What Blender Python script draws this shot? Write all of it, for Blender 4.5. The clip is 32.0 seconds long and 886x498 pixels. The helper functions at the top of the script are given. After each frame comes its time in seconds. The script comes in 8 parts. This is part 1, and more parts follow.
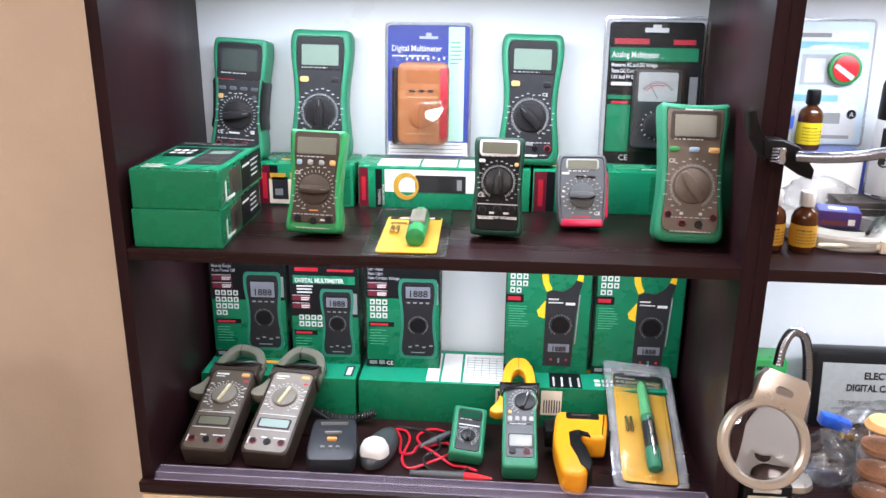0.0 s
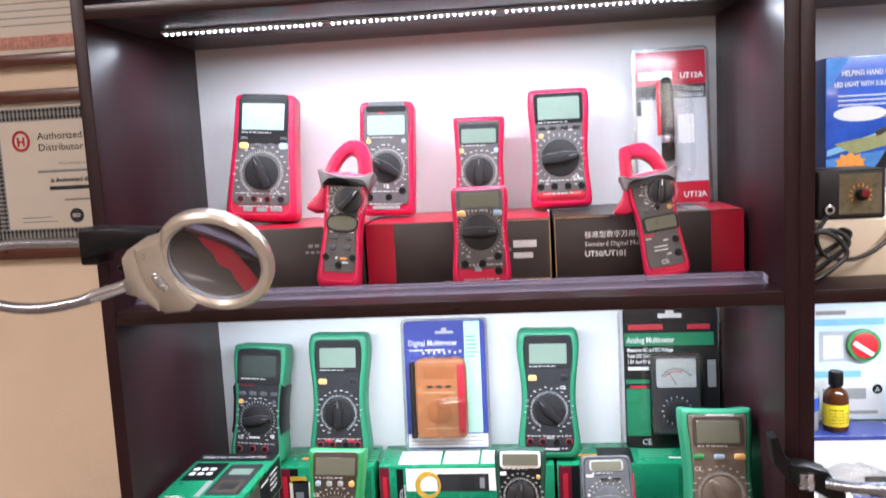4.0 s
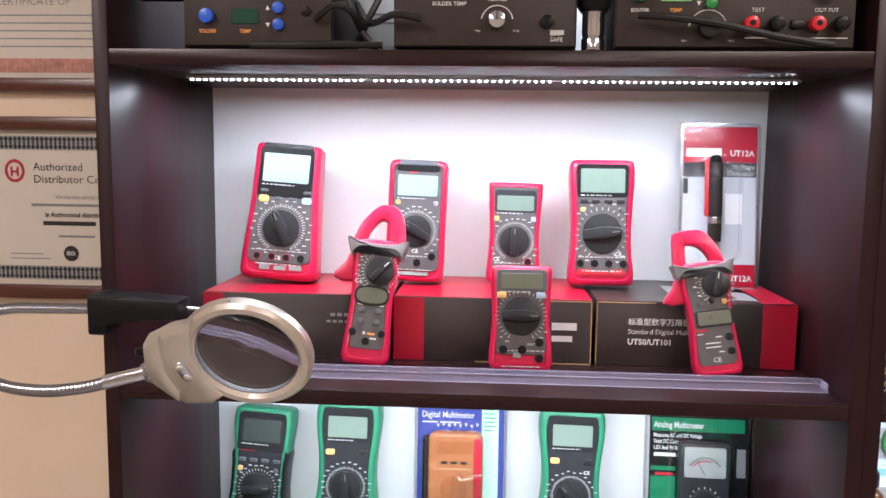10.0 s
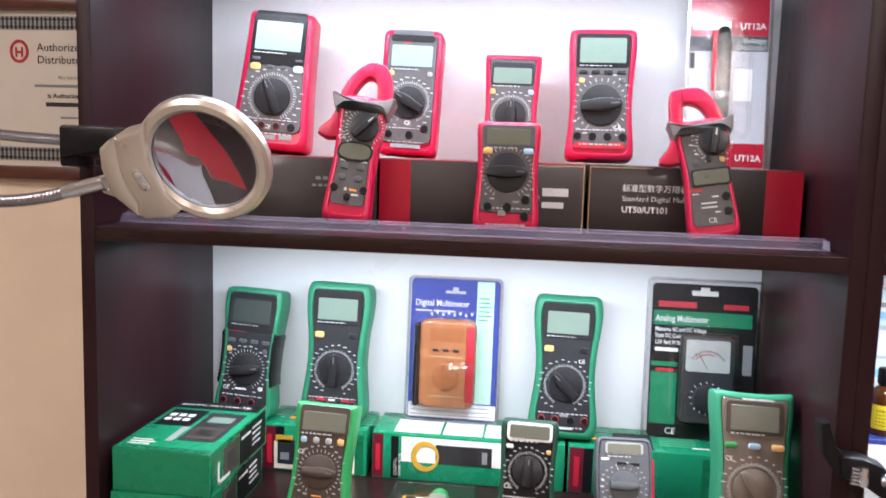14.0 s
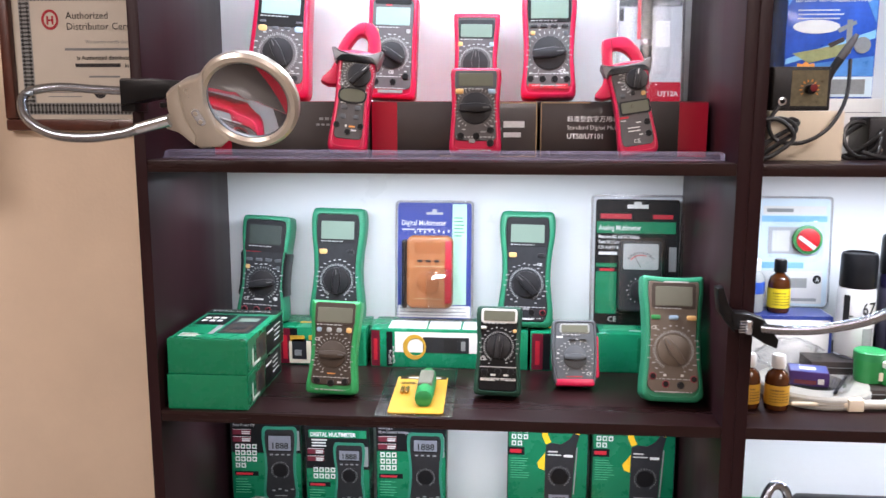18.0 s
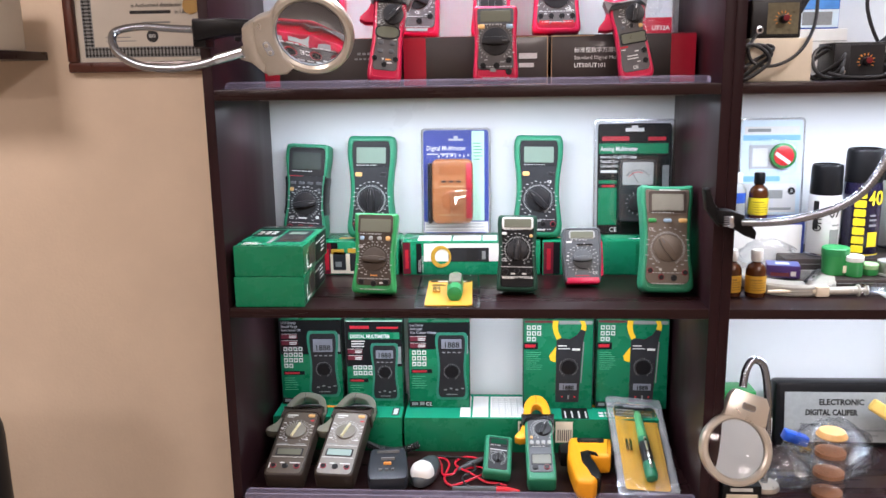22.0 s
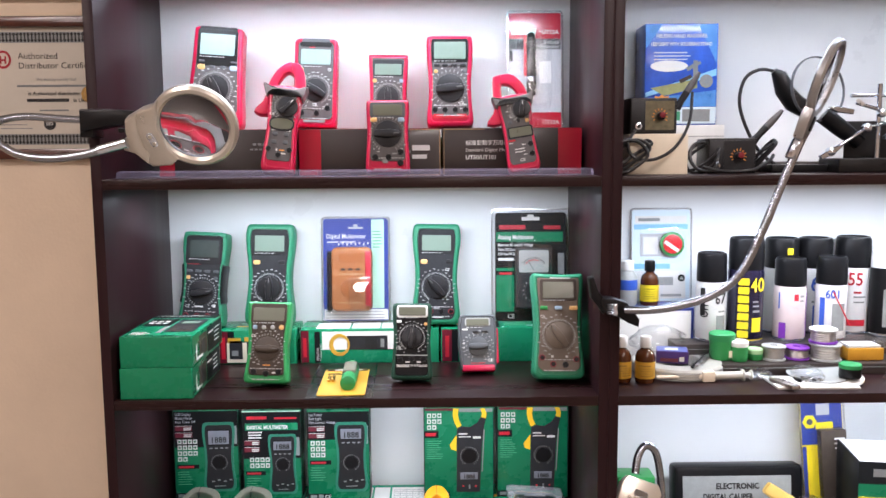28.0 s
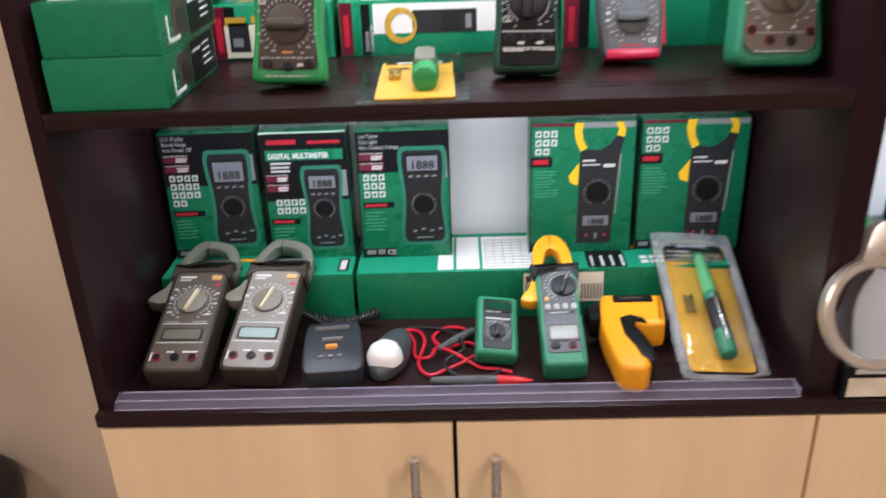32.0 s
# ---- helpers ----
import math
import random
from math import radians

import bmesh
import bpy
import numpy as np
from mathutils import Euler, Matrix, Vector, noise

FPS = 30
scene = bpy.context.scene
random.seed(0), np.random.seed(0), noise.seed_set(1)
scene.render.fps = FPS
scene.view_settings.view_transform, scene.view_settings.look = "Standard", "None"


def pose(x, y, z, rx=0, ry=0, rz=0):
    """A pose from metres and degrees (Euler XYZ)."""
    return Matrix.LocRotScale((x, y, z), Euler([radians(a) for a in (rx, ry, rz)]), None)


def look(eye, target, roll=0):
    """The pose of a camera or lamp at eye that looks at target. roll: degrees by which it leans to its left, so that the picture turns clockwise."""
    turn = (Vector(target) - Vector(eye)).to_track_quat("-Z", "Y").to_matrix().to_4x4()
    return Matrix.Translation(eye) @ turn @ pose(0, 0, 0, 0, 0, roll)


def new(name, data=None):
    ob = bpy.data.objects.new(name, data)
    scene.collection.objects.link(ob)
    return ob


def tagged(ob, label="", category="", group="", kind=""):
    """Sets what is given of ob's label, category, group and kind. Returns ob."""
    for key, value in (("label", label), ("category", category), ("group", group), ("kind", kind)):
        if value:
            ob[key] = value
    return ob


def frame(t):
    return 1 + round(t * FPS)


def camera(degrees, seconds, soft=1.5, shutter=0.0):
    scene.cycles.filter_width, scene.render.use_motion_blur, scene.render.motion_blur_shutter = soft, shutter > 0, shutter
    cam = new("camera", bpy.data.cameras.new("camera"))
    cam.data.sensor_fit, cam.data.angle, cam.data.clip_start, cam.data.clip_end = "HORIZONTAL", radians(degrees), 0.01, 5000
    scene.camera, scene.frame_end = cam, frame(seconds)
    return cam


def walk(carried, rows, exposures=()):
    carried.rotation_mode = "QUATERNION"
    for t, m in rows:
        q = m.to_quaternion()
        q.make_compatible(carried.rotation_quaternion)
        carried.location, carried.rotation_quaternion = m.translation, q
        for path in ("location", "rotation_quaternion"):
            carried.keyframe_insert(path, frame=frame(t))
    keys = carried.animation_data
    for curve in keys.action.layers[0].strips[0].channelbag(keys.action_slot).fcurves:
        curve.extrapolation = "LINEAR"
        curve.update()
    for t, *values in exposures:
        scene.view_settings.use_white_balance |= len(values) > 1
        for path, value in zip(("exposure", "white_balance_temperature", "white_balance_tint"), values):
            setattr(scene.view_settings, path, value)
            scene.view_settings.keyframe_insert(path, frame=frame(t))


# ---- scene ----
cam = camera(56.5, 32.0, shutter=0.5)
METRES, EYE, TILT, LEAN, TURN = 1.95, 1.5, 0.0, 0.0, 3.8
PATH = [
    (0, (0.092, 0.036, 1.472), (-0.048, 1.93, 0.845), 0.5),
    (0.5, (0.075, 0.035, 1.472), (-0.036, 1.931, 0.843), 1.4),
    (1, (0.073, 0.038, 1.48), (-0.036, 1.933, 0.851), 1.0),
    (1.5, (0.076, 0.047, 1.500), (-0.050, 1.949, 0.893), 0.2),
    (2, (0.090, 0.061, 1.528), (-0.065, 1.986, 1.002), -1.2),
    (2.5, (0.11, 0.068, 1.562), (-0.073, 2.004, 1.090), -2.0),
    (3, (0.107, 0.074, 1.595), (-0.067, 2.020, 1.180), -2.7),
    (3.5, (0.109, 0.083, 1.630), (-0.071, 2.044, 1.272), -2.8),
    (4, (0.111, 0.081, 1.663), (-0.101, 2.055, 1.42), -3.0),
    (4.5, (0.086, 0.102, 1.742), (-0.098, 2.071, 1.447), -2.5),
    (6.5, (0.031, 0.163, 1.781), (0.085, 2.145, 1.517), -1.8),
    (7, (0.014, 0.156, 1.773), (0.073, 2.14, 1.529), -0.9),
    (7.5, (0.01, 0.152, 1.776), (0.008, 2.136, 1.522), -0.2),
    (8, (0.012, 0.153, 1.773), (-0.021, 2.135, 1.506), 0.1),
    (8.5, (0.013, 0.148, 1.766), (-0.041, 2.132, 1.516), 0.7),
    (9, (0.015, 0.149, 1.757), (-0.047, 2.134, 1.526), 0.8),
    (9.5, (0.022, 0.153, 1.749), (-0.051, 2.138, 1.511), 0.9),
    (10, (0.019, 0.156, 1.742), (-0.108, 2.138, 1.51), 0.7),
    (10.5, (0.02, 0.159, 1.737), (-0.124, 2.142, 1.526), 0.4),
    (11, (0.021, 0.162, 1.736), (-0.127, 2.144, 1.514), -0.2),
    (11.5, (0.019, 0.162, 1.731), (-0.166, 2.144, 1.535), -0.4),
    (12, (0.022, 0.171, 1.72), (-0.233, 2.152, 1.619), -0.2),
    (12.5, (0.048, 0.198, 1.713), (-0.293, 2.168, 1.66), 0.7),
    (13, (0.068, 0.226, 1.672), (-0.279, 2.194, 1.612), 2.0),
    (13.5, (0.07, 0.212, 1.66), (-0.275, 2.167, 1.419), 1.8),
    (14, (0.095, 0.176, 1.576), (-0.151, 2.147, 1.347), 1.7),
    (14.5, (0.106, 0.156, 1.565), (-0.156, 2.108, 1.217), 0.8),
    (16.5, (0.112, 0.061, 1.554), (-0.092, 2.029, 1.261), -1.2),
    (17, (0.097, 0.01, 1.55), (-0.118, 1.971, 1.225), -0.9),
    (17.5, (0.088, -0.033, 1.55), (-0.107, 1.93, 1.217), -0.7),
    (18, (0.095, -0.068, 1.55), (-0.058, 1.9, 1.227), 0.1),
    (18.5, (0.096, -0.082, 1.545), (-0.033, 1.891, 1.248), 0.5),
    (19, (0.079, -0.081, 1.543), (-0.026, 1.895, 1.258), 0.5),
    (19.5, (0.065, -0.048, 1.542), (-0.051, 1.929, 1.263), 0.7),
    (20, (0.05, -0.045, 1.541), (-0.075, 1.934, 1.277), 0.7),
    (20.5, (0.035, -0.092, 1.53), (-0.103, 1.883, 1.245), -0.2),
    (21, (0.029, -0.164, 1.527), (-0.088, 1.795, 1.142), -0.9),
    (21.5, (0.029, -0.217, 1.519), (-0.082, 1.738, 1.11), -0.9),
    (22, (0.047, -0.269, 1.513), (-0.077, 1.682, 1.091), -0.9),
    (22.5, (0.067, -0.288, 1.524), (-0.075, 1.673, 1.157), -0.6),
    (23, (0.103, -0.284, 1.519), (-0.013, 1.682, 1.167), 0.1),
    (23.5, (0.122, -0.283, 1.517), (0.059, 1.687, 1.178), 0.8),
    (24, (0.128, -0.282, 1.512), (0.14, 1.692, 1.189), 1.1),
    (24.5, (0.128, -0.272, 1.515), (0.167, 1.704, 1.205), 1.4),
    (25, (0.118, -0.26, 1.515), (0.173, 1.717, 1.219), 1.7),
    (25.5, (0.125, -0.26, 1.52), (0.177, 1.72, 1.239), 1.3),
    (27.5, (0.124, -0.276, 1.537), (0.154, 1.712, 1.312), -0.3),
    (28, (0.122, -0.273, 1.524), (0.147, 1.714, 1.296), -0.4),
    (28.5, (0.115, -0.262, 1.518), (0.122, 1.72, 1.254), -0.0),
    (29, (0.102, -0.244, 1.5), (0.085, 1.734, 1.208), 0.4),
    (29.5, (0.091, -0.202, 1.485), (0.092, 1.774, 1.178), -0.5),
    (30, (0.06, -0.129, 1.457), (0.104, 1.834, 1.078), -1.0),
    (30.5, (0.048, -0.028, 1.432), (0.097, 1.91, 0.94), -1.4),
    (31, (0.053, 0.067, 1.405), (0.087, 1.976, 0.81), -1.7),
    (31.5, (0.066, 0.152, 1.369), (0.031, 2.019, 0.654), -1.8),
    (32, (0.017, 0.240, 1.341), (-0.037, 2.054, 0.502), -2.15),
]
walk(cam, [(t, look(eye, target, roll)) for t, eye, target, roll in PATH], ((0, 0.17, 6370, 22), (2, 0.2, 6370, 22), (4, 0.12, 6370, 22), (7, 0.08, 6370, 22), (9, 0.10, 6370, 22), (13, 0.16, 6370, 22), (14, 0.06, 6370, 22), (17, 0.0, 6370, 22), (28, -0.02, 6370, 22), (31, -0.22, 6450, 22), (32, -0.2, 6450, 22)))
LEDW = (2.4, 4.6, 4.5, 3.8)   # watts of the strips, from the lowest compartment up
SHARE = (1.25, 1.0, 0.48, 1.0)   # the neighbouring cabinet's strips against these
ROOMW = 29

# ---- world and light ----
F, B = 1.0, 1.315            # front edge of the shelves, face of the white back panel
XL, XR = -0.384, 0.384       # inside of the cabinet's posts
T = 0.016                    # board thickness
Z0, Z1, Z2, Z3, Z4 = 0.801, 1.14, 1.489, 1.845, 2.195
XL2, XR2 = 0.416, 1.184      # inside of the neighbouring cabinet
WALL = 1.335                 # face of the room's wall behind the cabinets

world = bpy.data.worlds.new("world")
scene.world = world
world.use_nodes = True
world.node_tree.nodes["Background"].inputs[0].default_value = (0.9, 0.95, 1.0, 1)
world.node_tree.nodes["Background"].inputs[1].default_value = 0.05


def lamp(name, m, sx, sy, watts, colour):
    data = bpy.data.lights.new(name, "AREA")
    data.shape, data.size, data.size_y, data.energy, data.color = "RECTANGLE", sx, sy, watts, colour
    ob = new(name, data)
    ob.matrix_world = m
    return ob


LED = (0.82, 0.94, 1.0)
for k, (za, zb) in enumerate(((Z0, Z1), (Z1, Z2), (Z2, Z3), (Z3, Z4))):
    for xa, xb in ((XL, XR), (XL2, XR2)):
        lamp("led_light", pose((xa + xb) / 2, 1.115, zb - T - 0.012), 0.68, 0.008, LEDW[k] * (1.0 if xa < 0 else SHARE[k]), LED)
for x, y in ((-1.2, -0.3), (1.2, -0.3), (-1.2, -2.2), (1.2, -2.2)):
    lamp("ceiling_panel_light", pose(x, y, 2.755), 0.58, 0.58, ROOMW, (1.0, 0.91, 0.81))

# ---- materials ----


def mat(name, colour, rough=0.5, metal=0.0, vary=0.12, scale=30.0, bump=0.0, bump_scale=200.0, spec=0.5, coat=0.0, trans=0.0, alpha=1.0, emit=0.0, stretch=(1, 1, 1), ior=1.45, rvary=0.12):
    m = bpy.data.materials.new(name)
    m.use_nodes = True
    t = m.node_tree
    b = t.nodes["Principled BSDF"]
    b.inputs["Base Color"].default_value = (*colour, 1)
    b.inputs["Roughness"].default_value = rough
    b.inputs["Metallic"].default_value = metal
    b.inputs["Specular IOR Level"].default_value = spec
    b.inputs["Coat Weight"].default_value = coat
    b.inputs["Coat Roughness"].default_value = 0.08
    b.inputs["Transmission Weight"].default_value = trans
    b.inputs["IOR"].default_value = ior
    b.inputs["Alpha"].default_value = alpha
    if emit:
        b.inputs["Emission Color"].default_value = (*colour, 1)
        b.inputs["Emission Strength"].default_value = emit
    if vary > 0 or bump > 0:
        co = t.nodes.new("ShaderNodeTexCoord")
        mp = t.nodes.new("ShaderNodeMapping")
        mp.inputs["Scale"].default_value = stretch
        t.links.new(co.outputs["Object"], mp.inputs[0])
    if vary > 0:
        n1 = t.nodes.new("ShaderNodeTexNoise")
        n1.inputs["Scale"].default_value = scale
        n1.inputs["Detail"].default_value = 8
        n1.inputs["Roughness"].default_value = 0.65
        t.links.new(mp.outputs[0], n1.inputs["Vector"])
        mix = t.nodes.new("ShaderNodeMix")
        mix.data_type = "RGBA"
        lo = [c * (1 - vary) for c in colour]
        hi = [min(1.0, c * (1 + vary)) for c in colour]
        mix.inputs[6].default_value = (*lo, 1)
        mix.inputs[7].default_value = (*hi, 1)
        ramp = t.nodes.new("ShaderNodeMapRange")
        ramp.inputs[1].default_value, ramp.inputs[2].default_value = 0.3, 0.7
        t.links.new(n1.outputs[0], ramp.inputs[0])
        t.links.new(ramp.outputs[0], mix.inputs[0])
        t.links.new(mix.outputs[2], b.inputs["Base Color"])
        rr = t.nodes.new("ShaderNodeMapRange")
        rr.inputs[1].default_value, rr.inputs[2].default_value = 0.3, 0.7
        rr.inputs[3].default_value, rr.inputs[4].default_value = max(0.02, rough - rvary * rough), min(1, rough + rvary * rough)
        t.links.new(n1.outputs[0], rr.inputs[0])
        t.links.new(rr.outputs[0], b.inputs["Roughness"])
    if bump > 0:
        n2 = t.nodes.new("ShaderNodeTexNoise")
        n2.inputs["Scale"].default_value = bump_scale
        n2.inputs["Detail"].default_value = 5
        t.links.new(mp.outputs[0], n2.inputs["Vector"])
        bp = t.nodes.new("ShaderNodeBump")
        bp.inputs["Strength"].default_value = bump
        bp.inputs["Distance"].default_value = 0.002
        t.links.new(n2.outputs[0], bp.inputs["Height"])
        t.links.new(bp.outputs[0], b.inputs["Normal"])
    return m


WOOD = mat("dark_wenge_laminate", (0.0195, 0.0072, 0.0092), 0.34, spec=0.22, vary=0.18, scale=20, stretch=(1, 1, 0.05), bump=0.03, bump_scale=60)
WOODH = mat("dark_wenge_shelf", (0.0185, 0.0072, 0.0078), 0.29, spec=0.34, vary=0.18, scale=20, stretch=(0.05, 1, 1), bump=0.03, bump_scale=60)
BACK = mat("white_back_panel", (0.72, 0.74, 0.75), 0.3, vary=0.02, scale=6)
WALLM = mat("beige_wallpaper", (0.735, 0.597, 0.452), 0.8, vary=0.05, scale=5, bump=0.25, bump_scale=140)
CREAM = mat("cream_laminate_door", (0.70, 0.52, 0.32), 0.38, vary=0.10, scale=14, stretch=(1, 1, 0.08))
FLOORM = mat("grey_floor_tile", (0.28, 0.25, 0.22), 0.4, vary=0.2, scale=4)
CEIL = mat("white_ceiling", (0.8, 0.79, 0.76), 0.9, vary=0.03, scale=3)
ROOM = mat("room_wall_paint", (0.58, 0.48, 0.38), 0.85, vary=0.05, scale=2)
LEDM = mat("led_chip", (0.9, 0.97, 1.0), 0.4, vary=0, emit=14)
LEDB = mat("led_strip_tape", (0.42, 0.42, 0.44), 0.5, vary=0.05)
PANELM = mat("lit_ceiling_panel", (1.0, 0.92, 0.82), 0.5, vary=0, emit=5)

# ---- mesh builder ----


class Build:
    """Gathers vertices and faces of one mesh."""

    def __init__(self):
        self.v, self.f = [], []

    def add(self, verts, faces, m=None):
        n = len(self.v)
        self.v += [tuple(m @ Vector(p)) for p in verts] if m else [tuple(p) for p in verts]
        self.f += [tuple(i + n for i in f) for f in faces]
        return self

    def box(self, x0, x1, y0, y1, z0, z1, b=0.0, m=None):
        if b <= 0:
            p = [(x, y, z) for z in (z0, z1) for y in (y0, y1) for x in (x0, x1)]
            return self.add(p, [(0, 2, 3, 1), (4, 5, 7, 6), (0, 1, 5, 4), (2, 6, 7, 3), (0, 4, 6, 2), (1, 3, 7, 5)], m)
        b = min(b, (x1 - x0) * 0.49, (y1 - y0) * 0.49, (z1 - z0) * 0.49)
        out = rrect((x0 + x1) / 2, (z0 + z1) / 2, x1 - x0, z1 - z0, b, 2)
        return self.slab(out, y1, y0, b, 2, m)

    def rings(self, rings, cap0=True, cap1=True, m=None):
        n = len(rings[0])
        v = [p for r in rings for p in r]
        f = []
        for k in range(len(rings) - 1):
            a, c = k * n, (k + 1) * n
            for i in range(n):
                j = (i + 1) % n
                f.append((a + i, a + j, c + j, c + i))
        if cap0:
            f.append(tuple(reversed(range(n))))
        if cap1:
            f.append(tuple(range((len(rings) - 1) * n, len(rings) * n)))
        return self.add(v, f, m)

    def slab(self, outline, y0, y1, b=0.0, segs=2, m=None, back=True):
        """An outline in x and z, thickened from y0 (back) to y1 (front, the smaller), with rounded front and back edges."""
        s = 1 if y0 > y1 else -1
        rs = []
        if b > 0 and back:
            for k in range(segs + 1):
                a = math.pi / 2 * k / segs
                rs.append((b * (1 - math.sin(a)), y0 - s * b * (1 - math.cos(a))))
        else:
            rs.append((0, y0))
        if b > 0:
            for k in range(segs + 1):
                a = math.pi / 2 * k / segs
                rs.append((b * (1 - math.cos(a)), y1 + s * b * (1 - math.sin(a))))
        else:
            rs.append((0, y1))
        rings = [[(x, y, z) for x, z in inset(outline, d)] for d, y in rs]
        return self.rings(rings, m=m)

    def cyl(self, r, y0, y1, b=0.0, n=20, cx=0.0, cz=0.0, m=None):
        return self.slab([(cx + r * math.cos(2 * math.pi * i / n), cz + r * math.sin(2 * math.pi * i / n)) for i in range(n)], y0, y1, b, 2, m)

    def lathe(self, prof, n=24, m=None, cap0=True, cap1=True):
        """Turns a profile of (radius, z) round the z axis."""
        return self.rings([[(r * math.cos(2 * math.pi * i / n), r * math.sin(2 * math.pi * i / n), z) for i in range(n)] for r, z in prof], cap0, cap1, m)

    def tube(self, path, r, n=8, m=None, closed=False, radii=None):
        pts = [Vector(p) for p in path]
        rings = []
        up = None
        for i, p in enumerate(pts):
            if closed:
                d = pts[(i + 1) % len(pts)] - pts[i - 1]
            else:
                d = pts[min(i + 1, len(pts) - 1)] - pts[max(i - 1, 0)]
            d.normalize()
            if up is None:
                up = Vector((0, 0, 1)) if abs(d.z) < 0.9 else Vector((1, 0, 0))
            side = d.cross(up).normalized()
            up = side.cross(d).normalized()
            rr = radii[i] if radii else r
            rings.append([tuple(p + rr * (side * math.cos(2 * math.pi * k / n) + up * math.sin(2 * math.pi * k / n))) for k in range(n)])
        if closed:
            rings.append(rings[0])
        return self.rings(rings, not closed, not closed, m)

    def bar(self, x, z, w, h, y, t=0.0004, m=None):
        return self.box(x, x + w, y - t, y + 0.0002, z, z + h, 0, m)

    def mesh(self, name, material, smooth=True):
        me = bpy.data.meshes.new(name)
        me.from_pydata(self.v, [], self.f)
        me.update()
        bm = bmesh.new()
        bm.from_mesh(me)
        bmesh.ops.recalc_face_normals(bm, faces=bm.faces)
        bm.to_mesh(me)
        bm.free()
        if smooth:
            me.polygons.foreach_set("use_smooth", [True] * len(me.polygons))
            me.set_sharp_from_angle(angle=radians(38))
        me.materials.append(material)
        return me


def inset(outline, d):
    if abs(d) < 1e-9:
        return list(outline)
    n = len(outline)
    area = sum(outline[i][0] * outline[(i + 1) % n][1] - outline[(i + 1) % n][0] * outline[i][1] for i in range(n))
    s = 1 if area > 0 else -1
    res = []
    for i in range(n):
        x0, z0 = outline[i - 1]
        x, z = outline[i]
        x1, z1 = outline[(i + 1) % n]
        ax, az = x - x0, z - z0
        bx, bz = x1 - x, z1 - z
        la, lb = math.hypot(ax, az) or 1, math.hypot(bx, bz) or 1
        nx, nz = -az / la - bz / lb, ax / la + bx / lb
        ln = math.hypot(nx, nz) or 1
        nx, nz = nx / ln, nz / ln
        c = max(0.5, nx * -az / la + nz * ax / la)
        res.append((x + s * nx * d / c, z + s * nz * d / c))
    return res


def shrink(outline, d):
    """The outline scaled about its middle, so that it ends d further in."""
    xs, zs = [p[0] for p in outline], [p[1] for p in outline]
    cx, cz, w, h = (min(xs) + max(xs)) / 2, (min(zs) + max(zs)) / 2, max(xs) - min(xs), max(zs) - min(zs)
    return [(cx + (x - cx) * (1 - 2 * d / w), cz + (z - cz) * (1 - 2 * d / h)) for x, z in outline]


def rrect(cx, cz, w, h, r, n=4):
    r = min(r, w / 2 - 1e-5, h / 2 - 1e-5)
    out = []
    for sx, sz, a0 in ((1, 1, 0), (-1, 1, 90), (-1, -1, 180), (1, -1, 270)):
        for k in range(n + 1):
            a = radians(a0 + 90 * k / n)
            out.append((cx + sx * (w / 2 - r) + r * math.cos(a), cz + sz * (h / 2 - r) + r * math.sin(a)))
    return out


def spline(pts, n=6, closed=False):
    """A smooth line through points of any dimension."""
    pts = [Vector(p) for p in pts]
    out = []
    m = len(pts)
    for i in range(m if closed else m - 1):
        p0 = pts[i - 1] if closed or i > 0 else pts[0]
        p1, p2 = pts[i], pts[(i + 1) % m]
        p3 = pts[(i + 2) % m] if closed or i + 2 < m else pts[-1]
        for k in range(n):
            u = k / n
            out.append(0.5 * (2 * p1 + (p2 - p0) * u + (2 * p0 - 5 * p1 + 4 * p2 - p3) * u * u + (3 * p1 - p0 - 3 * p2 + p3) * u ** 3))
    if not closed:
        out.append(pts[-1])
    return out


def part(name, built, material, parent=None, label="", smooth=True, m=None):
    """Links what was built as one mesh object, under a thing or a part."""
    me = built if isinstance(built, bpy.types.Mesh) else built.mesh(name, material, smooth)
    ob = new(name, me)
    if parent:
        ob.parent = parent
    if m:
        ob.matrix_basis = m
    if label:
        ob["label"] = label
    return ob


def thing(name, m, label, category, group="", kind=""):
    ob = new(name)
    ob.empty_display_size = 0.02
    ob.matrix_basis = m
    return tagged(ob, label, category, group, kind)


def solid(name, built, material, label="", category="", group="", kind="", m=None):
    ob = part(name, built, material, None, "", m=m)
    return tagged(ob, label, category, group, kind)


TEXTS = {}


def text_mesh(s, size, material, align="LEFT", bold=0.0):
    key = (s, size, material.name, align, bold)
    if key not in TEXTS:
        c = bpy.data.curves.new("lettering", "FONT")
        c.body, c.size, c.align_x, c.offset = s, size, align, bold
        c.resolution_u = 2
        tmp = new("lettering", c)
        bpy.context.view_layer.update()
        me = bpy.data.meshes.new_from_object(tmp.evaluated_get(bpy.context.evaluated_depsgraph_get()))
        bpy.data.objects.remove(tmp)
        me.transform(Matrix.Rotation(radians(90), 4, "X"))
        me.materials.clear()
        me.materials.append(material)
        TEXTS[key] = me
    return TEXTS[key]


def letter(s, x, z, y, size, material, parent, align="LEFT", wide=1.0, bold=0.0, name="lettering", turn=0):
    """Words on a front that faces -y: their baseline starts at x, z."""
    ob = new(name, text_mesh(s, size, material, align, bold))
    ob.parent = parent
    ob.matrix_basis = pose(x, y - 0.0006, z, 0, turn, 0) @ Matrix.Diagonal((wide, 1, 1, 1))
    return ob

# ---- the setting ----


def plain(name, x0, x1, y0, y1, z0, z1, material, label, b=0.0015):
    return solid(name, Build().box(x0, x1, y0, y1, z0, z1, b), material, label, name.split("_")[0], kind="structure")


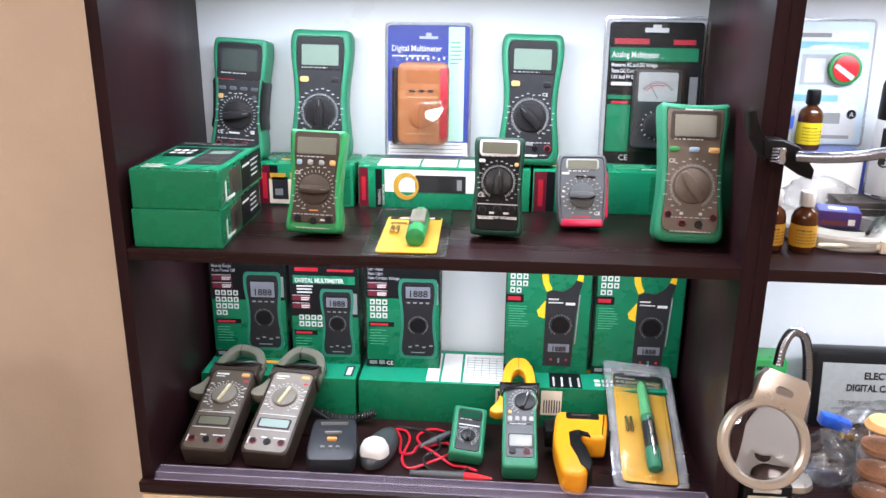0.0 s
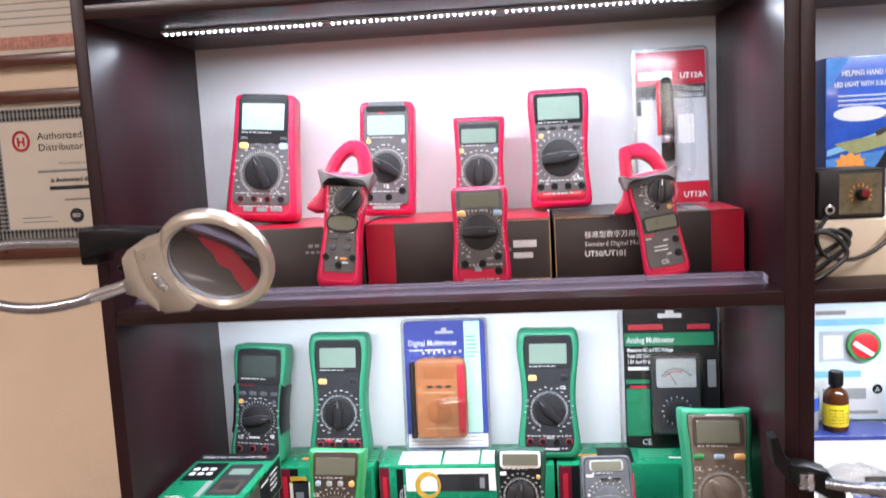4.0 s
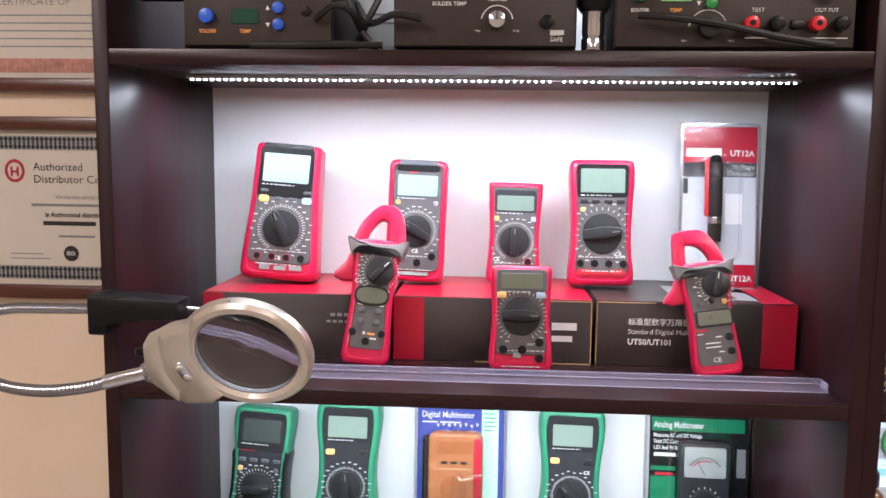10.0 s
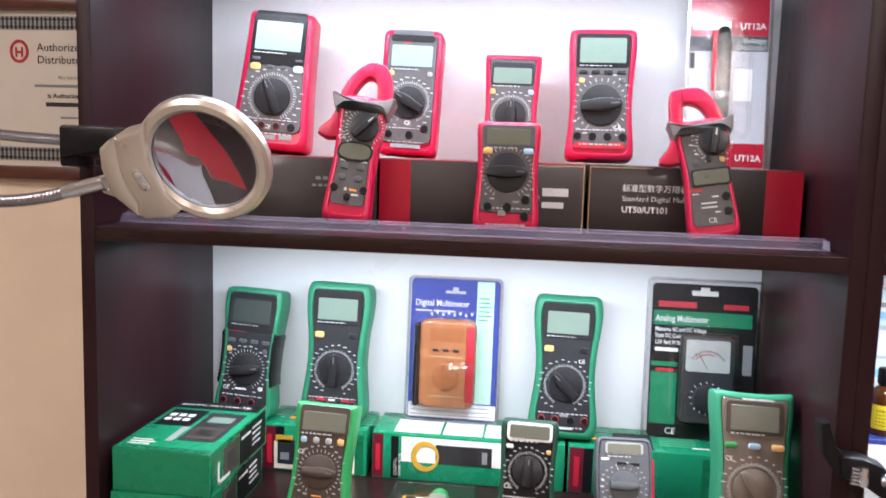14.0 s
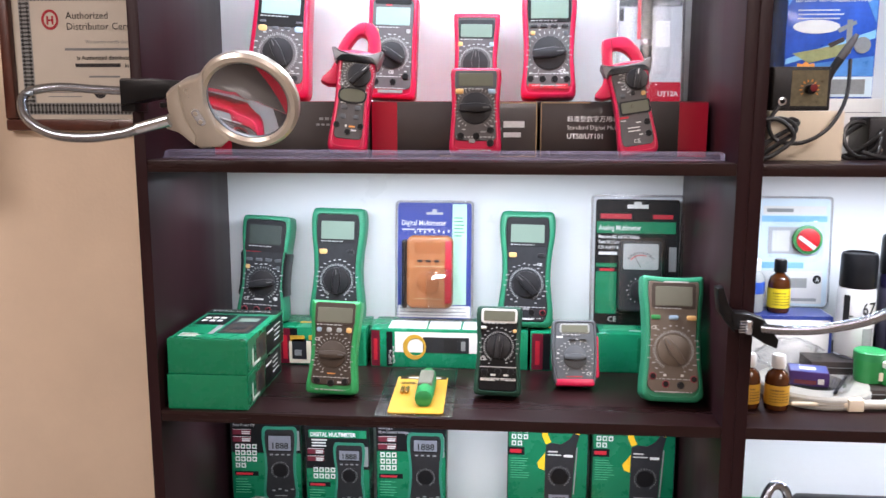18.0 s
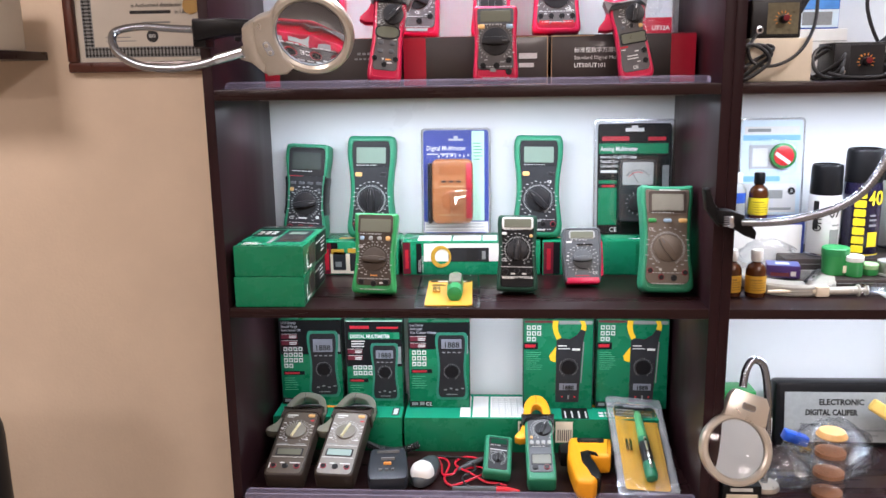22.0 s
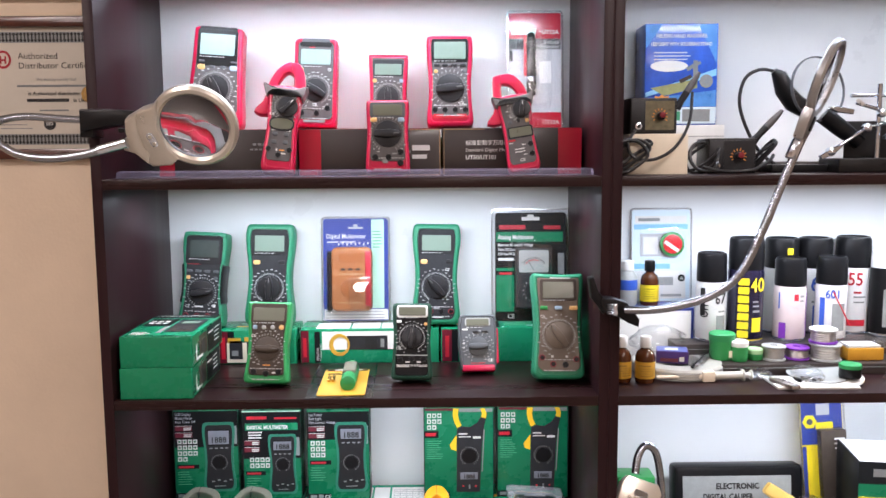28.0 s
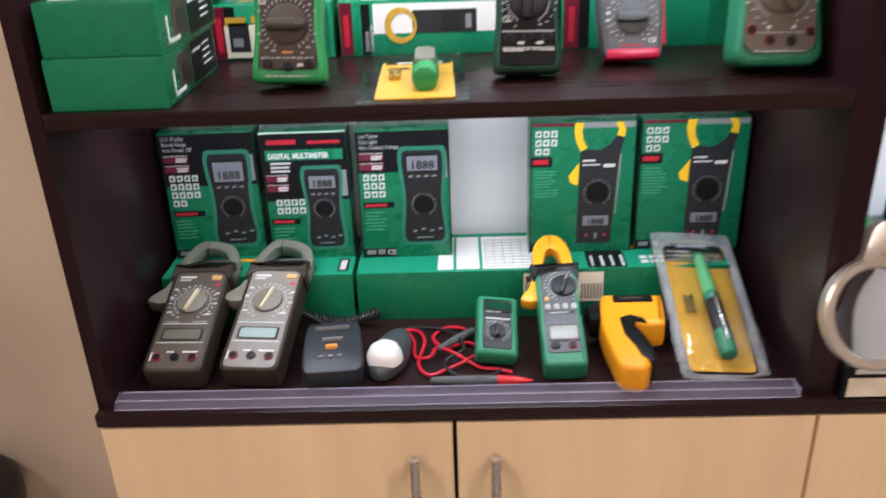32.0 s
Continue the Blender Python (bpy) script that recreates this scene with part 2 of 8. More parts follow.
plain("wall_north", -3.2, 3.2, WALL, WALL + 0.12, 0, 2.76, WALLM, "beige textured wall behind the display cabinets", 0)
plain("wall_south", -3.2, 3.2, -4.12, -4.0, 0, 2.76, ROOM, "plain beige wall closing the shop", 0)
plain("wall_west", -3.32, -3.2, -4.0, WALL, 0, 2.76, ROOM, "plain beige side wall of the shop", 0)
plain("wall_east", 3.2, 3.32, -4.0, WALL, 0, 2.76, ROOM, "plain beige side wall of the shop", 0)
plain("floor", -3.2, 3.2, -4.0, WALL, -0.1, 0, FLOORM, "grey tiled shop floor", 0)
plain("ceiling", -3.2, 3.2, -4.0, WALL, 2.762, 2.85, CEIL, "white shop ceiling", 0)
for x, y in ((-1.2, -0.3), (1.2, -0.3), (-1.2, -2.2), (1.2, -2.2)):
    t = thing("ceiling_light", pose(x, y, 2.762), "square lit white panel lamp in the ceiling", "ceiling lamp", "ceiling lamps")
    part("diffuser", Build().box(-0.29, 0.29, -0.29, 0.29, -0.004, 0), PANELM, t)
    fr = Build()
    for a in ((-0.31, 0.31, -0.31, -0.29), (-0.31, 0.31, 0.29, 0.31), (-0.31, -0.29, -0.29, 0.29), (0.29, 0.31, -0.29, 0.29)):
        fr.box(*a, -0.012, 0)
    part("frame", fr, CEIL, t)


def cabinet(xa, xb, label, gl, doors):
    """An open shelf cabinet with inner sides xa and xb: posts, shelves, back panel, light strips, doors below."""
    c = thing("display_cabinet", pose(0, 0, 0), label, "cabinet", "display cabinets")
    top = Z4 + 0.02
    for x in (xa - T, xb):
        part("post", Build().box(x, x + T, F, B + T, Z0 - T, top, 0.0008), WOOD, c)
    for z in (Z1, Z2, Z3, Z4):
        part("shelf", Build().box(xa, xb, F + 0.001, B, z - T, z, 0.0008), WOODH, c)
    part("base_shelf", Build().box(xa - T, xb + T, F - 0.012, B + T, Z0 - T, Z0, 0.0008), WOODH, c)
    part("back_panel", Build().box(xa, xb, B, B + 0.004, Z0, Z4), BACK, c)
    part("carcass", Build().box(xa - T, xb + T, F + 0.02, B + T, 0.0, Z0 - T - 0.001), WOOD, c)
    mid = (xa + xb) / 2
    for x0, x1, hx in ((xa - T + 0.002, mid - 0.0025, mid - 0.045), (mid + 0.0025, xb + T - 0.002, mid + 0.045)):
        d = part("door", Build().box(x0, x1, F - 0.01, F + 0.008, 0.08, Z0 - T - 0.004, 0.001), CREAM, c, "cream laminate door")
        h = Build()
        h.tube([(hx, F - 0.035, Z0 - 0.05), (hx, F - 0.035, Z0 - 0.19)], 0.0055, 12)
        for z in (Z0 - 0.066, Z0 - 0.174):
            h.tube([(hx, F - 0.035, z), (hx, F - 0.009, z)], 0.004, 8)
        part("handle", h, STEEL, d, "brushed steel bar handle")
    for z in (Z1, Z2, Z3, Z4):
        s = part("led_strip", Build().box(xa + 0.040, xb - 0.030, 1.110, 1.120, z - T - 0.0045, z - T - 0.0015), LEDB, c, "self-adhesive white light strip")
        if z == Z3:
            chip = Build().box(-0.0013, 0.0013, -0.0013, 0.0013, -0.0018, 0)
            me = chip.mesh("diode", LEDM)
            n = 87
            for i in range(n):
                if i in (26, 53):
                    continue
                part("diode", me, LEDM, s, m=pose(xa + 0.045 + (xb - xa - 0.080) * i / (n - 1), 1.115, z - T - 0.0046))
    return c


STEEL = mat("brushed_steel", (0.62, 0.60, 0.57), 0.28, metal=1.0, vary=0.06, scale=60)
cabinet(XL, XR, "dark wenge open display cabinet with white back and cream lower doors", 1, 2)
cabinet(XL2, XR2, "dark wenge open cabinet beside it, shelves full of workshop goods", 1, 2)

# ---- materials of the things ----
GREEN = mat("green_rubber", (0.014, 0.185, 0.096), 0.45, vary=0.10, scale=40, bump=0.05, bump_scale=600)
GREEN2 = mat("bright_green_rubber", (0.016, 0.25, 0.075), 0.42, vary=0.08, scale=40)
DGREEN = mat("dark_green_rubber", (0.012, 0.045, 0.03), 0.45, vary=0.15, scale=40, spec=0.3)
RED = mat("red_rubber", (0.47, 0.006, 0.048), 0.34, coat=0.12, vary=0.07, scale=40, bump=0.04, bump_scale=600)
FACE = mat("charcoal_plastic", (0.022, 0.023, 0.026), 0.42, vary=0.15, scale=80, spec=0.3)
FACER = mat("graphite_plastic", (0.085, 0.080, 0.081), 0.40, vary=0.12, scale=80, spec=0.35)
GUARD = mat("grey_guard_plastic", (0.15, 0.142, 0.143), 0.42, vary=0.1, scale=80)
FACEB = mat("brown_grey_plastic", (0.055, 0.042, 0.033), 0.42, vary=0.12, scale=80, spec=0.3)
FACET = mat("taupe_plastic", (0.125, 0.098, 0.075), 0.4, vary=0.1, scale=80)
GREYP = mat("mid_grey_plastic", (0.085, 0.092, 0.10), 0.4, vary=0.1, scale=80, spec=0.3)
LGREY = mat("light_grey_plastic", (0.30, 0.31, 0.30), 0.4, vary=0.08, scale=80)
SAGE = mat("sage_grey_plastic", (0.155, 0.155, 0.12), 0.42, vary=0.1, scale=80)
KNOB = mat("knob_plastic", (0.018, 0.018, 0.020), 0.32, vary=0.15, scale=60, spec=0.3)
BLACK = mat("black_plastic", (0.007, 0.007, 0.008), 0.34, vary=0.2, scale=60, spec=0.22)
PANELF = mat("brown_black_panel", (0.036, 0.028, 0.025), 0.42, vary=0.15, scale=60, spec=0.3, bump=0.06, bump_scale=900)
SATIN = mat("black_painted_steel", (0.010, 0.009, 0.009), 0.42, spec=0.3, vary=0.2, scale=50, bump=0.12, bump_scale=900)
LCD = mat("lcd_glass", (0.15, 0.21, 0.17), 0.3, vary=0.05, scale=20, coat=0.1)
LCDB = mat("bright_lcd_glass", (0.24, 0.34, 0.32), 0.3, vary=0.05, scale=20, coat=0.1)
LCDD = mat("dim_lcd_glass", (0.115, 0.118, 0.085), 0.3, vary=0.08, scale=20, coat=0.1)
LCDG = mat("dark_green_display", (0.006, 0.055, 0.03), 0.12, vary=0.1, scale=20, coat=0.1)
LCDL = mat("light_green_display", (0.16, 0.42, 0.16), 0.18, vary=0.1, scale=20, coat=0.5)
INKF = mat("soft_white_ink", (0.42, 0.43, 0.43), 0.5, vary=0.15, scale=300)
INK = mat("white_ink", (0.62, 0.62, 0.60), 0.5, vary=0.12, scale=300)
INKD = mat("black_ink", (0.012, 0.012, 0.013), 0.45, vary=0.2, scale=200)
INKR = mat("red_ink", (0.45, 0.015, 0.03), 0.45, vary=0.1, scale=200)
INKO = mat("orange_ink", (0.75, 0.30, 0.06), 0.45, vary=0.1, scale=200)
INKG = mat("pale_green_ink", (0.05, 0.30, 0.16), 0.45, vary=0.1, scale=200)
GREYI = mat("grey_ink", (0.22, 0.23, 0.23), 0.45, vary=0.1, scale=200)
YELK = mat("yellow_key", (0.62, 0.36, 0.13), 0.4, vary=0.08, scale=60)
BLUK = mat("blue_key", (0.02, 0.10, 0.55), 0.3, vary=0.08, scale=60)
CYK = mat("pale_blue_key", (0.27, 0.38, 0.48), 0.4, vary=0.08, scale=60)
REDK = mat("red_plastic", (0.60, 0.02, 0.03), 0.3, vary=0.08, scale=60)
JACKR = mat("dark_red_jack", (0.20, 0.014, 0.022), 0.35, vary=0.1, scale=60)
PTR = mat("grey_pointer", (0.10, 0.10, 0.10), 0.4, vary=0.1, scale=60)
LCDK = mat("dark_teal_lcd_glass", (0.040, 0.052, 0.048), 0.25, vary=0.08, scale=20, coat=0.2)
GRNK = mat("green_key", (0.02, 0.25, 0.065), 0.3, vary=0.08, scale=60)
WHT = mat("white_plastic", (0.72, 0.72, 0.70), 0.35, vary=0.05, scale=40)
CARDG = mat("green_printed_card", (0.002, 0.185, 0.086), 0.28, vary=0.04, scale=12, coat=0.1, spec=0.35)
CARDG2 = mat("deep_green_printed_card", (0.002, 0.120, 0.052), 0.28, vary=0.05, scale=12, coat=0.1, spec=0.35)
CARDF = mat("dark_green_box_print", (0.001, 0.145, 0.066), 0.28, vary=0.05, scale=12, coat=0.1, spec=0.35)
# lid green lightened to hold the light falling on it from the strip
CARDL = mat("strip_lit_lid_green", (0.003, 0.27, 0.150), 0.25, vary=0.04, scale=12, coat=0.15, spec=0.4)
CARDK = mat("black_printed_card", (0.007, 0.008, 0.009), 0.42, vary=0.2, scale=14, spec=0.18)
CARDB = mat("brown_black_printed_card", (0.030, 0.023, 0.021), 0.38, vary=0.12, scale=14, coat=0.15)
CARDR = mat("red_printed_card", (0.40, 0.006, 0.026), 0.35, vary=0.08, scale=14, coat=0.2)
CARDW = mat("white_card", (0.70, 0.69, 0.66), 0.5, vary=0.05, scale=20)
CARDC = mat("cream_card", (0.74, 0.66, 0.52), 0.5, vary=0.06, scale=20)
CARDBL = mat("blue_printed_card", (0.035, 0.06, 0.27), 0.3, vary=0.12, scale=12, coat=0.3)
CARDLB = mat("light_blue_printed_card", (0.22, 0.50, 0.75), 0.3, vary=0.12, scale=12, coat=0.3)
CARDM = mat("mint_printed_card", (0.45, 0.70, 0.55), 0.3, vary=0.08, scale=12, coat=0.3)
CARDY = mat("yellow_printed_card", (0.62, 0.345, 0.035), 0.38, vary=0.06, scale=20, coat=0.2)
MAROON = mat("maroon_printed_card", (0.12, 0.008, 0.02), 0.3, vary=0.12, scale=12, coat=0.3)
KRAFT = mat("brown_board_edge", (0.36, 0.23, 0.12), 0.7, vary=0.15, scale=60)
ORANGE = mat("orange_moulded_plastic", (0.33, 0.125, 0.050), 0.26, vary=0.1, scale=40, coat=0.3)
PRINTY = mat("yellow_ink", (0.84, 0.50, 0.02), 0.35, vary=0.06, scale=60)
YELP = mat("yellow_plastic", (0.82, 0.33, 0.010), 0.35, vary=0.06, scale=40)
AMBER = mat("amber_glass", (0.075, 0.022, 0.006), 0.08, vary=0.2, scale=20, coat=0.1)
CHROME = mat("chrome", (0.72, 0.79, 0.90), 0.14, metal=1.0, vary=0.04, scale=60)
CHAMP = mat("champagne_metallic_plastic", (0.66, 0.62, 0.55), 0.30, metal=0.75, vary=0.04, scale=30)
GOOSE = mat("ribbed_steel_hose", (0.36, 0.39, 0.44), 0.25, metal=1.0, vary=0.06, scale=60)
BRASS = mat("brass", (0.65, 0.45, 0.18), 0.25, metal=1.0, vary=0.06, scale=60)
CABLE = mat("black_cable_rubber", (0.012, 0.012, 0.013), 0.38, vary=0.15, scale=80)
RCABLE = mat("red_cable", (0.50, 0.012, 0.03), 0.35, vary=0.1, scale=80)
FRAMEW = mat("mahogany_frame", (0.075, 0.020, 0.012), 0.3, vary=0.3, scale=30, coat=0.3)
PAPER = mat("cream_paper", (0.66, 0.60, 0.50), 0.6, vary=0.05, scale=12)
TIN = mat("solder_tin", (0.40, 0.38, 0.35), 0.42, metal=0.9, vary=0.1, scale=150)


def clear(name, tint=(0.97, 0.98, 1.0), gloss=0.12, rough=0.06, ripple=0.18):
    """Thin clear film: see-through with a skin of gloss that grows at a slant."""
    m = bpy.data.materials.new(name)
    m.use_nodes = True
    t = m.node_tree
    t.nodes.remove(t.nodes["Principled BSDF"])
    out = t.nodes["Material Output"]
    tr, gl, mx = t.nodes.new("ShaderNodeBsdfTransparent"), t.nodes.new("ShaderNodeBsdfGlossy"), t.nodes.new("ShaderNodeMixShader")
    fr, ad = t.nodes.new("ShaderNodeLayerWeight"), t.nodes.new("ShaderNodeMath")
    fr.inputs[0].default_value = 0.35
    ad.operation, ad.use_clamp = "MULTIPLY_ADD", True
    ad.inputs[1].default_value, ad.inputs[2].default_value = 0.22, gloss * 0.25
    t.links.new(fr.outputs["Fresnel"], ad.inputs[0])
    tr.inputs[0].default_value = (*tint, 1)
    gl.inputs["Roughness"].default_value = rough
    ns, bp = t.nodes.new("ShaderNodeTexNoise"), t.nodes.new("ShaderNodeBump")
    ns.inputs["Scale"].default_value = 25
    bp.inputs["Strength"].default_value, bp.inputs["Distance"].default_value = ripple, 0.004
    t.links.new(ns.outputs[0], bp.inputs["Height"])
    t.links.new(bp.outputs[0], gl.inputs["Normal"])
    t.links.new(ad.outputs[0], mx.inputs[0])
    t.links.new(tr.outputs[0], mx.inputs[1])
    t.links.new(gl.outputs[0], mx.inputs[2])
    t.links.new(mx.outputs[0], out.inputs[0])
    return m


FILM = clear("clear_blister_film")
RAILM = mat("lavender_clear_acrylic", (0.42, 0.38, 0.52), 0.22, vary=0.15, scale=60, alpha=0.13)
RAILE = mat("acrylic_edge", (0.58, 0.54, 0.72), 0.2, vary=0.25, scale=160, alpha=0.32)
BAGM = clear("crinkled_clear_bag", (0.93, 0.94, 0.95), 0.30, 0.15)

LENS = mat("magnifier_glass", (0.97, 0.98, 0.98), 0.0, vary=0, trans=1.0, ior=1.5)
DOME = clear("clear_dome_plastic", (0.96, 0.97, 0.98), 0.35, 0.05, 0.10)
# smooth film of the facet added for the dome's glare
BULGE = clear("clear_glare_plastic", (0.96, 0.97, 0.98), 0.5, 0.03, 0.0)
# pale blue-white tint stands in for glints along the film's folds
CREASE = mat("glint_tinted_film", (0.62, 0.72, 0.80), 0.12, vary=0.6, scale=45, alpha=0.17)
EDGEF = clear("clear_film_edge", (0.93, 0.95, 0.97), 0.9, 0.1)

# ---- kinds of things ----


def mirrored(half, n=3):
    """A closed outline from the right half's points, bottom middle to top middle."""
    pts = [Vector(p) for p in half] + [Vector((-x, z)) for x, z in reversed(half)]
    return [(p.x, p.y) for p in spline(pts, n, True)]


def ellipse(cx, cz, rx, rz, n=32):
    return [(cx + rx * math.cos(2 * math.pi * i / n), cz + rz * math.sin(2 * math.pi * i / n)) for i in range(n)]


def oval(cx, cz, rx, rz, n=36, e=0.8):
    """An ellipse that is squarer the smaller e is."""
    out = []
    for i in range(n):
        c, q = math.cos(2 * math.pi * i / n), math.sin(2 * math.pi * i / n)
        out.append((cx + rx * math.copysign(abs(c) ** e, c), cz + rz * math.copysign(abs(q) ** e, q)))
    return out


def hoop(b, outer, inner, y0, y1, e=0.002, m=None):
    """A ring between two outlines of as many points, thickened from y0 (back) to y1 (front)."""
    r = [[(x, y0, z) for x, z in inset(outer, e)], [(x, y0 - e, z) for x, z in outer], [(x, y1 + e, z) for x, z in outer], [(x, y1, z) for x, z in inset(outer, e)],
         [(x, y1, z) for x, z in inset(inner, -e)], [(x, y1 + e, z) for x, z in inner], [(x, y0 - e, z) for x, z in inner], [(x, y0, z) for x, z in inset(inner, -e)]]
    return b.rings(r + r[:1], False, False, m)


def lipped(b, outline, d, bev, rim, deep):
    """A case with a raised rim round a sunken front."""
    rs = [(bev * (1 - math.sin(a)), -bev * (1 - math.cos(a))) for a in (0, 0.52, 1.05, math.pi / 2)]
    rs += [(bev * (1 - math.cos(a)), -d + bev * (1 - math.sin(a))) for a in (0, 0.4, 0.8, 1.2, math.pi / 2)]
    rs += [(max(rim, bev + 0.0004), -d), (max(rim, bev + 0.0004) + deep * 0.4, -d + deep)]
    return b.rings([[(x, y, z) for x, z in shrink(outline, k)] for k, y in rs])


def prints(parent, specs, y, m=None, name="print"):
    """Printed fields on a front at depth y: (material, x, z, w, h, layer). Large fields are parts of their own, the small print is joined."""
    by = {}
    for material, x, z, w, h, *lay in specs:
        lay = lay[0] if lay else 1
        if w * h > 1.0e-4:
            part(name + "_field", Build().bar(x, z, w, h, y, 0.0003 * lay), material, parent, smooth=False, m=m)
        else:
            by.setdefault((material.name, lay), (material, lay, Build()))[2].bar(x, z, w, h, y, 0.0003 * lay)
    for material, lay, b in by.values():
        part("small_" + name, b, material, parent, smooth=False, m=m)["kind"] = "stuff"


def lines(material, x, z, w, n, step, h, rng, lay=2, ragged=0.3):
    """Rows of unreadable small print."""
    return [(material, x, z - i * step, w * (1 - ragged * rng.random()), h, lay) for i in range(n)]


def ticks(n, r0, r1, a0=-45, a1=225, w=0.0012, y=0.0, cx=0.0, cz=0.0, skip=()):
    b = Build()
    for i in range(n):
        if i in skip:
            continue
        a = radians(a0 + (a1 - a0) * i / (n - 1))
        m = Matrix.Translation((cx + (r0 + r1) / 2 * math.cos(a), y, cz + (r0 + r1) / 2 * math.sin(a))) @ Matrix.Rotation(-a, 4, "Y")
        q = 1.0 if i % 2 == 0 else 0.6
        b.box(-(r1 - r0) / 2, (r1 - r0) / 2 * q, -0.0004, 0.0001, -w, w, 0, m)
    return b


OUT_WAIST = [(0.30, 0.0), (0.42, 0.008), (0.485, 0.05), (0.5, 0.12), (0.47, 0.25), (0.435, 0.42), (0.445, 0.6), (0.49, 0.78), (0.5, 0.9), (0.47, 0.975), (0.40, 1.0), (0.2, 1.0)]
OUT_BOX = [(0.25, 0.0), (0.42, 0.004), (0.49, 0.035), (0.5, 0.12), (0.495, 0.5), (0.5, 0.88), (0.49, 0.965), (0.42, 0.996), (0.25, 1.0)]
OUT_TAPER = [(0.25, 0.0), (0.43, 0.006), (0.497, 0.05), (0.5, 0.13), (0.46, 0.4), (0.43, 0.7), (0.44, 0.92), (0.41, 0.98), (0.33, 0.997), (0.15, 1.0)]


def range_print(parent, R, cx, cz, y, w, ink, seed, keep=1.62):
    """The unreadable range figures round a dial, and short captions above and below it."""
    rng = random.Random(seed)
    b = Build()
    for i in range(22):
        a = radians(-62 + 304 * i / 21)
        rad = R * rng.uniform(1.46, keep)
        x, z = cx + rad * math.cos(a), cz + rad * math.sin(a)
        if abs(x) > w * 0.40:
            continue
        q = R * rng.uniform(0.06, 0.12)
        b.box(x - q, x + q, y - 0.0005, y + 0.0001, z - R * 0.032, z + R * 0.032)
    part("range_print", b, INKF, parent, smooth=False)["kind"] = "stuff"


def caption(parent, x, z, w, h, y, ink, seed):
    """A line of tiny unreadable words."""
    rng = random.Random(seed)
    b = Build()
    u = x
    while u < x + w:
        q = rng.uniform(0.002, 0.006)
        b.box(u, min(u + q, x + w), y - 0.0005, y + 0.0001, z, z + h)
        u += q + rng.uniform(0.001, 0.0022)
    part("caption", b, INKF, parent, smooth=False)["kind"] = "stuff"


def jack_of(p, x, z, y, material, r=0.0052):
    material = JACKR if material is REDK else material
    j = part("jack", Build().cyl(r, y + 0.0005, y - 0.0016, 0.0006, 16), material, p, m=pose(x, 0, z))
    part("socket_hole", Build().cyl(r * 0.74, y, y - 0.0020, 0, 12), BLACK, j)


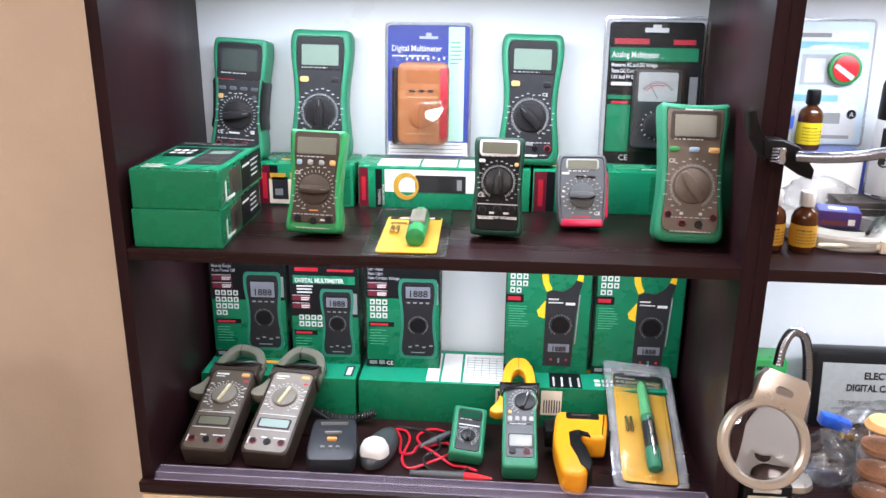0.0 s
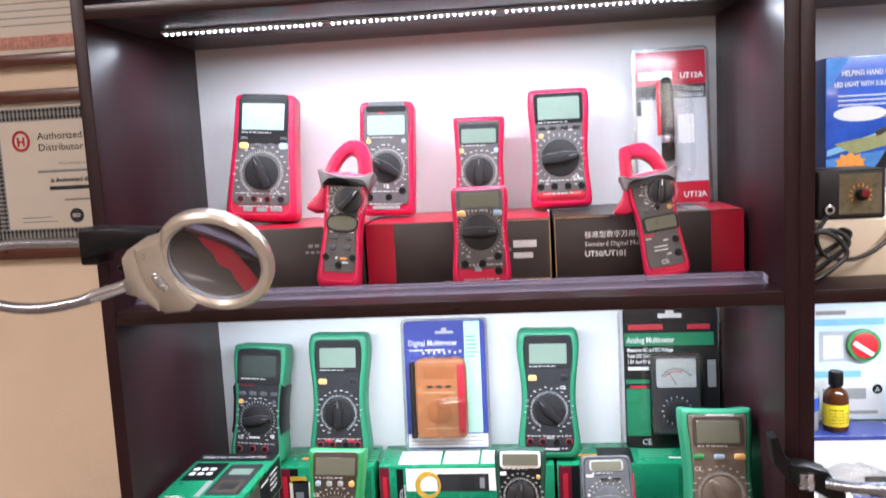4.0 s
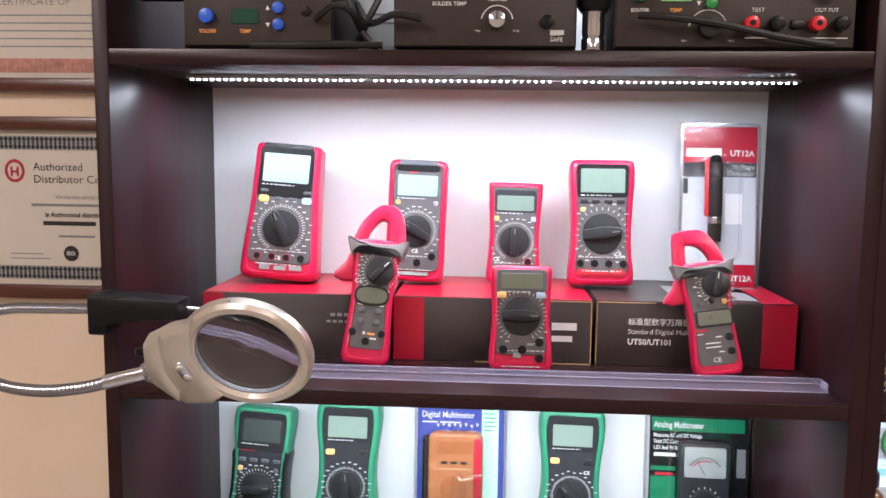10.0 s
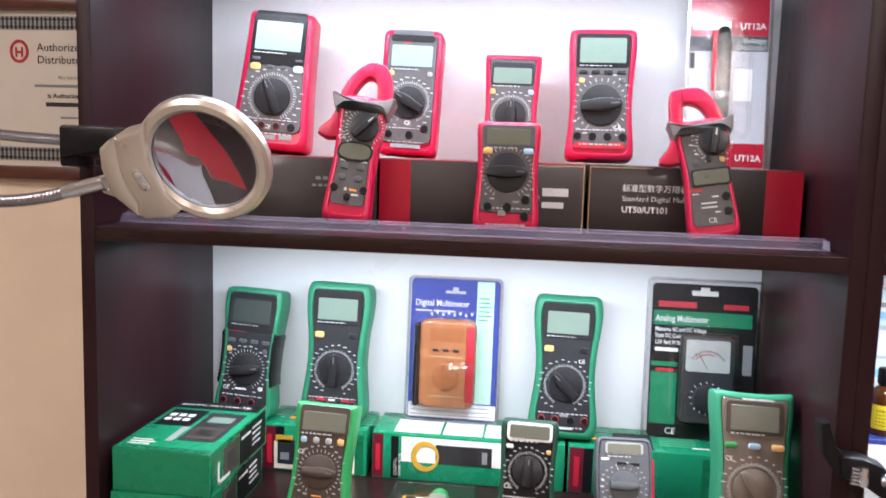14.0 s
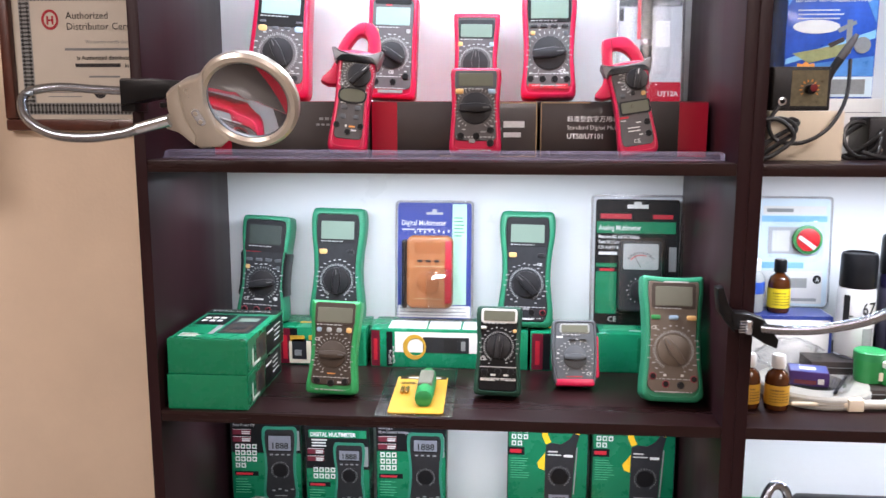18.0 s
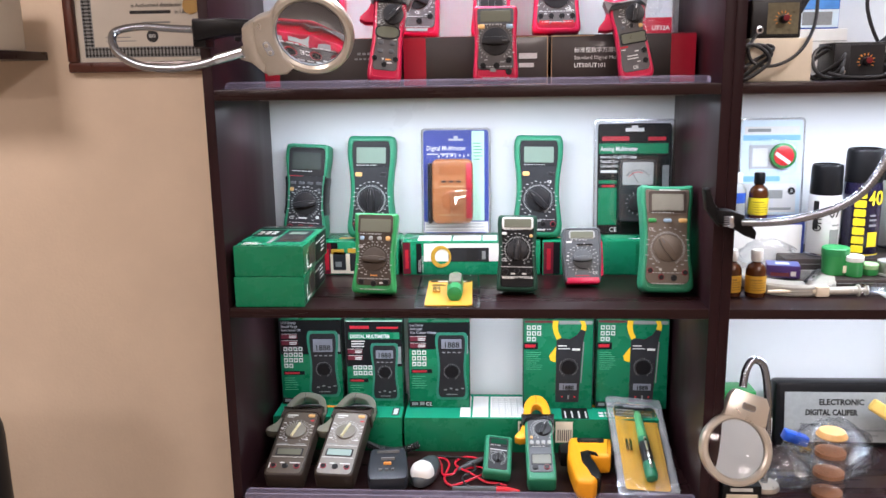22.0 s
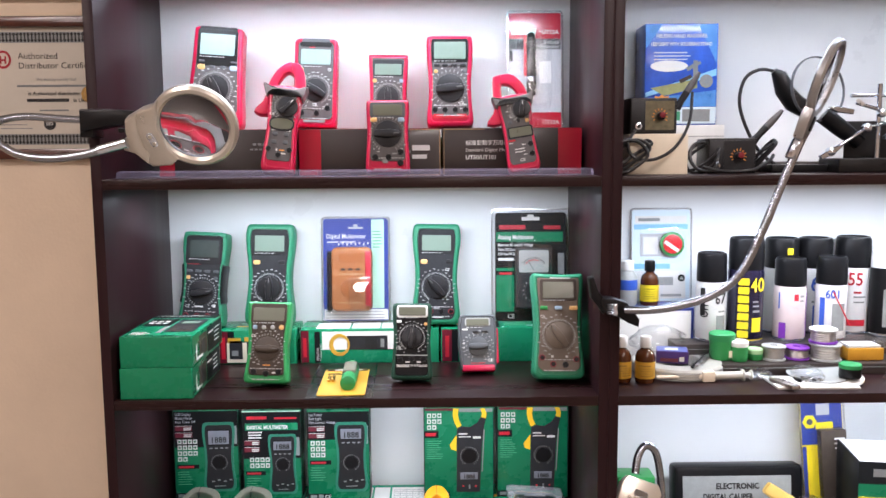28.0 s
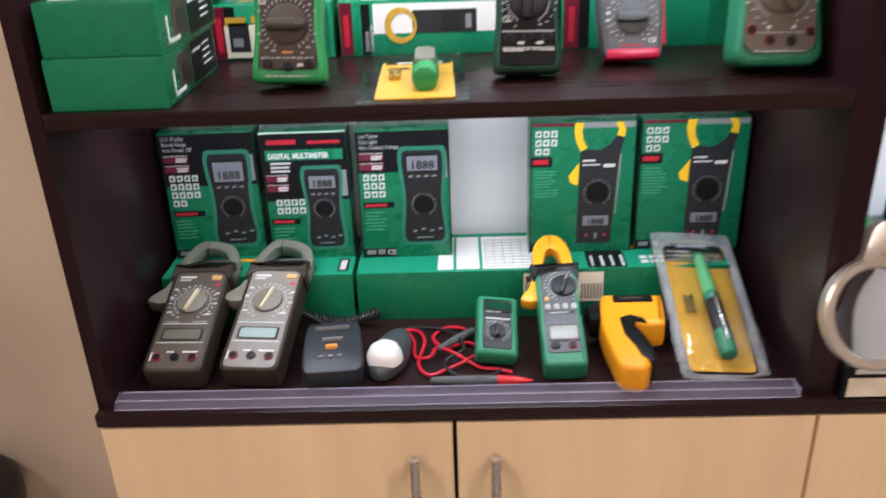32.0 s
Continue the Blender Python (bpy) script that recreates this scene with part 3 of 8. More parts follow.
def meter(m, label, w, h, d, shell, face, outline=OUT_WAIST, rim=0.007, screen=(0.0, 0.80, 0.62, 0.17), lcd=LCD, bezel=(0.0, 0.80, 0.74, 0.26), bezel_mat=BLACK,
          keys=(), dial=(0.0, 0.42, 0.22), knob=35, knob_mat=KNOB, disc_mat=None, jacks=(), marks=24, ink=INK, bars=(), ce=None, stand=0.0, group="multimeters", lcd_text="", cat="multimeter", chin=0.0, brow=0.0, cap=None):
    """A hand-held meter: x and widths in shares of w, z and heights in shares of h; it stands on its back lower edge at m."""
    t = thing("multimeter", m, label, cat, group)
    out = [(x * w, z * h) for x, z in mirrored(outline)]
    part("holster", lipped(Build(), out, d, min(0.0085, rim * 0.95), rim, 0.0022), shell, t)
    fy = -d + (0.0006 if chin <= 0 else -0.0006)
    plate = shrink(out, rim + 0.0012)
    z0, z1 = rim + 0.0012, h - rim - 0.0012
    plate = [(x, z0 + chin * h + (z - z0) * (z1 - z0 - (chin + brow) * h) / (z1 - z0)) for x, z in plate]
    part("face_plate", Build().slab(plate, -d + 0.006, fy, 0.0008, 1, back=False), face, t)
    if cap:
        part("top_cap", Build().slab(rrect(0, h - 0.0060, w * 0.66, 0.0110, 0.003), -d * 0.30, -d - 0.0008, 0.002, 2), cap, t)
    bx, bz, bw, bh = bezel
    if bezel_mat:
        part("bezel", Build().slab(rrect(bx * w, bz * h + bh * h / 2, bw * w, bh * h, 0.004), fy + 0.001, fy - 0.0010, 0.0005, 1, back=False), bezel_mat, t)
    sx, sz, sw, sh = screen
    s = part("display", Build().slab(rrect(sx * w, sz * h, sw * w, sh * h, 0.0016, 2), fy + 0.001, fy - 0.0016, 0.0003, 1, back=False), lcd, t)
    if lcd_text:
        letter(lcd_text, sx * w, sz * h - sh * h * 0.32, fy - 0.0017, sh * h * 0.85, INKD, s, "CENTER")
    for kx, kz, kw, kh, km in keys:
        part("button", Build().slab(rrect(kx * w, kz * h, kw * w, kh * h, min(kw * w, kh * h) * 0.35, 3), fy + 0.001, fy - 0.0022, 0.0007, 2, back=False), km, t)
    if dial:
        dx, dz, dr = dial
        R = dr * w
        k = part("dial", Build().cyl(R, fy + 0.001, fy - 0.0022, 0.0008, 32), disc_mat or knob_mat, t, m=pose(dx * w, 0, dz * h))
        kb = Build()
        prof = [(0.22, -0.95), (0.26, -0.5), (0.30, 0.0), (0.26, 0.5), (0.16, 0.9), (0.05, 1.0)]
        kb.slab([(x * R, z * R) for x, z in mirrored([(0.12, -1.0)] + prof, 2)], fy - 0.0015, fy - 0.0085, 0.0016, 2, pose(0, 0, 0, 0, knob, 0), back=False)
        part("knob", kb, knob_mat, k)
        part("pointer_mark", Build().box(-0.0008, 0.0008, fy - 0.0090, fy - 0.008, R * 0.45, R * 0.85, 0, pose(0, 0, 0, 0, knob, 0)), PTR, k)
        if marks:
            part("dial_scale", ticks(marks * 2 - 1, R * 1.14, R * 1.32, -60, 240, 0.00042, fy - 0.0003, dx * w, dz * h), INKF, t, smooth=False)["kind"] = "stuff"
        range_print(t, R, dx * w, dz * h, fy - 0.0003, w, ink, int(w * 1e5) + int(h * 1e5))
    caption(t, sx * w - sw * w * 0.5, sz * h - sh * h * 0.5 - 0.0042, sw * w * 0.7, 0.0014, fy - 0.0010, ink, int(h * 1e5))
    for jx, jz, jm in jacks:
        jack_of(t, jx * w, jz * h, fy, jm, 0.0052 if w > 0.068 else 0.0042)
    if jacks:
        jz = min(j[1] for j in jacks) * h
        caption(t, -w * 0.30, jz - 0.0105, w * 0.60, 0.0015, fy - 0.0003, ink, int(h * 2e5))
        caption(t, -w * 0.36, jz + 0.0075, w * 0.72, 0.0013, fy - 0.0003, ink, int(h * 3e5))
    if bars:
        prints(t, [(bm, x * w, z * h, bw_ * w, bh_ * h) for bm, x, z, bw_, bh_ in bars], fy)
    if ce:
        letter("CE", ce[0] * w, ce[1] * h, fy, 0.0070, ink, t, bold=0.0001)
    if stand:
        part("tilt_stand", Build().box(-w * 0.3, w * 0.3, -0.002, 0.002, 0.0, h * 0.62, 0.001, pose(0, h * 0.60 * math.sin(radians(stand)) * 1.6, h * 0.02 - h * 0.6 * 0.02, 22 + stand * 0.2, 0, 0)), shell, t)
    return t


def carton(m, label, w, d, h, material, group="cartons", cat="box", bev=0.0012):
    """A printed cardboard box: x across, y from 0 (front) to d, z from 0."""
    t = thing("carton", m, label, cat, group)
    part("box_body", Build().box(-w / 2, w / 2, 0, d, 0, h, bev), material, t)
    return t


def top_of(d, h):
    """Turns the print plane so that it lies on a box's top: its z runs back from the front edge."""
    return pose(0, 0, h, -90, 0, 0)


def right_of(w):
    """Turns the print plane onto a box's right side: its x runs back."""
    return pose(w / 2, 0, 0, 0, 0, 90)


JAWS = {"round": ([(-0.5, -0.1), (-0.48, 0.12), (-0.33, 0.58), (-0.10, 0.92), (0.10, 1.0), (0.30, 0.93), (0.44, 0.64), (0.5, 0.2), (0.5, -0.1)], [(0.21, -0.1), (0.21, 0.2), (0.17, 0.50), (0.06, 0.62), (-0.06, 0.55), (-0.20, 0.25), (-0.27, -0.1)], 1.16),
        "square": ([(-0.5, -0.1), (-0.47, 0.30), (-0.42, 0.84), (-0.34, 0.98), (0.0, 1.0), (0.20, 0.90), (0.40, 0.52), (0.48, 0.15), (0.5, -0.1)], [(0.24, -0.1), (0.20, 0.22), (0.06, 0.50), (-0.10, 0.60), (-0.20, 0.56), (-0.23, 0.2), (-0.24, -0.1)], 1.08),
        "arch": ([(-0.5, -0.1), (-0.5, 0.25), (-0.42, 0.68), (-0.20, 0.95), (0.02, 1.0), (0.24, 0.94), (0.43, 0.66), (0.5, 0.25), (0.5, -0.1)], [(0.22, -0.1), (0.22, 0.2), (0.16, 0.50), (0.0, 0.62), (-0.16, 0.50), (-0.22, 0.2), (-0.22, -0.1)], 1.02),
        "hexagon": ([(-0.5, -0.1), (-0.5, 0.35), (-0.36, 0.80), (-0.20, 1.0), (0.10, 0.98), (0.36, 0.82), (0.5, 0.48), (0.52, 0.15), (0.5, -0.1)], [(0.34, -0.1), (0.35, 0.25), (0.27, 0.58), (0.06, 0.74), (-0.16, 0.75), (-0.31, 0.42), (-0.33, -0.1)], 1.08)}


def clamp_meter(m, label, w, h, d, shell, face, jaw, jaw_mat, guard_mat, screen, lcd, dial, keys, jacks, trigger_mat, outline=OUT_TAPER, group="clamp meters", jaw_kind="round", guard=0.66, seam=0.1, back_mat=None, bars=(), knob=20, side=-1, jaw_shift=0.0, ce=None, jaw_depth=0.018, knob_mat=KNOB, rim=0.0045, ink=INK, chin=0.0, oval_screen=False, lever=0.22, lever_mat=None, jack_r=0.0046):
    """A clamp meter with its jaw ring on top; h is the body's height, jaw the ring's."""
    t = thing("clamp_meter", m, label, "clamp meter", group)
    out = [(x * w, z * h) for x, z in mirrored(outline)]
    part("case", lipped(Build(), out, d, max(0.0035, min(0.007, rim * 0.95)), rim, 0.0016), shell, t)
    fy = -d + 0.0005
    plate = shrink(out, max(rim, 0.0038) + 0.0008)
    plate = [(x, h * 0.93 - (h * 0.96 - z) * (1 - chin - 0.02)) for x, z in plate]
    part("face_plate", Build().slab(plate, -d + 0.006, fy, 0.0006, 1, back=False), face, t)
    outer, inner, jaw_w = JAWS[jaw_kind]
    ring = [(jaw_shift * w + x * w * jaw_w, h * 0.96 + z * jaw) for x, z in [tuple(p) for p in spline(outer, 4)] + [tuple(p) for p in spline(inner, 4)]]
    part("jaw", Build().slab(ring, -d * 0.5 + jaw_depth / 2, -d * 0.5 - jaw_depth / 2, 0.0028, 2), jaw_mat, t)
    part("jaw_seam", Build().box(seam * w * jaw_w - 0.0004 + jaw_shift * w, seam * w * jaw_w + 0.0004 + jaw_shift * w, -d * 0.5 - jaw_depth / 2 - 0.0003, -d * 0.5, h * 0.96 + jaw * 0.66, h * 0.96 + jaw * 0.97), KNOB, t)
    g = [(0.12, 0.915), (0.38, 0.910), (0.50, 0.855), (0.56, 0.865), (guard - 0.03, 0.955), (guard, 0.998), (guard - 0.08, 1.004), (0.42, 0.975), (0.18, 0.965)]
    part("guard", Build().slab([(x * w, z * h) for x, z in mirrored(g, 2)], -d * 0.15, -d - 0.0025, 0.003, 2), guard_mat, t)
    if trigger_mat:
        tr = [(side * w * 0.42, h * 0.93), (side * w * 0.56, h * 0.90), (side * w * 0.66, h * 0.80), (side * w * 0.86, h * 0.715), (side * w * 0.88, h * 0.675), (side * w * 0.70, h * 0.645), (side * w * 0.44, h * 0.655)]
        part("trigger", Build().slab(tr if side < 0 else tr[::-1], -d * 0.25, -d * 0.80, 0.003, 2), trigger_mat, t)
    if back_mat:
        part("back_case", Build().slab(inset(out, 0.0012), 0.002, -d * 0.52, 0.004, 2), back_mat, t)
    if screen:
        sx, sz, sw, sh = screen
        edge = oval(sx * w, sz * h, sw * w * 0.57, sh * h * 0.66, 36, 0.75) if oval_screen else rrect(sx * w, sz * h, sw * w * 1.14, sh * h * 1.3, 0.003)
        lit = oval(sx * w, sz * h, sw * w * 0.5, sh * h * 0.5, 36, 0.75) if oval_screen else rrect(sx * w, sz * h, sw * w, sh * h, 0.002)
        part("bezel", Build().slab(edge, fy + 0.001, fy - 0.0008, 0.0004, 1, back=False), KNOB, t)
        part("display", Build().slab(lit, fy + 0.001, fy - 0.0013, 0.0003, 1, back=False), lcd, t)
    for kx, kz, kw, kh, km in keys:
        part("button", Build().slab(rrect(kx * w, kz * h, kw * w, kh * h, min(kw * w, kh * h) * 0.35, 3), fy + 0.001, fy - 0.002, 0.0006, 2, back=False), km, t)
    if dial:
        dx, dz, dr = dial
        R = dr * w
        k = part("dial", Build().cyl(R, fy + 0.001, fy - 0.004, 0.001, 28), knob_mat, t, m=pose(dx * w, 0, dz * h))
        part("knob", Build().box(-R * lever, R * lever, fy - 0.0085, fy - 0.002, -R * 0.95, R * 0.95, 0.0015, pose(0, 0, 0, 0, knob, 0)), lever_mat or knob_mat, k)
        part("pointer_mark", Build().box(-0.0006, 0.0006, fy - 0.0089, fy - 0.008, R * 0.4, R * 0.85, 0, pose(0, 0, 0, 0, knob, 0)), ink, k)
        part("dial_scale", ticks(27, R * 1.14, R * 1.34, -50, 230, 0.00050, fy - 0.0003, dx * w, dz * h), INKF, t, smooth=False)["kind"] = "stuff"
        range_print(t, R, dx * w, dz * h, fy - 0.0003, w, ink, int(w * 1e5) + int(h * 1e5), 1.55)
    for jx, jz, jm in jacks:
        jack_of(t, jx * w, jz * h, fy, jm, jack_r)
    if bars:
        prints(t, [(bm, x * w, z * h, bw_ * w, bh_ * h) for bm, x, z, bw_, bh_ in bars], fy)
    if ce:
        letter("CE", ce[0] * w, ce[1] * h, fy, 0.0075, ink, t)
    return t


def ribbed(path, r, pitch=0.0035, n=10):
    """A ribbed metal gooseneck along a smooth path."""
    pts = spline(path, 24)
    length = sum((b - a).length for a, b in zip(pts, pts[1:]))
    steps = int(length / pitch * 3)
    out, radii = [], []
    acc, i = 0.0, 0
    cum = [0.0]
    for a, b in zip(pts, pts[1:]):
        cum.append(cum[-1] + (b - a).length)
    for k in range(steps + 1):
        s = length * k / steps
        while i < len(pts) - 2 and cum[i + 1] < s:
            i += 1
        u = (s - cum[i]) / max(1e-9, cum[i + 1] - cum[i])
        out.append(pts[i].lerp(pts[i + 1], min(1, u)))
        radii.append(r * (1.0, 1.03, 0.94)[k % 3])
    return Build().tube(out, r, n, radii=radii)


def lens_of(parent, rx, rz, m, thick=0.0100):
    """A magnifying lens, thickest in its middle."""
    rings = []
    for k in range(-8, 9):
        s = k / 8
        rad = math.sqrt(max(0.0, 1 - abs(s))) if abs(s) < 1 else 0.04
        rings.append([(rx * rad * math.cos(2 * math.pi * i / 36), s * thick / 2, rz * rad * math.sin(2 * math.pi * i / 36)) for i in range(36)])
    ob = part("lens", Build().rings(rings, m=m), LENS, parent, "clear magnifying lens")
    ob.visible_shadow = False
    return ob


def cable(pts, r, n=8, seg=8):
    return Build().tube(spline(pts, seg), r, n)


def at(x, y, z, lean=0.0, yaw=0.0, roll=0.0):
    """A pose for something that leans back by lean degrees."""
    return pose(x, y, z, 0, 0, yaw) @ pose(0, 0, 0, -lean, roll, 0)


RNG = random.Random(4)

# ---- upper shelf: red meters on dark cartons ----
ZR = Z2 + 0.079


def red_carton(x, y, w, d, label, strip, top, writing):
    t = carton(pose(x, y, Z2), label, w, d, 0.079, CARDB, "dark cartons of the red meters")
    specs = []
    if strip:
        sx, sw = strip
        specs.append((CARDR, -w / 2 + sx * w, 0.001, sw * w, 0.077))
    specs += writing(w)
    prints(t, specs, 0)
    prints(t, [(top, -w / 2 + 0.001, 0.001, w - 0.002, d - 0.002)], 0, top_of(d, 0.079), "top_print")
    return t


def turned_words(w):
    a = []
    for i in range(5):
        a += [(GREYI, w * 0.18 + i * 0.0085, 0.052, 0.006, 0.004, 2), (GREYI, w * 0.16 + i * 0.0075, 0.044, 0.005, 0.003, 2)]
    return a + [(INK, w * 0.36, 0.036, 0.020, 0.006, 2)]


c = red_carton(-0.224, 1.142, 0.234, 0.172, "dark brown carton with a red lid and red end strip", (0.0, 0.11), CARDR, turned_words)
c = red_carton(0.0165, 1.140, 0.24, 0.172, "dark brown carton with a red lid and broad red stripe", (0.0, 0.155), CARDR, lambda w: [(GREYI, w * 0.08, 0.038, 0.05, 0.004, 2), (INK, w * 0.30, 0.042, 0.03, 0.009, 2), (INK, w * 0.30, 0.028, 0.025, 0.007, 2)])
prints(c, [(KRAFT, 0.1185, 0.001, 0.0012, 0.077, 2), (KRAFT, 0.02, 0.0765, 0.098, 0.0015, 2), (KRAFT, -0.02, 0.0, 0.138, 0.0013, 2)], 0, name="board_edge")
c = red_carton(0.2595, 1.142, 0.236, 0.172, "dark brown carton with white lettering and a red end", (0.83, 0.17), CARDB, lambda w: [])
letter("\u6807\u51c6\u578b\u6570\u5b57\u4e07\u7528\u8868", -0.080, 0.0510, 0.0, 0.0092, INK, c, bold=0.0001)
letter("UT50/UT101", -0.080, 0.0265, 0.0, 0.0098, INK, c, bold=0.0003)
letter("Standard Digital Multimeter", -0.080, 0.0395, 0.0, 0.0085, INK, c)
prints(c, [(KRAFT, -0.1175, 0.001, 0.001, 0.077, 2), (KRAFT, -0.1175, 0.0768, 0.07, 0.0012, 2)], 0, name="board_edge")
prints(c, [(GREYI, -0.02, 0.02, 0.10, 0.10, 2), (FACE, 0.0, 0.03, 0.055, 0.11, 3), (LCD, 0.005, 0.10, 0.04, 0.03, 4), (CARDR, 0.078, 0.001, 0.038, 0.17, 2), (CARDBL, 0.03, 0.08, 0.05, 0.03, 2)], 0, top_of(0.172, 0.079), "top_print")

meter(at(-0.2655, 1.242, ZR + 0.001, 9, 2, 4), "red multimeter with a large bright display, standing on a carton", 0.100, 0.178, 0.046, RED, FACER, cap=BLACK,
      chin=0.065, brow=-0.025, outline=[(0.25, 0), (0.42, 0.004), (0.495, 0.04), (0.5, 0.12), (0.47, 0.35), (0.445, 0.6), (0.43, 0.85), (0.425, 0.96), (0.40, 0.992), (0.3, 1.0), (0.15, 1.0)], rim=0.0085,
      bezel=(0, 0.60, 0.70, 0.365), screen=(0.0, 0.815, 0.60, 0.21), lcd=LCDB, keys=((-0.26, 0.585, 0.13, 0.05, YELK), (0.30, 0.585, 0.13, 0.05, CYK), (-0.07, 0.59, 0.10, 0.025, GREYP), (0.12, 0.59, 0.10, 0.025, GREYP), (-0.26, 0.645, 0.10, 0.02, GREYP), (0.30, 0.645, 0.10, 0.02, GREYP)),
      dial=(0.0, 0.375, 0.24), knob=-28, jacks=((-0.28, 0.165, REDK), (-0.09, 0.165, REDK), (0.10, 0.165, REDK), (0.29, 0.165, KNOB)), bars=((GREYI, -0.24, 0.07, 0.13, 0.045), (GREYI, -0.05, 0.07, 0.15, 0.03), (GREYI, 0.15, 0.075, 0.16, 0.03), (INKR, -0.28, 0.945, 0.13, 0.02)), ce=(-0.055, 0.145))
meter(at(-0.0890, 1.256, ZR + 0.001, 8, 1, 2), "slim red and grey multimeter standing on a carton", 0.077, 0.160, 0.038, RED, FACER, cap=GREYP, chin=0.045, outline=OUT_BOX, rim=0.0060,
      bezel=(0, 0.90, 0.74, 0.055), screen=(0, 0.785, 0.68, 0.17), lcd=LCDB, keys=((-0.32, 0.645, 0.085, 0.04, YELK), (0.32, 0.645, 0.085, 0.04, LGREY)), dial=(0.0, 0.415, 0.27), knob=-60,
      jacks=((-0.30, 0.155, KNOB), (0.05, 0.155, KNOB), (0.30, 0.21, KNOB)), bars=((INKR, -0.15, 0.888, 0.13, 0.015), (GREYI, -0.25, 0.05, 0.5, 0.03)), ce=(-0.05, 0.235))
meter(at(0.0425, 1.264, ZR + 0.001, 8, 0, 1), "narrow red and grey multimeter standing on a carton", 0.071, 0.132, 0.034, RED, FACER, rim=0.006,
      chin=0.035, outline=[(0.25, 0), (0.43, 0.004), (0.495, 0.03), (0.5, 0.12), (0.47, 0.3), (0.46, 0.5), (0.485, 0.78), (0.5, 0.9), (0.5, 0.985), (0.46, 0.998), (0.25, 1.0)],
      bezel=(0, 0.70, 0.76, 0.22), bezel_mat=FACE, screen=(0, 0.79, 0.68, 0.15), lcd=LCD, keys=((-0.34, 0.635, 0.10, 0.05, YELK), (0.34, 0.635, 0.10, 0.05, CYK)), dial=(0, 0.41, 0.28), knob=0,
      jacks=((-0.27, 0.13, REDK), (0.0, 0.13, REDK), (0.26, 0.21, REDK)), bars=((INKR, -0.34, 0.90, 0.14, 0.018),), ce=(-0.38, 0.21))
meter(at(0.1555, 1.254, ZR + 0.001, 8, 0, 0), "red multimeter with a wide selector knob, standing on a carton", 0.083, 0.163, 0.040, RED, FACER, rim=0.0070,
      chin=0.05, outline=[(0.25, 0), (0.42, 0.004), (0.49, 0.03), (0.5, 0.1), (0.47, 0.25), (0.455, 0.45), (0.48, 0.7), (0.5, 0.85), (0.49, 0.965), (0.44, 0.995), (0.25, 1.0)],
      bezel=(0, 0.70, 0.78, 0.26), screen=(0, 0.83, 0.68, 0.19), lcd=LCD, keys=((-0.28, 0.665, 0.13, 0.03, KNOB), (-0.10, 0.665, 0.13, 0.03, KNOB), (0.09, 0.665, 0.13, 0.03, KNOB), (0.28, 0.665, 0.13, 0.03, KNOB), (-0.30, 0.60, 0.08, 0.038, YELK), (0.30, 0.60, 0.08, 0.038, GREYP)),
      dial=(0, 0.415, 0.31), knob=84, marks=12, jacks=((-0.33, 0.175, KNOB), (-0.11, 0.175, KNOB), (0.11, 0.175, KNOB), (0.33, 0.175, KNOB)), bars=((INKR, -0.36, 0.085, 0.21, 0.045), (INKR, -0.11, 0.085, 0.22, 0.035), (INKR, 0.14, 0.085, 0.21, 0.045), (INKR, -0.3, 0.945, 0.13, 0.015)), ce=(0.20, 0.235))
meter(at(0.0495, 1.110, Z2 + 0.001, 11, 1, 0), "small red and grey multimeter propped on the shelf", 0.072, 0.120, 0.034, RED, FACER, rim=0.0065, chin=0.085, outline=[(0.25, 0), (0.42, 0.004), (0.49, 0.035), (0.5, 0.12), (0.475, 0.35), (0.46, 0.55), (0.48, 0.8), (0.49, 0.92), (0.47, 0.985), (0.4, 1.0), (0.2, 1.0)],
      bezel=(0, 0.745, 0.8, 0.215), bezel_mat=GREYP, screen=(0, 0.85, 0.66, 0.15), lcd=LCDD, keys=((-0.31, 0.715, 0.15, 0.06, YELK), (0.31, 0.715, 0.15, 0.06, CYK)), dial=(0, 0.52, 0.31), knob=90, knob_mat=KNOB, marks=16,
      jacks=((-0.28, 0.20, KNOB), (0.02, 0.20, KNOB), (0.29, 0.27, KNOB), (0.29, 0.12, KNOB)), bars=((INKR, -0.4, 0.94, 0.16, 0.02), (GREYI, -0.12, 0.12, 0.12, 0.05), (GREYI, 0.1, 0.24, 0.1, 0.02)), stand=11)
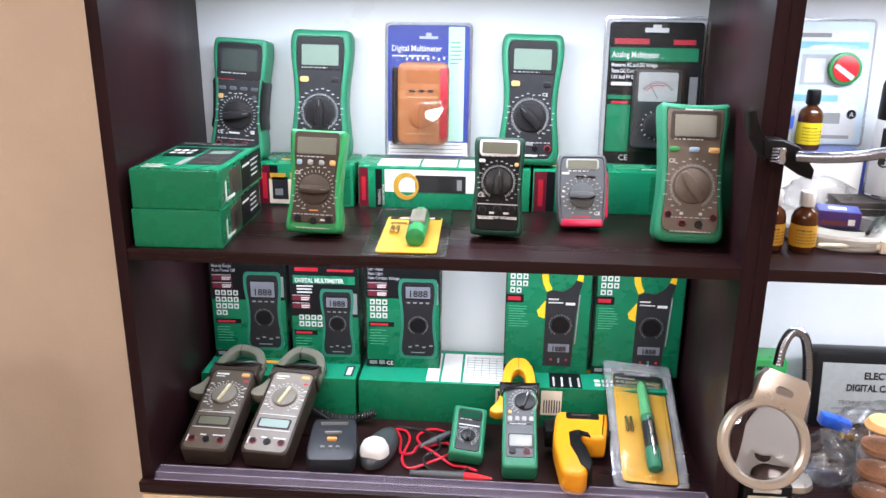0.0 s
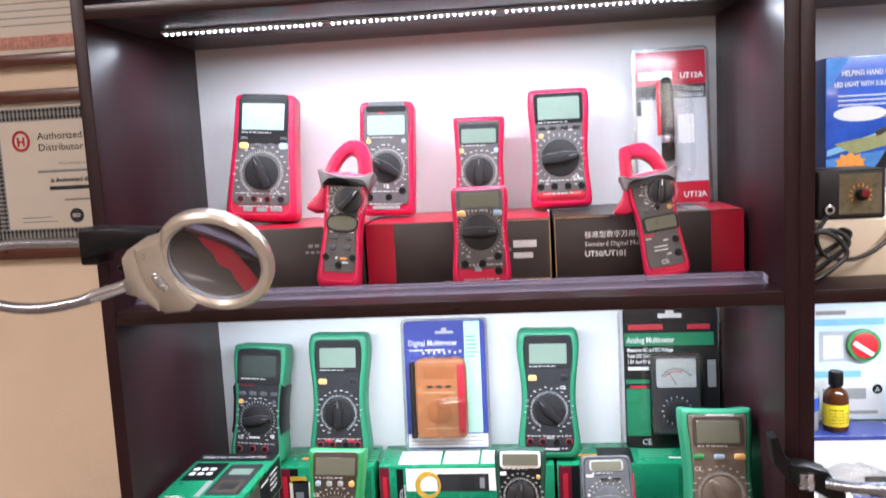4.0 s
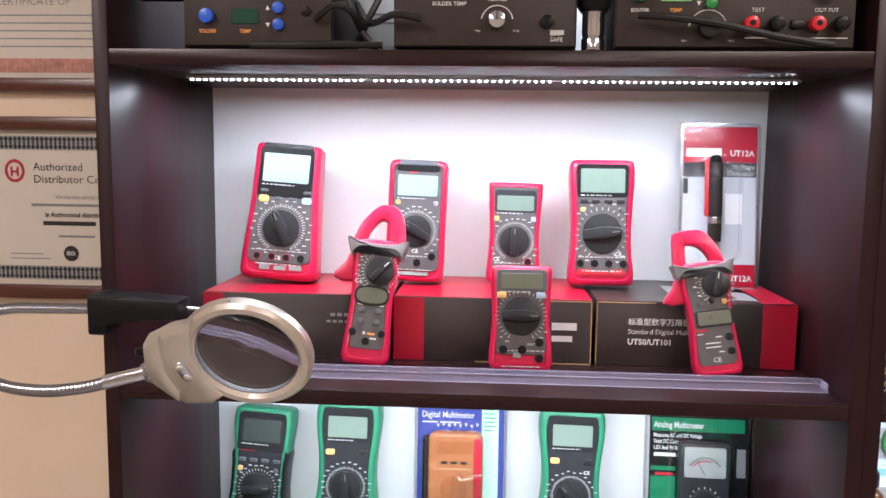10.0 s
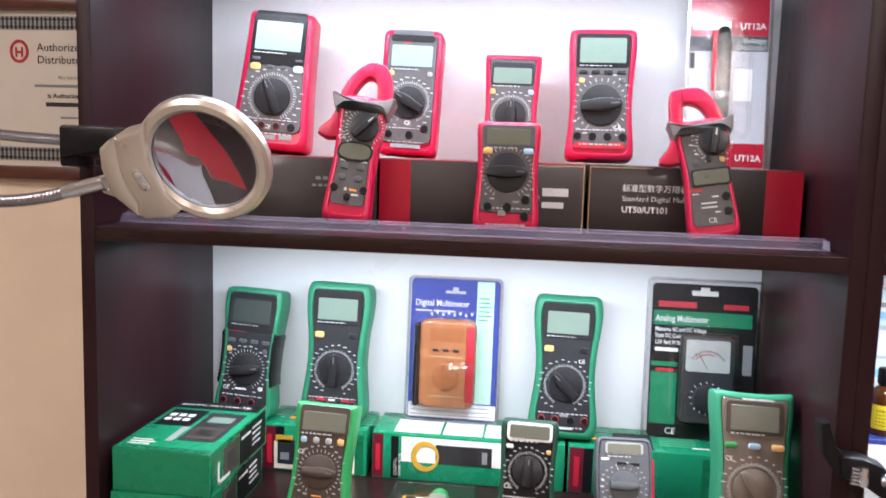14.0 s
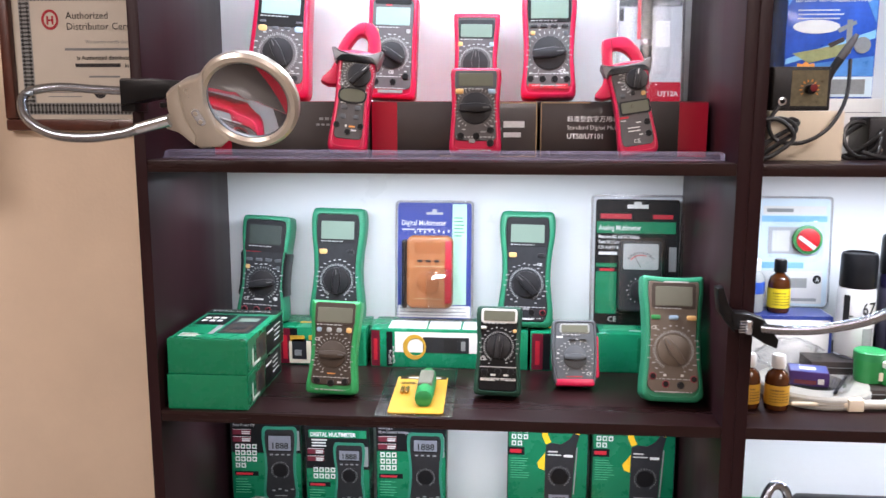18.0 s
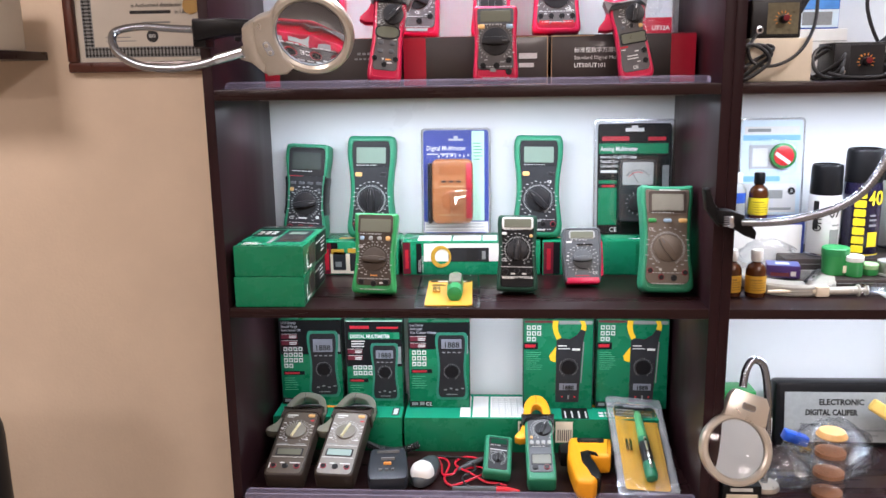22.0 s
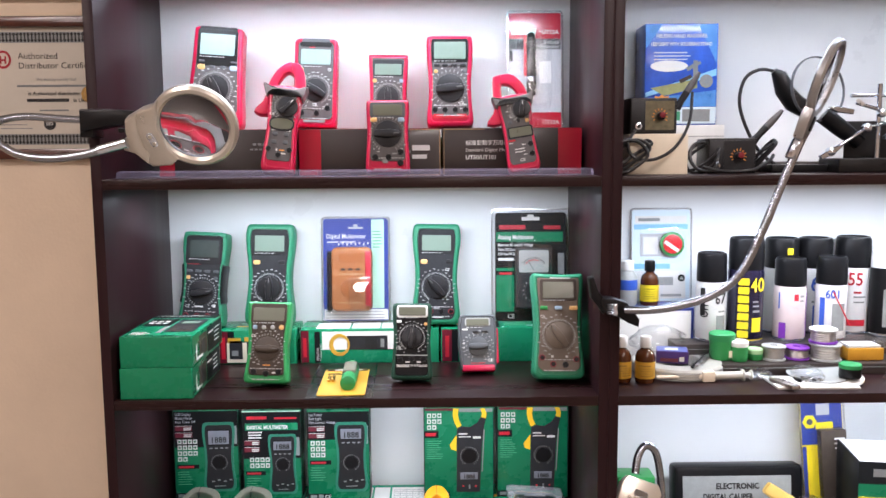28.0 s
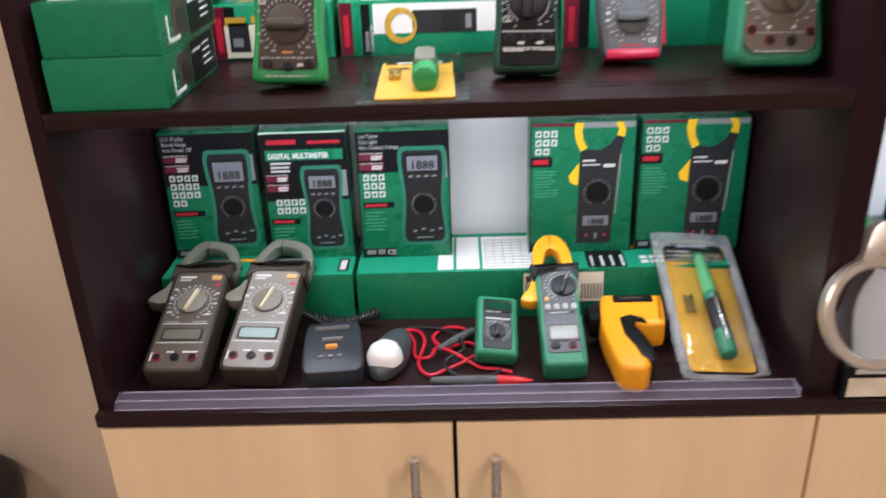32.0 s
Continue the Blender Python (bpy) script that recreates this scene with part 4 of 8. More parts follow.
clamp_meter(at(-0.1335, 1.108, Z2 + 0.001, 15, 4, 6), "red clamp meter with a red round jaw, propped on the shelf", 0.0545, 0.147, 0.034, RED, FACER, 0.050, RED, GUARD, (0.0, 0.545, 0.66, 0.125), LCDD, (0.12, 0.745, 0.31),
            ((-0.17, 0.425, 0.15, 0.045, GREYP), (0.17, 0.425, 0.15, 0.045, GREYP), (-0.18, 0.335, 0.15, 0.045, GREYP), (0.16, 0.335, 0.15, 0.045, GREYP)), ((-0.32, 0.250, KNOB), (0.30, 0.250, KNOB), (-0.02, 0.185, KNOB)), RED, chin=0.09, rim=0.0068, jaw_kind="round", guard=0.67, knob=40, bars=((INKR, -0.15, 0.895, 0.25, 0.02), (INK, -0.28, 0.465, 0.20, 0.010), (INK, 0.08, 0.465, 0.20, 0.010), (INK, -0.10, 0.235, 0.05, 0.022), (INKO, 0.0, 0.235, 0.16, 0.016), (INK, 0.06, 0.20, 0.14, 0.014), (INK, -0.34, 0.84, 0.05, 0.01), (INK, -0.40, 0.77, 0.06, 0.01), (INK, -0.40, 0.70, 0.06, 0.01)), ce=(-0.40, 0.635), oval_screen=True,
            outline=[(0.25, 0.0), (0.42, 0.005), (0.49, 0.04), (0.5, 0.12), (0.455, 0.40), (0.45, 0.60), (0.49, 0.80), (0.49, 0.92), (0.42, 0.98), (0.2, 1.0)])
clamp_meter(at(0.2765, 1.108, Z2 + 0.001, 13, -2, -9), "red and charcoal clamp meter with a square jaw on the shelf", 0.055, 0.130, 0.032, RED, FACER, 0.044, RED, GUARD, (0.05, 0.50, 0.66, 0.115), LCDD, (0.20, 0.79, 0.27),
            ((-0.20, 0.635, 0.11, 0.045, GREYP), (0.30, 0.635, 0.11, 0.045, YELK), (0.05, 0.650, 0.10, 0.05, KNOB)), ((0.29, 0.33, KNOB), (0.29, 0.205, KNOB)), RED, chin=0.07, rim=0.0045, jaw_kind="square", guard=0.64, seam=-0.2, back_mat=BLACK, knob=15, bars=((INKR, -0.36, 0.39, 0.22, 0.022), (INK, -0.34, 0.365, 0.12, 0.008), (INK, -0.20, 0.28, 0.30, 0.010), (INK, -0.20, 0.245, 0.30, 0.010), (INK, 0.02, 0.33, 0.12, 0.010), (INK, 0.05, 0.20, 0.10, 0.010), (INK, -0.22, 0.86, 0.06, 0.012), (INK, -0.28, 0.78, 0.06, 0.012), (INK, -0.20, 0.70, 0.06, 0.012)), ce=(-0.10, 0.12), jaw_shift=-0.06, jaw_depth=0.016,
            outline=[(0.25, 0.0), (0.40, 0.006), (0.47, 0.05), (0.48, 0.14), (0.44, 0.42), (0.45, 0.62), (0.50, 0.80), (0.50, 0.93), (0.44, 0.98), (0.2, 1.0)])


def blister(m, name, label, w, h, dome, card_mat, category="blister pack", film_margin=0.004, hang=True):
    """A hanging pack: a card, a clear film over it and a clear dome of dome=(x, z, w, h, depth)."""
    t = thing(name, m, label, category, "hanging packs")
    part("backing_card", Build().slab(rrect(0, h / 2, w, h, 0.006), 0, -0.0012, 0, 1), card_mat, t)
    if dome:
        x, z, dw, dh, dd = dome
        b = Build()
        o = rrect(x, z, dw, dh, 0.012)
        b.rings([[(px, y, pz) for px, pz in inset(o, k)] for k, y in ((-0.006, -0.0022), (0, -0.003), (0.002, -dd * 0.7), (0.005, -dd), )], cap0=False)
        part("clear_dome", b, DOME, t, "clear moulded plastic dome").visible_shadow = False
    part("clear_cover", Build().add([(x, -0.0032, z) for x, z in rrect(0, h / 2, w + film_margin * 2, h + film_margin * 2, 0.008)], [tuple(range(20))]), FILM, t, "clear plastic cover").visible_shadow = False
    o = rrect(0, h / 2, w + film_margin * 2, h + film_margin * 2, 0.008)
    part("film_edge", hoop(Build(), o, inset(o, 0.0035), -0.0030, -0.0042, 0.0003), EDGEF, t, "sealed clear film edge")
    return t


p = blister(at(0.3125, 1.256, ZR, 6, 0, 0), "voltage_detector_pack", "red and clear hanging pack with a pen-shaped voltage detector", 0.096, 0.214, (0.0, 0.105, 0.05, 0.13, 0.022), LGREY)
CARDP = mat("pale_grey_printed_card", (0.46, 0.47, 0.49), 0.25, vary=0.05, scale=10, coat=0.3)
prints(p, [(CARDP, -0.0475, 0.031, 0.095, 0.136), (CARDR, -0.0475, 0.166, 0.095, 0.047), (CARDR, -0.0475, 0.002, 0.095, 0.030), (FACE, -0.0475, 0.147, 0.095, 0.019), (INK, -0.044, 0.174, 0.046, 0.011, 2), (INKD, -0.047, 0.125, 0.006, 0.02, 2), (CARDW, 0.008, 0.085, 0.022, 0.04, 2)], -0.0012)
letter("UT12A", 0.044, 0.175, -0.0016, 0.0105, INK, p, "RIGHT", bold=0.0003)
letter("UT12A", 0.044, 0.010, -0.0016, 0.0105, INK, p, "RIGHT", bold=0.0003)
letter("Voltage", 0.045, 0.1575, -0.0016, 0.0095, INK, p, "RIGHT")
letter("Detector", 0.045, 0.1490, -0.0016, 0.0095, INK, p, "RIGHT")
part("detector_pen", Build().lathe([(0.002, 0.06), (0.0085, 0.062), (0.0095, 0.10), (0.0095, 0.155), (0.007, 0.172), (0.004, 0.175)], 16, pose(-0.008, -0.012, 0)), BLACK, p, "black and red pen tester")
part("pen_clip", Build().box(-0.0215, -0.0165, -0.016, -0.009, 0.095, 0.17, 0.002), REDK, p)
part("pen_shine", Build().lathe([(0.0096, 0.085), (0.0098, 0.087), (0.0098, 0.092), (0.0096, 0.094)], 16, pose(-0.008, -0.012, 0)), CHROME, p)


def rail(z, y):
    """A clear acrylic price rail: a low angled strip, in three lengths."""
    prof = [(y, z + 0.0008), (y + 0.024, z + 0.0008), (y + 0.020, z + 0.011), (y + 0.006, z + 0.009)]
    t = thing("price_rail", pose(0, 0, 0), "clear acrylic price rail lying along the shelf edge", "price rail", "price rails")
    for x0, x1 in ((XL + 0.004, -0.058), (-0.057, 0.102), (0.103, XR - 0.004)):
        part("rail_length", Build().rings([[(x, py, pz) for py, pz in prof] for x in (x0, x1)]), RAILM, t)
        e = Build().box(x0, x1, y + 0.0052, y + 0.0064, z + 0.0088, z + 0.0098).box(x0, x1, y + 0.0195, y + 0.0207, z + 0.0108, z + 0.0118).box(x0, x1, y - 0.0006, y + 0.0006, z + 0.0008, z + 0.0018)
        e.box(x1 - 0.0008, x1, y + 0.002, y + 0.021, z + 0.001, z + 0.010)
        part("rail_edge", e, RAILE, t, "bright cut edge of the acrylic")


rail(Z2, F + 0.045)
rail(Z0, F - 0.004)

# ---- middle shelf: green meters ----
ROWT = 0.064
ZM = Z1 + ROWT


OCHRE = mat("ochre_ink", (0.48, 0.28, 0.03), 0.4, vary=0.15, scale=80)


def row_carton(x, w, label, style):
    t = carton(pose(x, 1.226, Z1), label, w, 0.086, ROWT, CARDG, "flat green cartons under the meters")
    if style == "picture":
        prints(t, [(CARDK, -w / 2 + 0.026, 0.002, 0.010, 0.058), (CARDW, -w / 2 + 0.04, 0.026, w * 0.62, 0.034), (FACE, -w / 2 + 0.086, 0.026, 0.075, 0.026, 2), (KNOB, -w / 2 + 0.12, 0.028, 0.022, 0.022, 3), (GREYI, -w / 2 + 0.148, 0.030, 0.007, 0.016, 3), (MAROON, -w / 2 + 0.001, 0.002, 0.014, 0.06), (INKR, -w / 2 + 0.005, 0.012, 0.006, 0.036, 2)], 0)
        ring = hoop(Build(), ellipse(-w / 2 + 0.072, 0.035, 0.019, 0.021, 24), ellipse(-w / 2 + 0.074, 0.035, 0.0135, 0.0145, 24), 0.0, -0.0012, 0.0002)
        part("printed_jaw", ring, OCHRE, t)
        for i, (wx, ww) in enumerate(((0.028, 0.062), (0.094, 0.052), (0.150, 0.026))):
            prints(t, [(CARDW, -w / 2 + wx, 0.008, ww, 0.05)] + [(GREYI, -w / 2 + wx + 0.002, 0.014 + k * 0.009, ww - 0.006, 0.0008, 2) for k in range(5)], 0, top_of(0.086, ROWT), "top_label")
        letter("DIGITAL", -w / 2 + 0.034, 0.006, 0, 0.0065, INK, t, turn=-90)
        letter("CLAMP METER", -w / 2 + 0.0395, 0.006, 0, 0.0048, INK, t, turn=-90)
    else:
        prints(t, [(MAROON, -w / 2 + 0.002, 0.002, 0.018, 0.06), (CARDK, -w / 2 + 0.02, 0.002, 0.012, 0.06), (INKR, -w / 2 + 0.008, 0.010, 0.007, 0.04, 2), (CARDG2, w / 2 - 0.07, 0.004, 0.066, 0.054)] + lines(INK, -w / 2 + 0.06, 0.05, 0.04, 3, 0.006, 0.002, RNG), 0)
        prints(t, [(CARDK, -w / 2 + 0.06, 0.004, 0.05, 0.06), (YELP, -w / 2 + 0.03, 0.03, 0.03, 0.008), (INK, w / 2 - 0.08, 0.02, 0.05, 0.004), (INKR, w / 2 - 0.05, 0.008, 0.02, 0.006)] + lines(INKG, -w / 2 + 0.12, 0.06, 0.05, 5, 0.009, 0.003, RNG), 0, top_of(0.086, ROWT), "top_label")
    return t


t = row_carton(-0.205, 0.146, "green carton lying flat with a yellow clamp printed on it", "plain")
prints(t, [(CARDC, -0.055, 0.003, 0.112, 0.038, 2), (OCHRE, -0.053, 0.040, 0.024, 0.010, 3), (OCHRE, -0.022, 0.043, 0.040, 0.008, 3), (FACE, -0.050, 0.010, 0.024, 0.034, 3), (FACE, -0.018, 0.008, 0.050, 0.034, 3), (KNOB, -0.010, 0.014, 0.020, 0.020, 4), (GREYI, 0.020, 0.014, 0.008, 0.018, 4), (GREYI, -0.046, 0.016, 0.012, 0.010, 4)], 0)
row_carton(0.004, 0.256, "green carton lying flat with a yellow clamp meter picture", "picture")
row_carton(0.256, 0.240, "green carton lying flat with a dark red end", "plain")

KEYS4 = tuple((x, 0.585, 0.13, 0.028, GREYP) for x in (-0.30, -0.10, 0.10, 0.30))
meter(at(-0.309, 1.272, ZM, 9, -2, 3), "dark multimeter with green corner guards, standing on a carton", 0.082, 0.176, 0.042, GREEN, FACE, rim=0.0058, outline=[(0.25, 0), (0.42, 0.004), (0.49, 0.03), (0.5, 0.12), (0.45, 0.3), (0.45, 0.5), (0.47, 0.7), (0.5, 0.85), (0.49, 0.96), (0.44, 0.995), (0.25, 1.0)],
      bezel=(0, 0.66, 0.82, 0.29), bezel_mat=KNOB, screen=(0, 0.82, 0.66, 0.18), lcd=LCDK, keys=KEYS4 + ((-0.32, 0.515, 0.09, 0.04, YELK), (0.30, 0.515, 0.08, 0.036, GREYP)), dial=(0.0, 0.365, 0.26), knob=80, marks=16,
      jacks=((-0.33, 0.115, REDK), (-0.08, 0.115, REDK), (0.16, 0.115, REDK)), bars=((INK, -0.32, 0.925, 0.36, 0.012), (INK, -0.15, 0.205, 0.2, 0.014), (INKR, -0.38, 0.655, 0.3, 0.008), (INK, 0.26, 0.21, 0.07, 0.03)), ce=(-0.36, 0.20))
pk = [x for x in scene.collection.objects if "corner guards" in x.get("label", "")][0]
for sx in (-1, 1):
    part("side_grip", Build().slab([(sx * 0.0370, 0.042), (sx * 0.0335, 0.060), (sx * 0.0335, 0.098), (sx * 0.0360, 0.118), (sx * 0.0396, 0.112), (sx * 0.0380, 0.095), (sx * 0.0374, 0.062), (sx * 0.0392, 0.046)][::sx], -0.003, -0.0432, 0.0012, 2), BLACK, pk, "black rubber side grip")
MG = dict(rim=0.009, bezel=(0, 0.70, 0.74, 0.245), bezel_mat=KNOB, screen=(0.0, 0.81, 0.60, 0.155), lcd=LCD, keys=((-0.255, 0.625, 0.14, 0.042, YELK), (0.25, 0.625, 0.12, 0.038, KNOB)), dial=(0.0, 0.375, 0.235), marks=26,
          jacks=((-0.31, 0.135, REDK), (-0.11, 0.135, REDK), (0.11, 0.135, KNOB), (0.31, 0.135, REDK)))
meter(at(-0.1835, 1.272, ZM, 8, 0, 1), "grey multimeter in a green rubber holster, standing on a carton", 0.091, 0.190, 0.04, GREEN, FACE, knob=0, bars=((INK, 0.25, 0.925, 0.08, 0.012), (INKR, -0.3, 0.92, 0.2, 0.015), (INK, -0.3, 0.705, 0.3, 0.009), (INKR, -0.24, 0.155, 0.12, 0.02), (INKR, 0.14, 0.155, 0.12, 0.02), (INK, -0.06, 0.155, 0.1, 0.014)), **MG)
meter(at(0.1265, 1.272, ZM, 8, 0, 1), "grey multimeter in a green holster with its knob turned", 0.090, 0.188, 0.04, GREEN, FACE, knob=-45, bars=((INK, 0.25, 0.925, 0.08, 0.012), (MAROON, -0.3, 0.915, 0.2, 0.02), (INK, -0.3, 0.705, 0.4, 0.009), (GREYI, -0.05, 0.155, 0.12, 0.02), (INK, -0.1, 0.07, 0.25, 0.012)), ce=(0.18, 0.535), **MG)
meter(at(-0.1565, 1.091, Z1, 17, 1, 2), "brown-faced multimeter in a bright green holster, propped on the shelf", 0.073, 0.136, 0.038, GREEN2, FACEB, rim=0.0068, chin=0.04, outline=[(0.25, 0), (0.42, 0.004), (0.495, 0.03), (0.5, 0.12), (0.46, 0.3), (0.45, 0.5), (0.475, 0.7), (0.5, 0.9), (0.5, 0.985), (0.45, 0.998), (0.2, 0.995)],
      bezel=(0, 0.735, 0.80, 0.24), bezel_mat=FACEB, screen=(0, 0.84, 0.70, 0.16), lcd=LCDD, keys=((-0.30, 0.68, 0.10, 0.05, CYK), (-0.10, 0.68, 0.10, 0.05, LGREY), (0.10, 0.68, 0.10, 0.05, LGREY), (0.30, 0.68, 0.11, 0.055, YELK)), dial=(0, 0.42, 0.27), knob=90, knob_mat=FACEB, marks=14,
      jacks=((-0.28, 0.14, KNOB), (0.0, 0.12, KNOB), (0.28, 0.14, KNOB)), bars=((INK, -0.28, 0.945, 0.36, 0.012), (INKO, -0.08, 0.215, 0.16, 0.012), (INK, 0.13, 0.12, 0.12, 0.02)), ce=(-0.38, 0.56), stand=17)
meter(at(0.0845, 1.104, Z1, 17, 0, 1), "black multimeter in a dark green holster, propped on the shelf", 0.069, 0.129, 0.036, DGREEN, BLACK, rim=0.006, outline=[(0.25, 0), (0.42, 0.004), (0.49, 0.03), (0.495, 0.12), (0.465, 0.35), (0.45, 0.55), (0.475, 0.8), (0.485, 0.92), (0.46, 0.985), (0.38, 1.0), (0.2, 1.0)],
      bezel=(0, 0.81, 0.76, 0.16), bezel_mat=INK, screen=(0, 0.89, 0.66, 0.115), lcd=LCDD, keys=((-0.32, 0.755, 0.12, 0.035, WHT), (0.33, 0.725, 0.08, 0.04, YELK)), dial=(0, 0.545, 0.25), knob=5, marks=22, jacks=((-0.28, 0.255, KNOB), (0.0, 0.27, KNOB), (0.28, 0.27, KNOB)),
      bars=((INK, -0.40, 0.315, 0.8, 0.008), (INK, -0.36, 0.165, 0.3, 0.022), (INK, 0.16, 0.17, 0.22, 0.014), (INK, -0.15, 0.22, 0.1, 0.02), (INK, 0.12, 0.22, 0.1, 0.02), (INK, -0.37, 0.19, 0.75, 0.006)), ce=(-0.38, 0.39), stand=17)
meter(at(0.200, 1.150, Z1, 22, 2, 0), "small grey pocket multimeter with red sides", 0.068, 0.099, 0.028, GREYP, GREYP, rim=0.003, outline=[(0.25, 0), (0.38, 0.005), (0.45, 0.06), (0.47, 0.2), (0.5, 0.5), (0.49, 0.85), (0.46, 0.97), (0.38, 1.0), (0.2, 1.0)],
      bezel=(0, 0.79, 0.66, 0.15), bezel_mat=LGREY, screen=(0, 0.862, 0.58, 0.115), lcd=LCDD, keys=((-0.05, 0.695, 0.16, 0.025, KNOB), (0.18, 0.695, 0.16, 0.025, KNOB)), dial=(0, 0.43, 0.25), knob=90, knob_mat=GREYP, marks=8, bars=((INKR, -0.2, 0.13, 0.36, 0.014), (INK, -0.4, 0.72, 0.14, 0.03), (INK, -0.4, 0.48, 0.05, 0.02), (INK, -0.4, 0.4, 0.05, 0.02)), ce=(0.24, 0.16), stand=22)
pk = [x for x in scene.collection.objects if x.get("label", "").startswith("small grey pocket")][0]
part("side_grip", Build().box(0.029, 0.0360, -0.0270, -0.004, 0.012, 0.076, 0.003), RED, pk, "red rubber side grip")
part("foot_band", Build().box(-0.029, 0.029, -0.0285, -0.003, -0.0005, 0.011, 0.003), RED, pk)
meter(at(0.3305, 1.101, Z1, 16, 0, 1), "large taupe multimeter in a green holster, propped on the shelf", 0.086, 0.178, 0.044, GREEN, FACET, rim=0.007, chin=0.03, outline=[(0.25, 0), (0.40, 0.006), (0.49, 0.045), (0.5, 0.12), (0.465, 0.3), (0.45, 0.5), (0.47, 0.72), (0.5, 0.87), (0.505, 0.97), (0.49, 0.995), (0.44, 1.0), (0.2, 0.99)],
      bezel=(0, 0.735, 0.72, 0.205), bezel_mat=FACEB, screen=(0, 0.835, 0.60, 0.155), lcd=LCDD, keys=((-0.29, 0.665, 0.15, 0.035, GRNK), (0.0, 0.665, 0.15, 0.035, CYK), (0.29, 0.665, 0.16, 0.04, YELK)), dial=(0, 0.405, 0.255), knob=-35, knob_mat=FACET, marks=30,
      jacks=((-0.33, 0.20, REDK), (-0.12, 0.14, REDK), (0.12, 0.135, KNOB), (0.33, 0.185, REDK)), bars=((INK, -0.16, 0.945, 0.4, 0.010), (INK, -0.15, 0.075, 0.22, 0.01), (INK, -0.16, 0.2, 0.05, 0.02), (INK, 0.12, 0.2, 0.05, 0.02)), ce=(-0.36, 0.57), stand=16)

# two green cartons on top of each other
for k, dz in enumerate((0.0, 0.0505)):
    w, d, h = 0.114, 0.180, 0.050
    t = carton(pose(-0.3185 + 0.001 * k, 1.008 + 0.002 * k, Z1 + dz + 0.0005, 0, 0, 0.6 - 1.2 * k), "glossy green meter carton stacked with another, dark printed lid", w, d, h, CARDG, "stacked green cartons")
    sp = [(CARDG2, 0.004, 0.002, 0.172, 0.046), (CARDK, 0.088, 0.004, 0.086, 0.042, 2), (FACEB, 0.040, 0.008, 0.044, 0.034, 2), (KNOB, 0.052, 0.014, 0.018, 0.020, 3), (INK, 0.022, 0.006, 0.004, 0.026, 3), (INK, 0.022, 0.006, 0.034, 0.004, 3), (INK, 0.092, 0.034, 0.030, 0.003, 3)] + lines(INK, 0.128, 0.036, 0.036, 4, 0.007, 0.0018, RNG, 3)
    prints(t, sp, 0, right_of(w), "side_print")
    if k:
        sp = [(CARDG2, -0.056, 0.001, 0.112, 0.010), (CARDK, -0.056, 0.150, 0.112, 0.028), (CARDK, -0.050, 0.082, 0.046, 0.060), (FACE, 0.002, 0.036, 0.046, 0.100, 2), (FACEB, 0.008, 0.042, 0.034, 0.040, 3), (LCD, 0.010, 0.100, 0.030, 0.020, 3), (KNOB, 0.014, 0.052, 0.022, 0.022, 4), (GREYI, -0.010, 0.030, 0.008, 0.050, 2)] + [(INK, -0.046 + i * 0.012, 0.100 + j * 0.016, 0.008, 0.009, 2) for i in range(3) for j in range(2)] + lines(INK, -0.048, 0.030, 0.032, 3, 0.007, 0.0022, RNG)
        prints(t, sp, 0, top_of(d, h), "lid_print")
        letter("DIGITAL MULTIMETER", -0.05, 0.150, 0, 0.0095, INK, t).matrix_basis = top_of(d, h) @ pose(-0.05, -0.0012, 0.158)

# blue pack with an orange multimeter
CARDLB2 = mat("brown_orange_plastic", (0.30, 0.10, 0.035), 0.3, vary=0.1, scale=40)
p = blister(at(-0.0255, 1.287, ZM + 0.004, 5, 0, 0), "multimeter_pack", "blue and mint hanging pack holding an orange pocket multimeter", 0.124, 0.196, (-0.006, 0.080, 0.094, 0.138, 0.036), CARDBL)
prints(p, [(CARDM, 0.030, 0.024, 0.024, 0.170), (CARDW, -0.061, 0.002, 0.122, 0.020), (CARDP, -0.014, 0.176, 0.028, 0.004, 2), (CARDP, -0.004, 0.176, 0.008, 0.009, 2), (INK, -0.055, 0.150, 0.022, 0.0022, 2), (INK, -0.030, 0.150, 0.030, 0.0022, 2)] + lines(INKG, 0.033, 0.17, 0.018, 6, 0.006, 0.0018, RNG) + lines(GREYI, -0.058, 0.017, 0.115, 3, 0.006, 0.0012, RNG, ragged=0.05), -0.0012)
letter("Digital Multimeter", -0.056, 0.158, -0.0013, 0.0125, INK, p, wide=0.82, bold=0.0002)
w, h = 0.077, 0.122
part("orange_meter", Build().slab(rrect(-0.006, 0.081, w, h, 0.012), -0.003, -0.026, 0.006, 3), ORANGE, p, "orange moulded pocket multimeter")
prints(p, [(CARDLB2, -0.030, 0.112, 0.046, 0.018), (KRAFT, -0.030, 0.090, 0.046, 0.002), (KRAFT, -0.030, 0.036, 0.046, 0.0015)], -0.0262, name="meter_field")
part("meter_dial", Build().cyl(0.018, -0.025, -0.029, 0.001, 24, -0.008, 0.064), CARDLB2, p)
for i in range(3):
    part("meter_button", Build().slab(rrect(-0.022 + 0.014 * i, 0.100, 0.009, 0.004, 0.0015, 2), -0.025, -0.0275, 0.0005, 1), KNOB, p)
# added facet, its slope set to mirror a ceiling panel as glare
bulge = []
for k, lift in ((1.0, 0.0), (0.98, 0.55), (0.92, 0.92), (0.7, 1.0), (0.4, 1.0), (0.1, 1.0)):
    ring = [(x * k, z * k) for x, z in rrect(0, 0, 0.046, 0.066, 0.012)]
    bulge.append([(0.012 + x, -0.034 - lift * (0.011 - 0.224 * x - 0.181 * z - 0.20 * (x * x + z * z)), 0.056 + z) for x, z in ring])
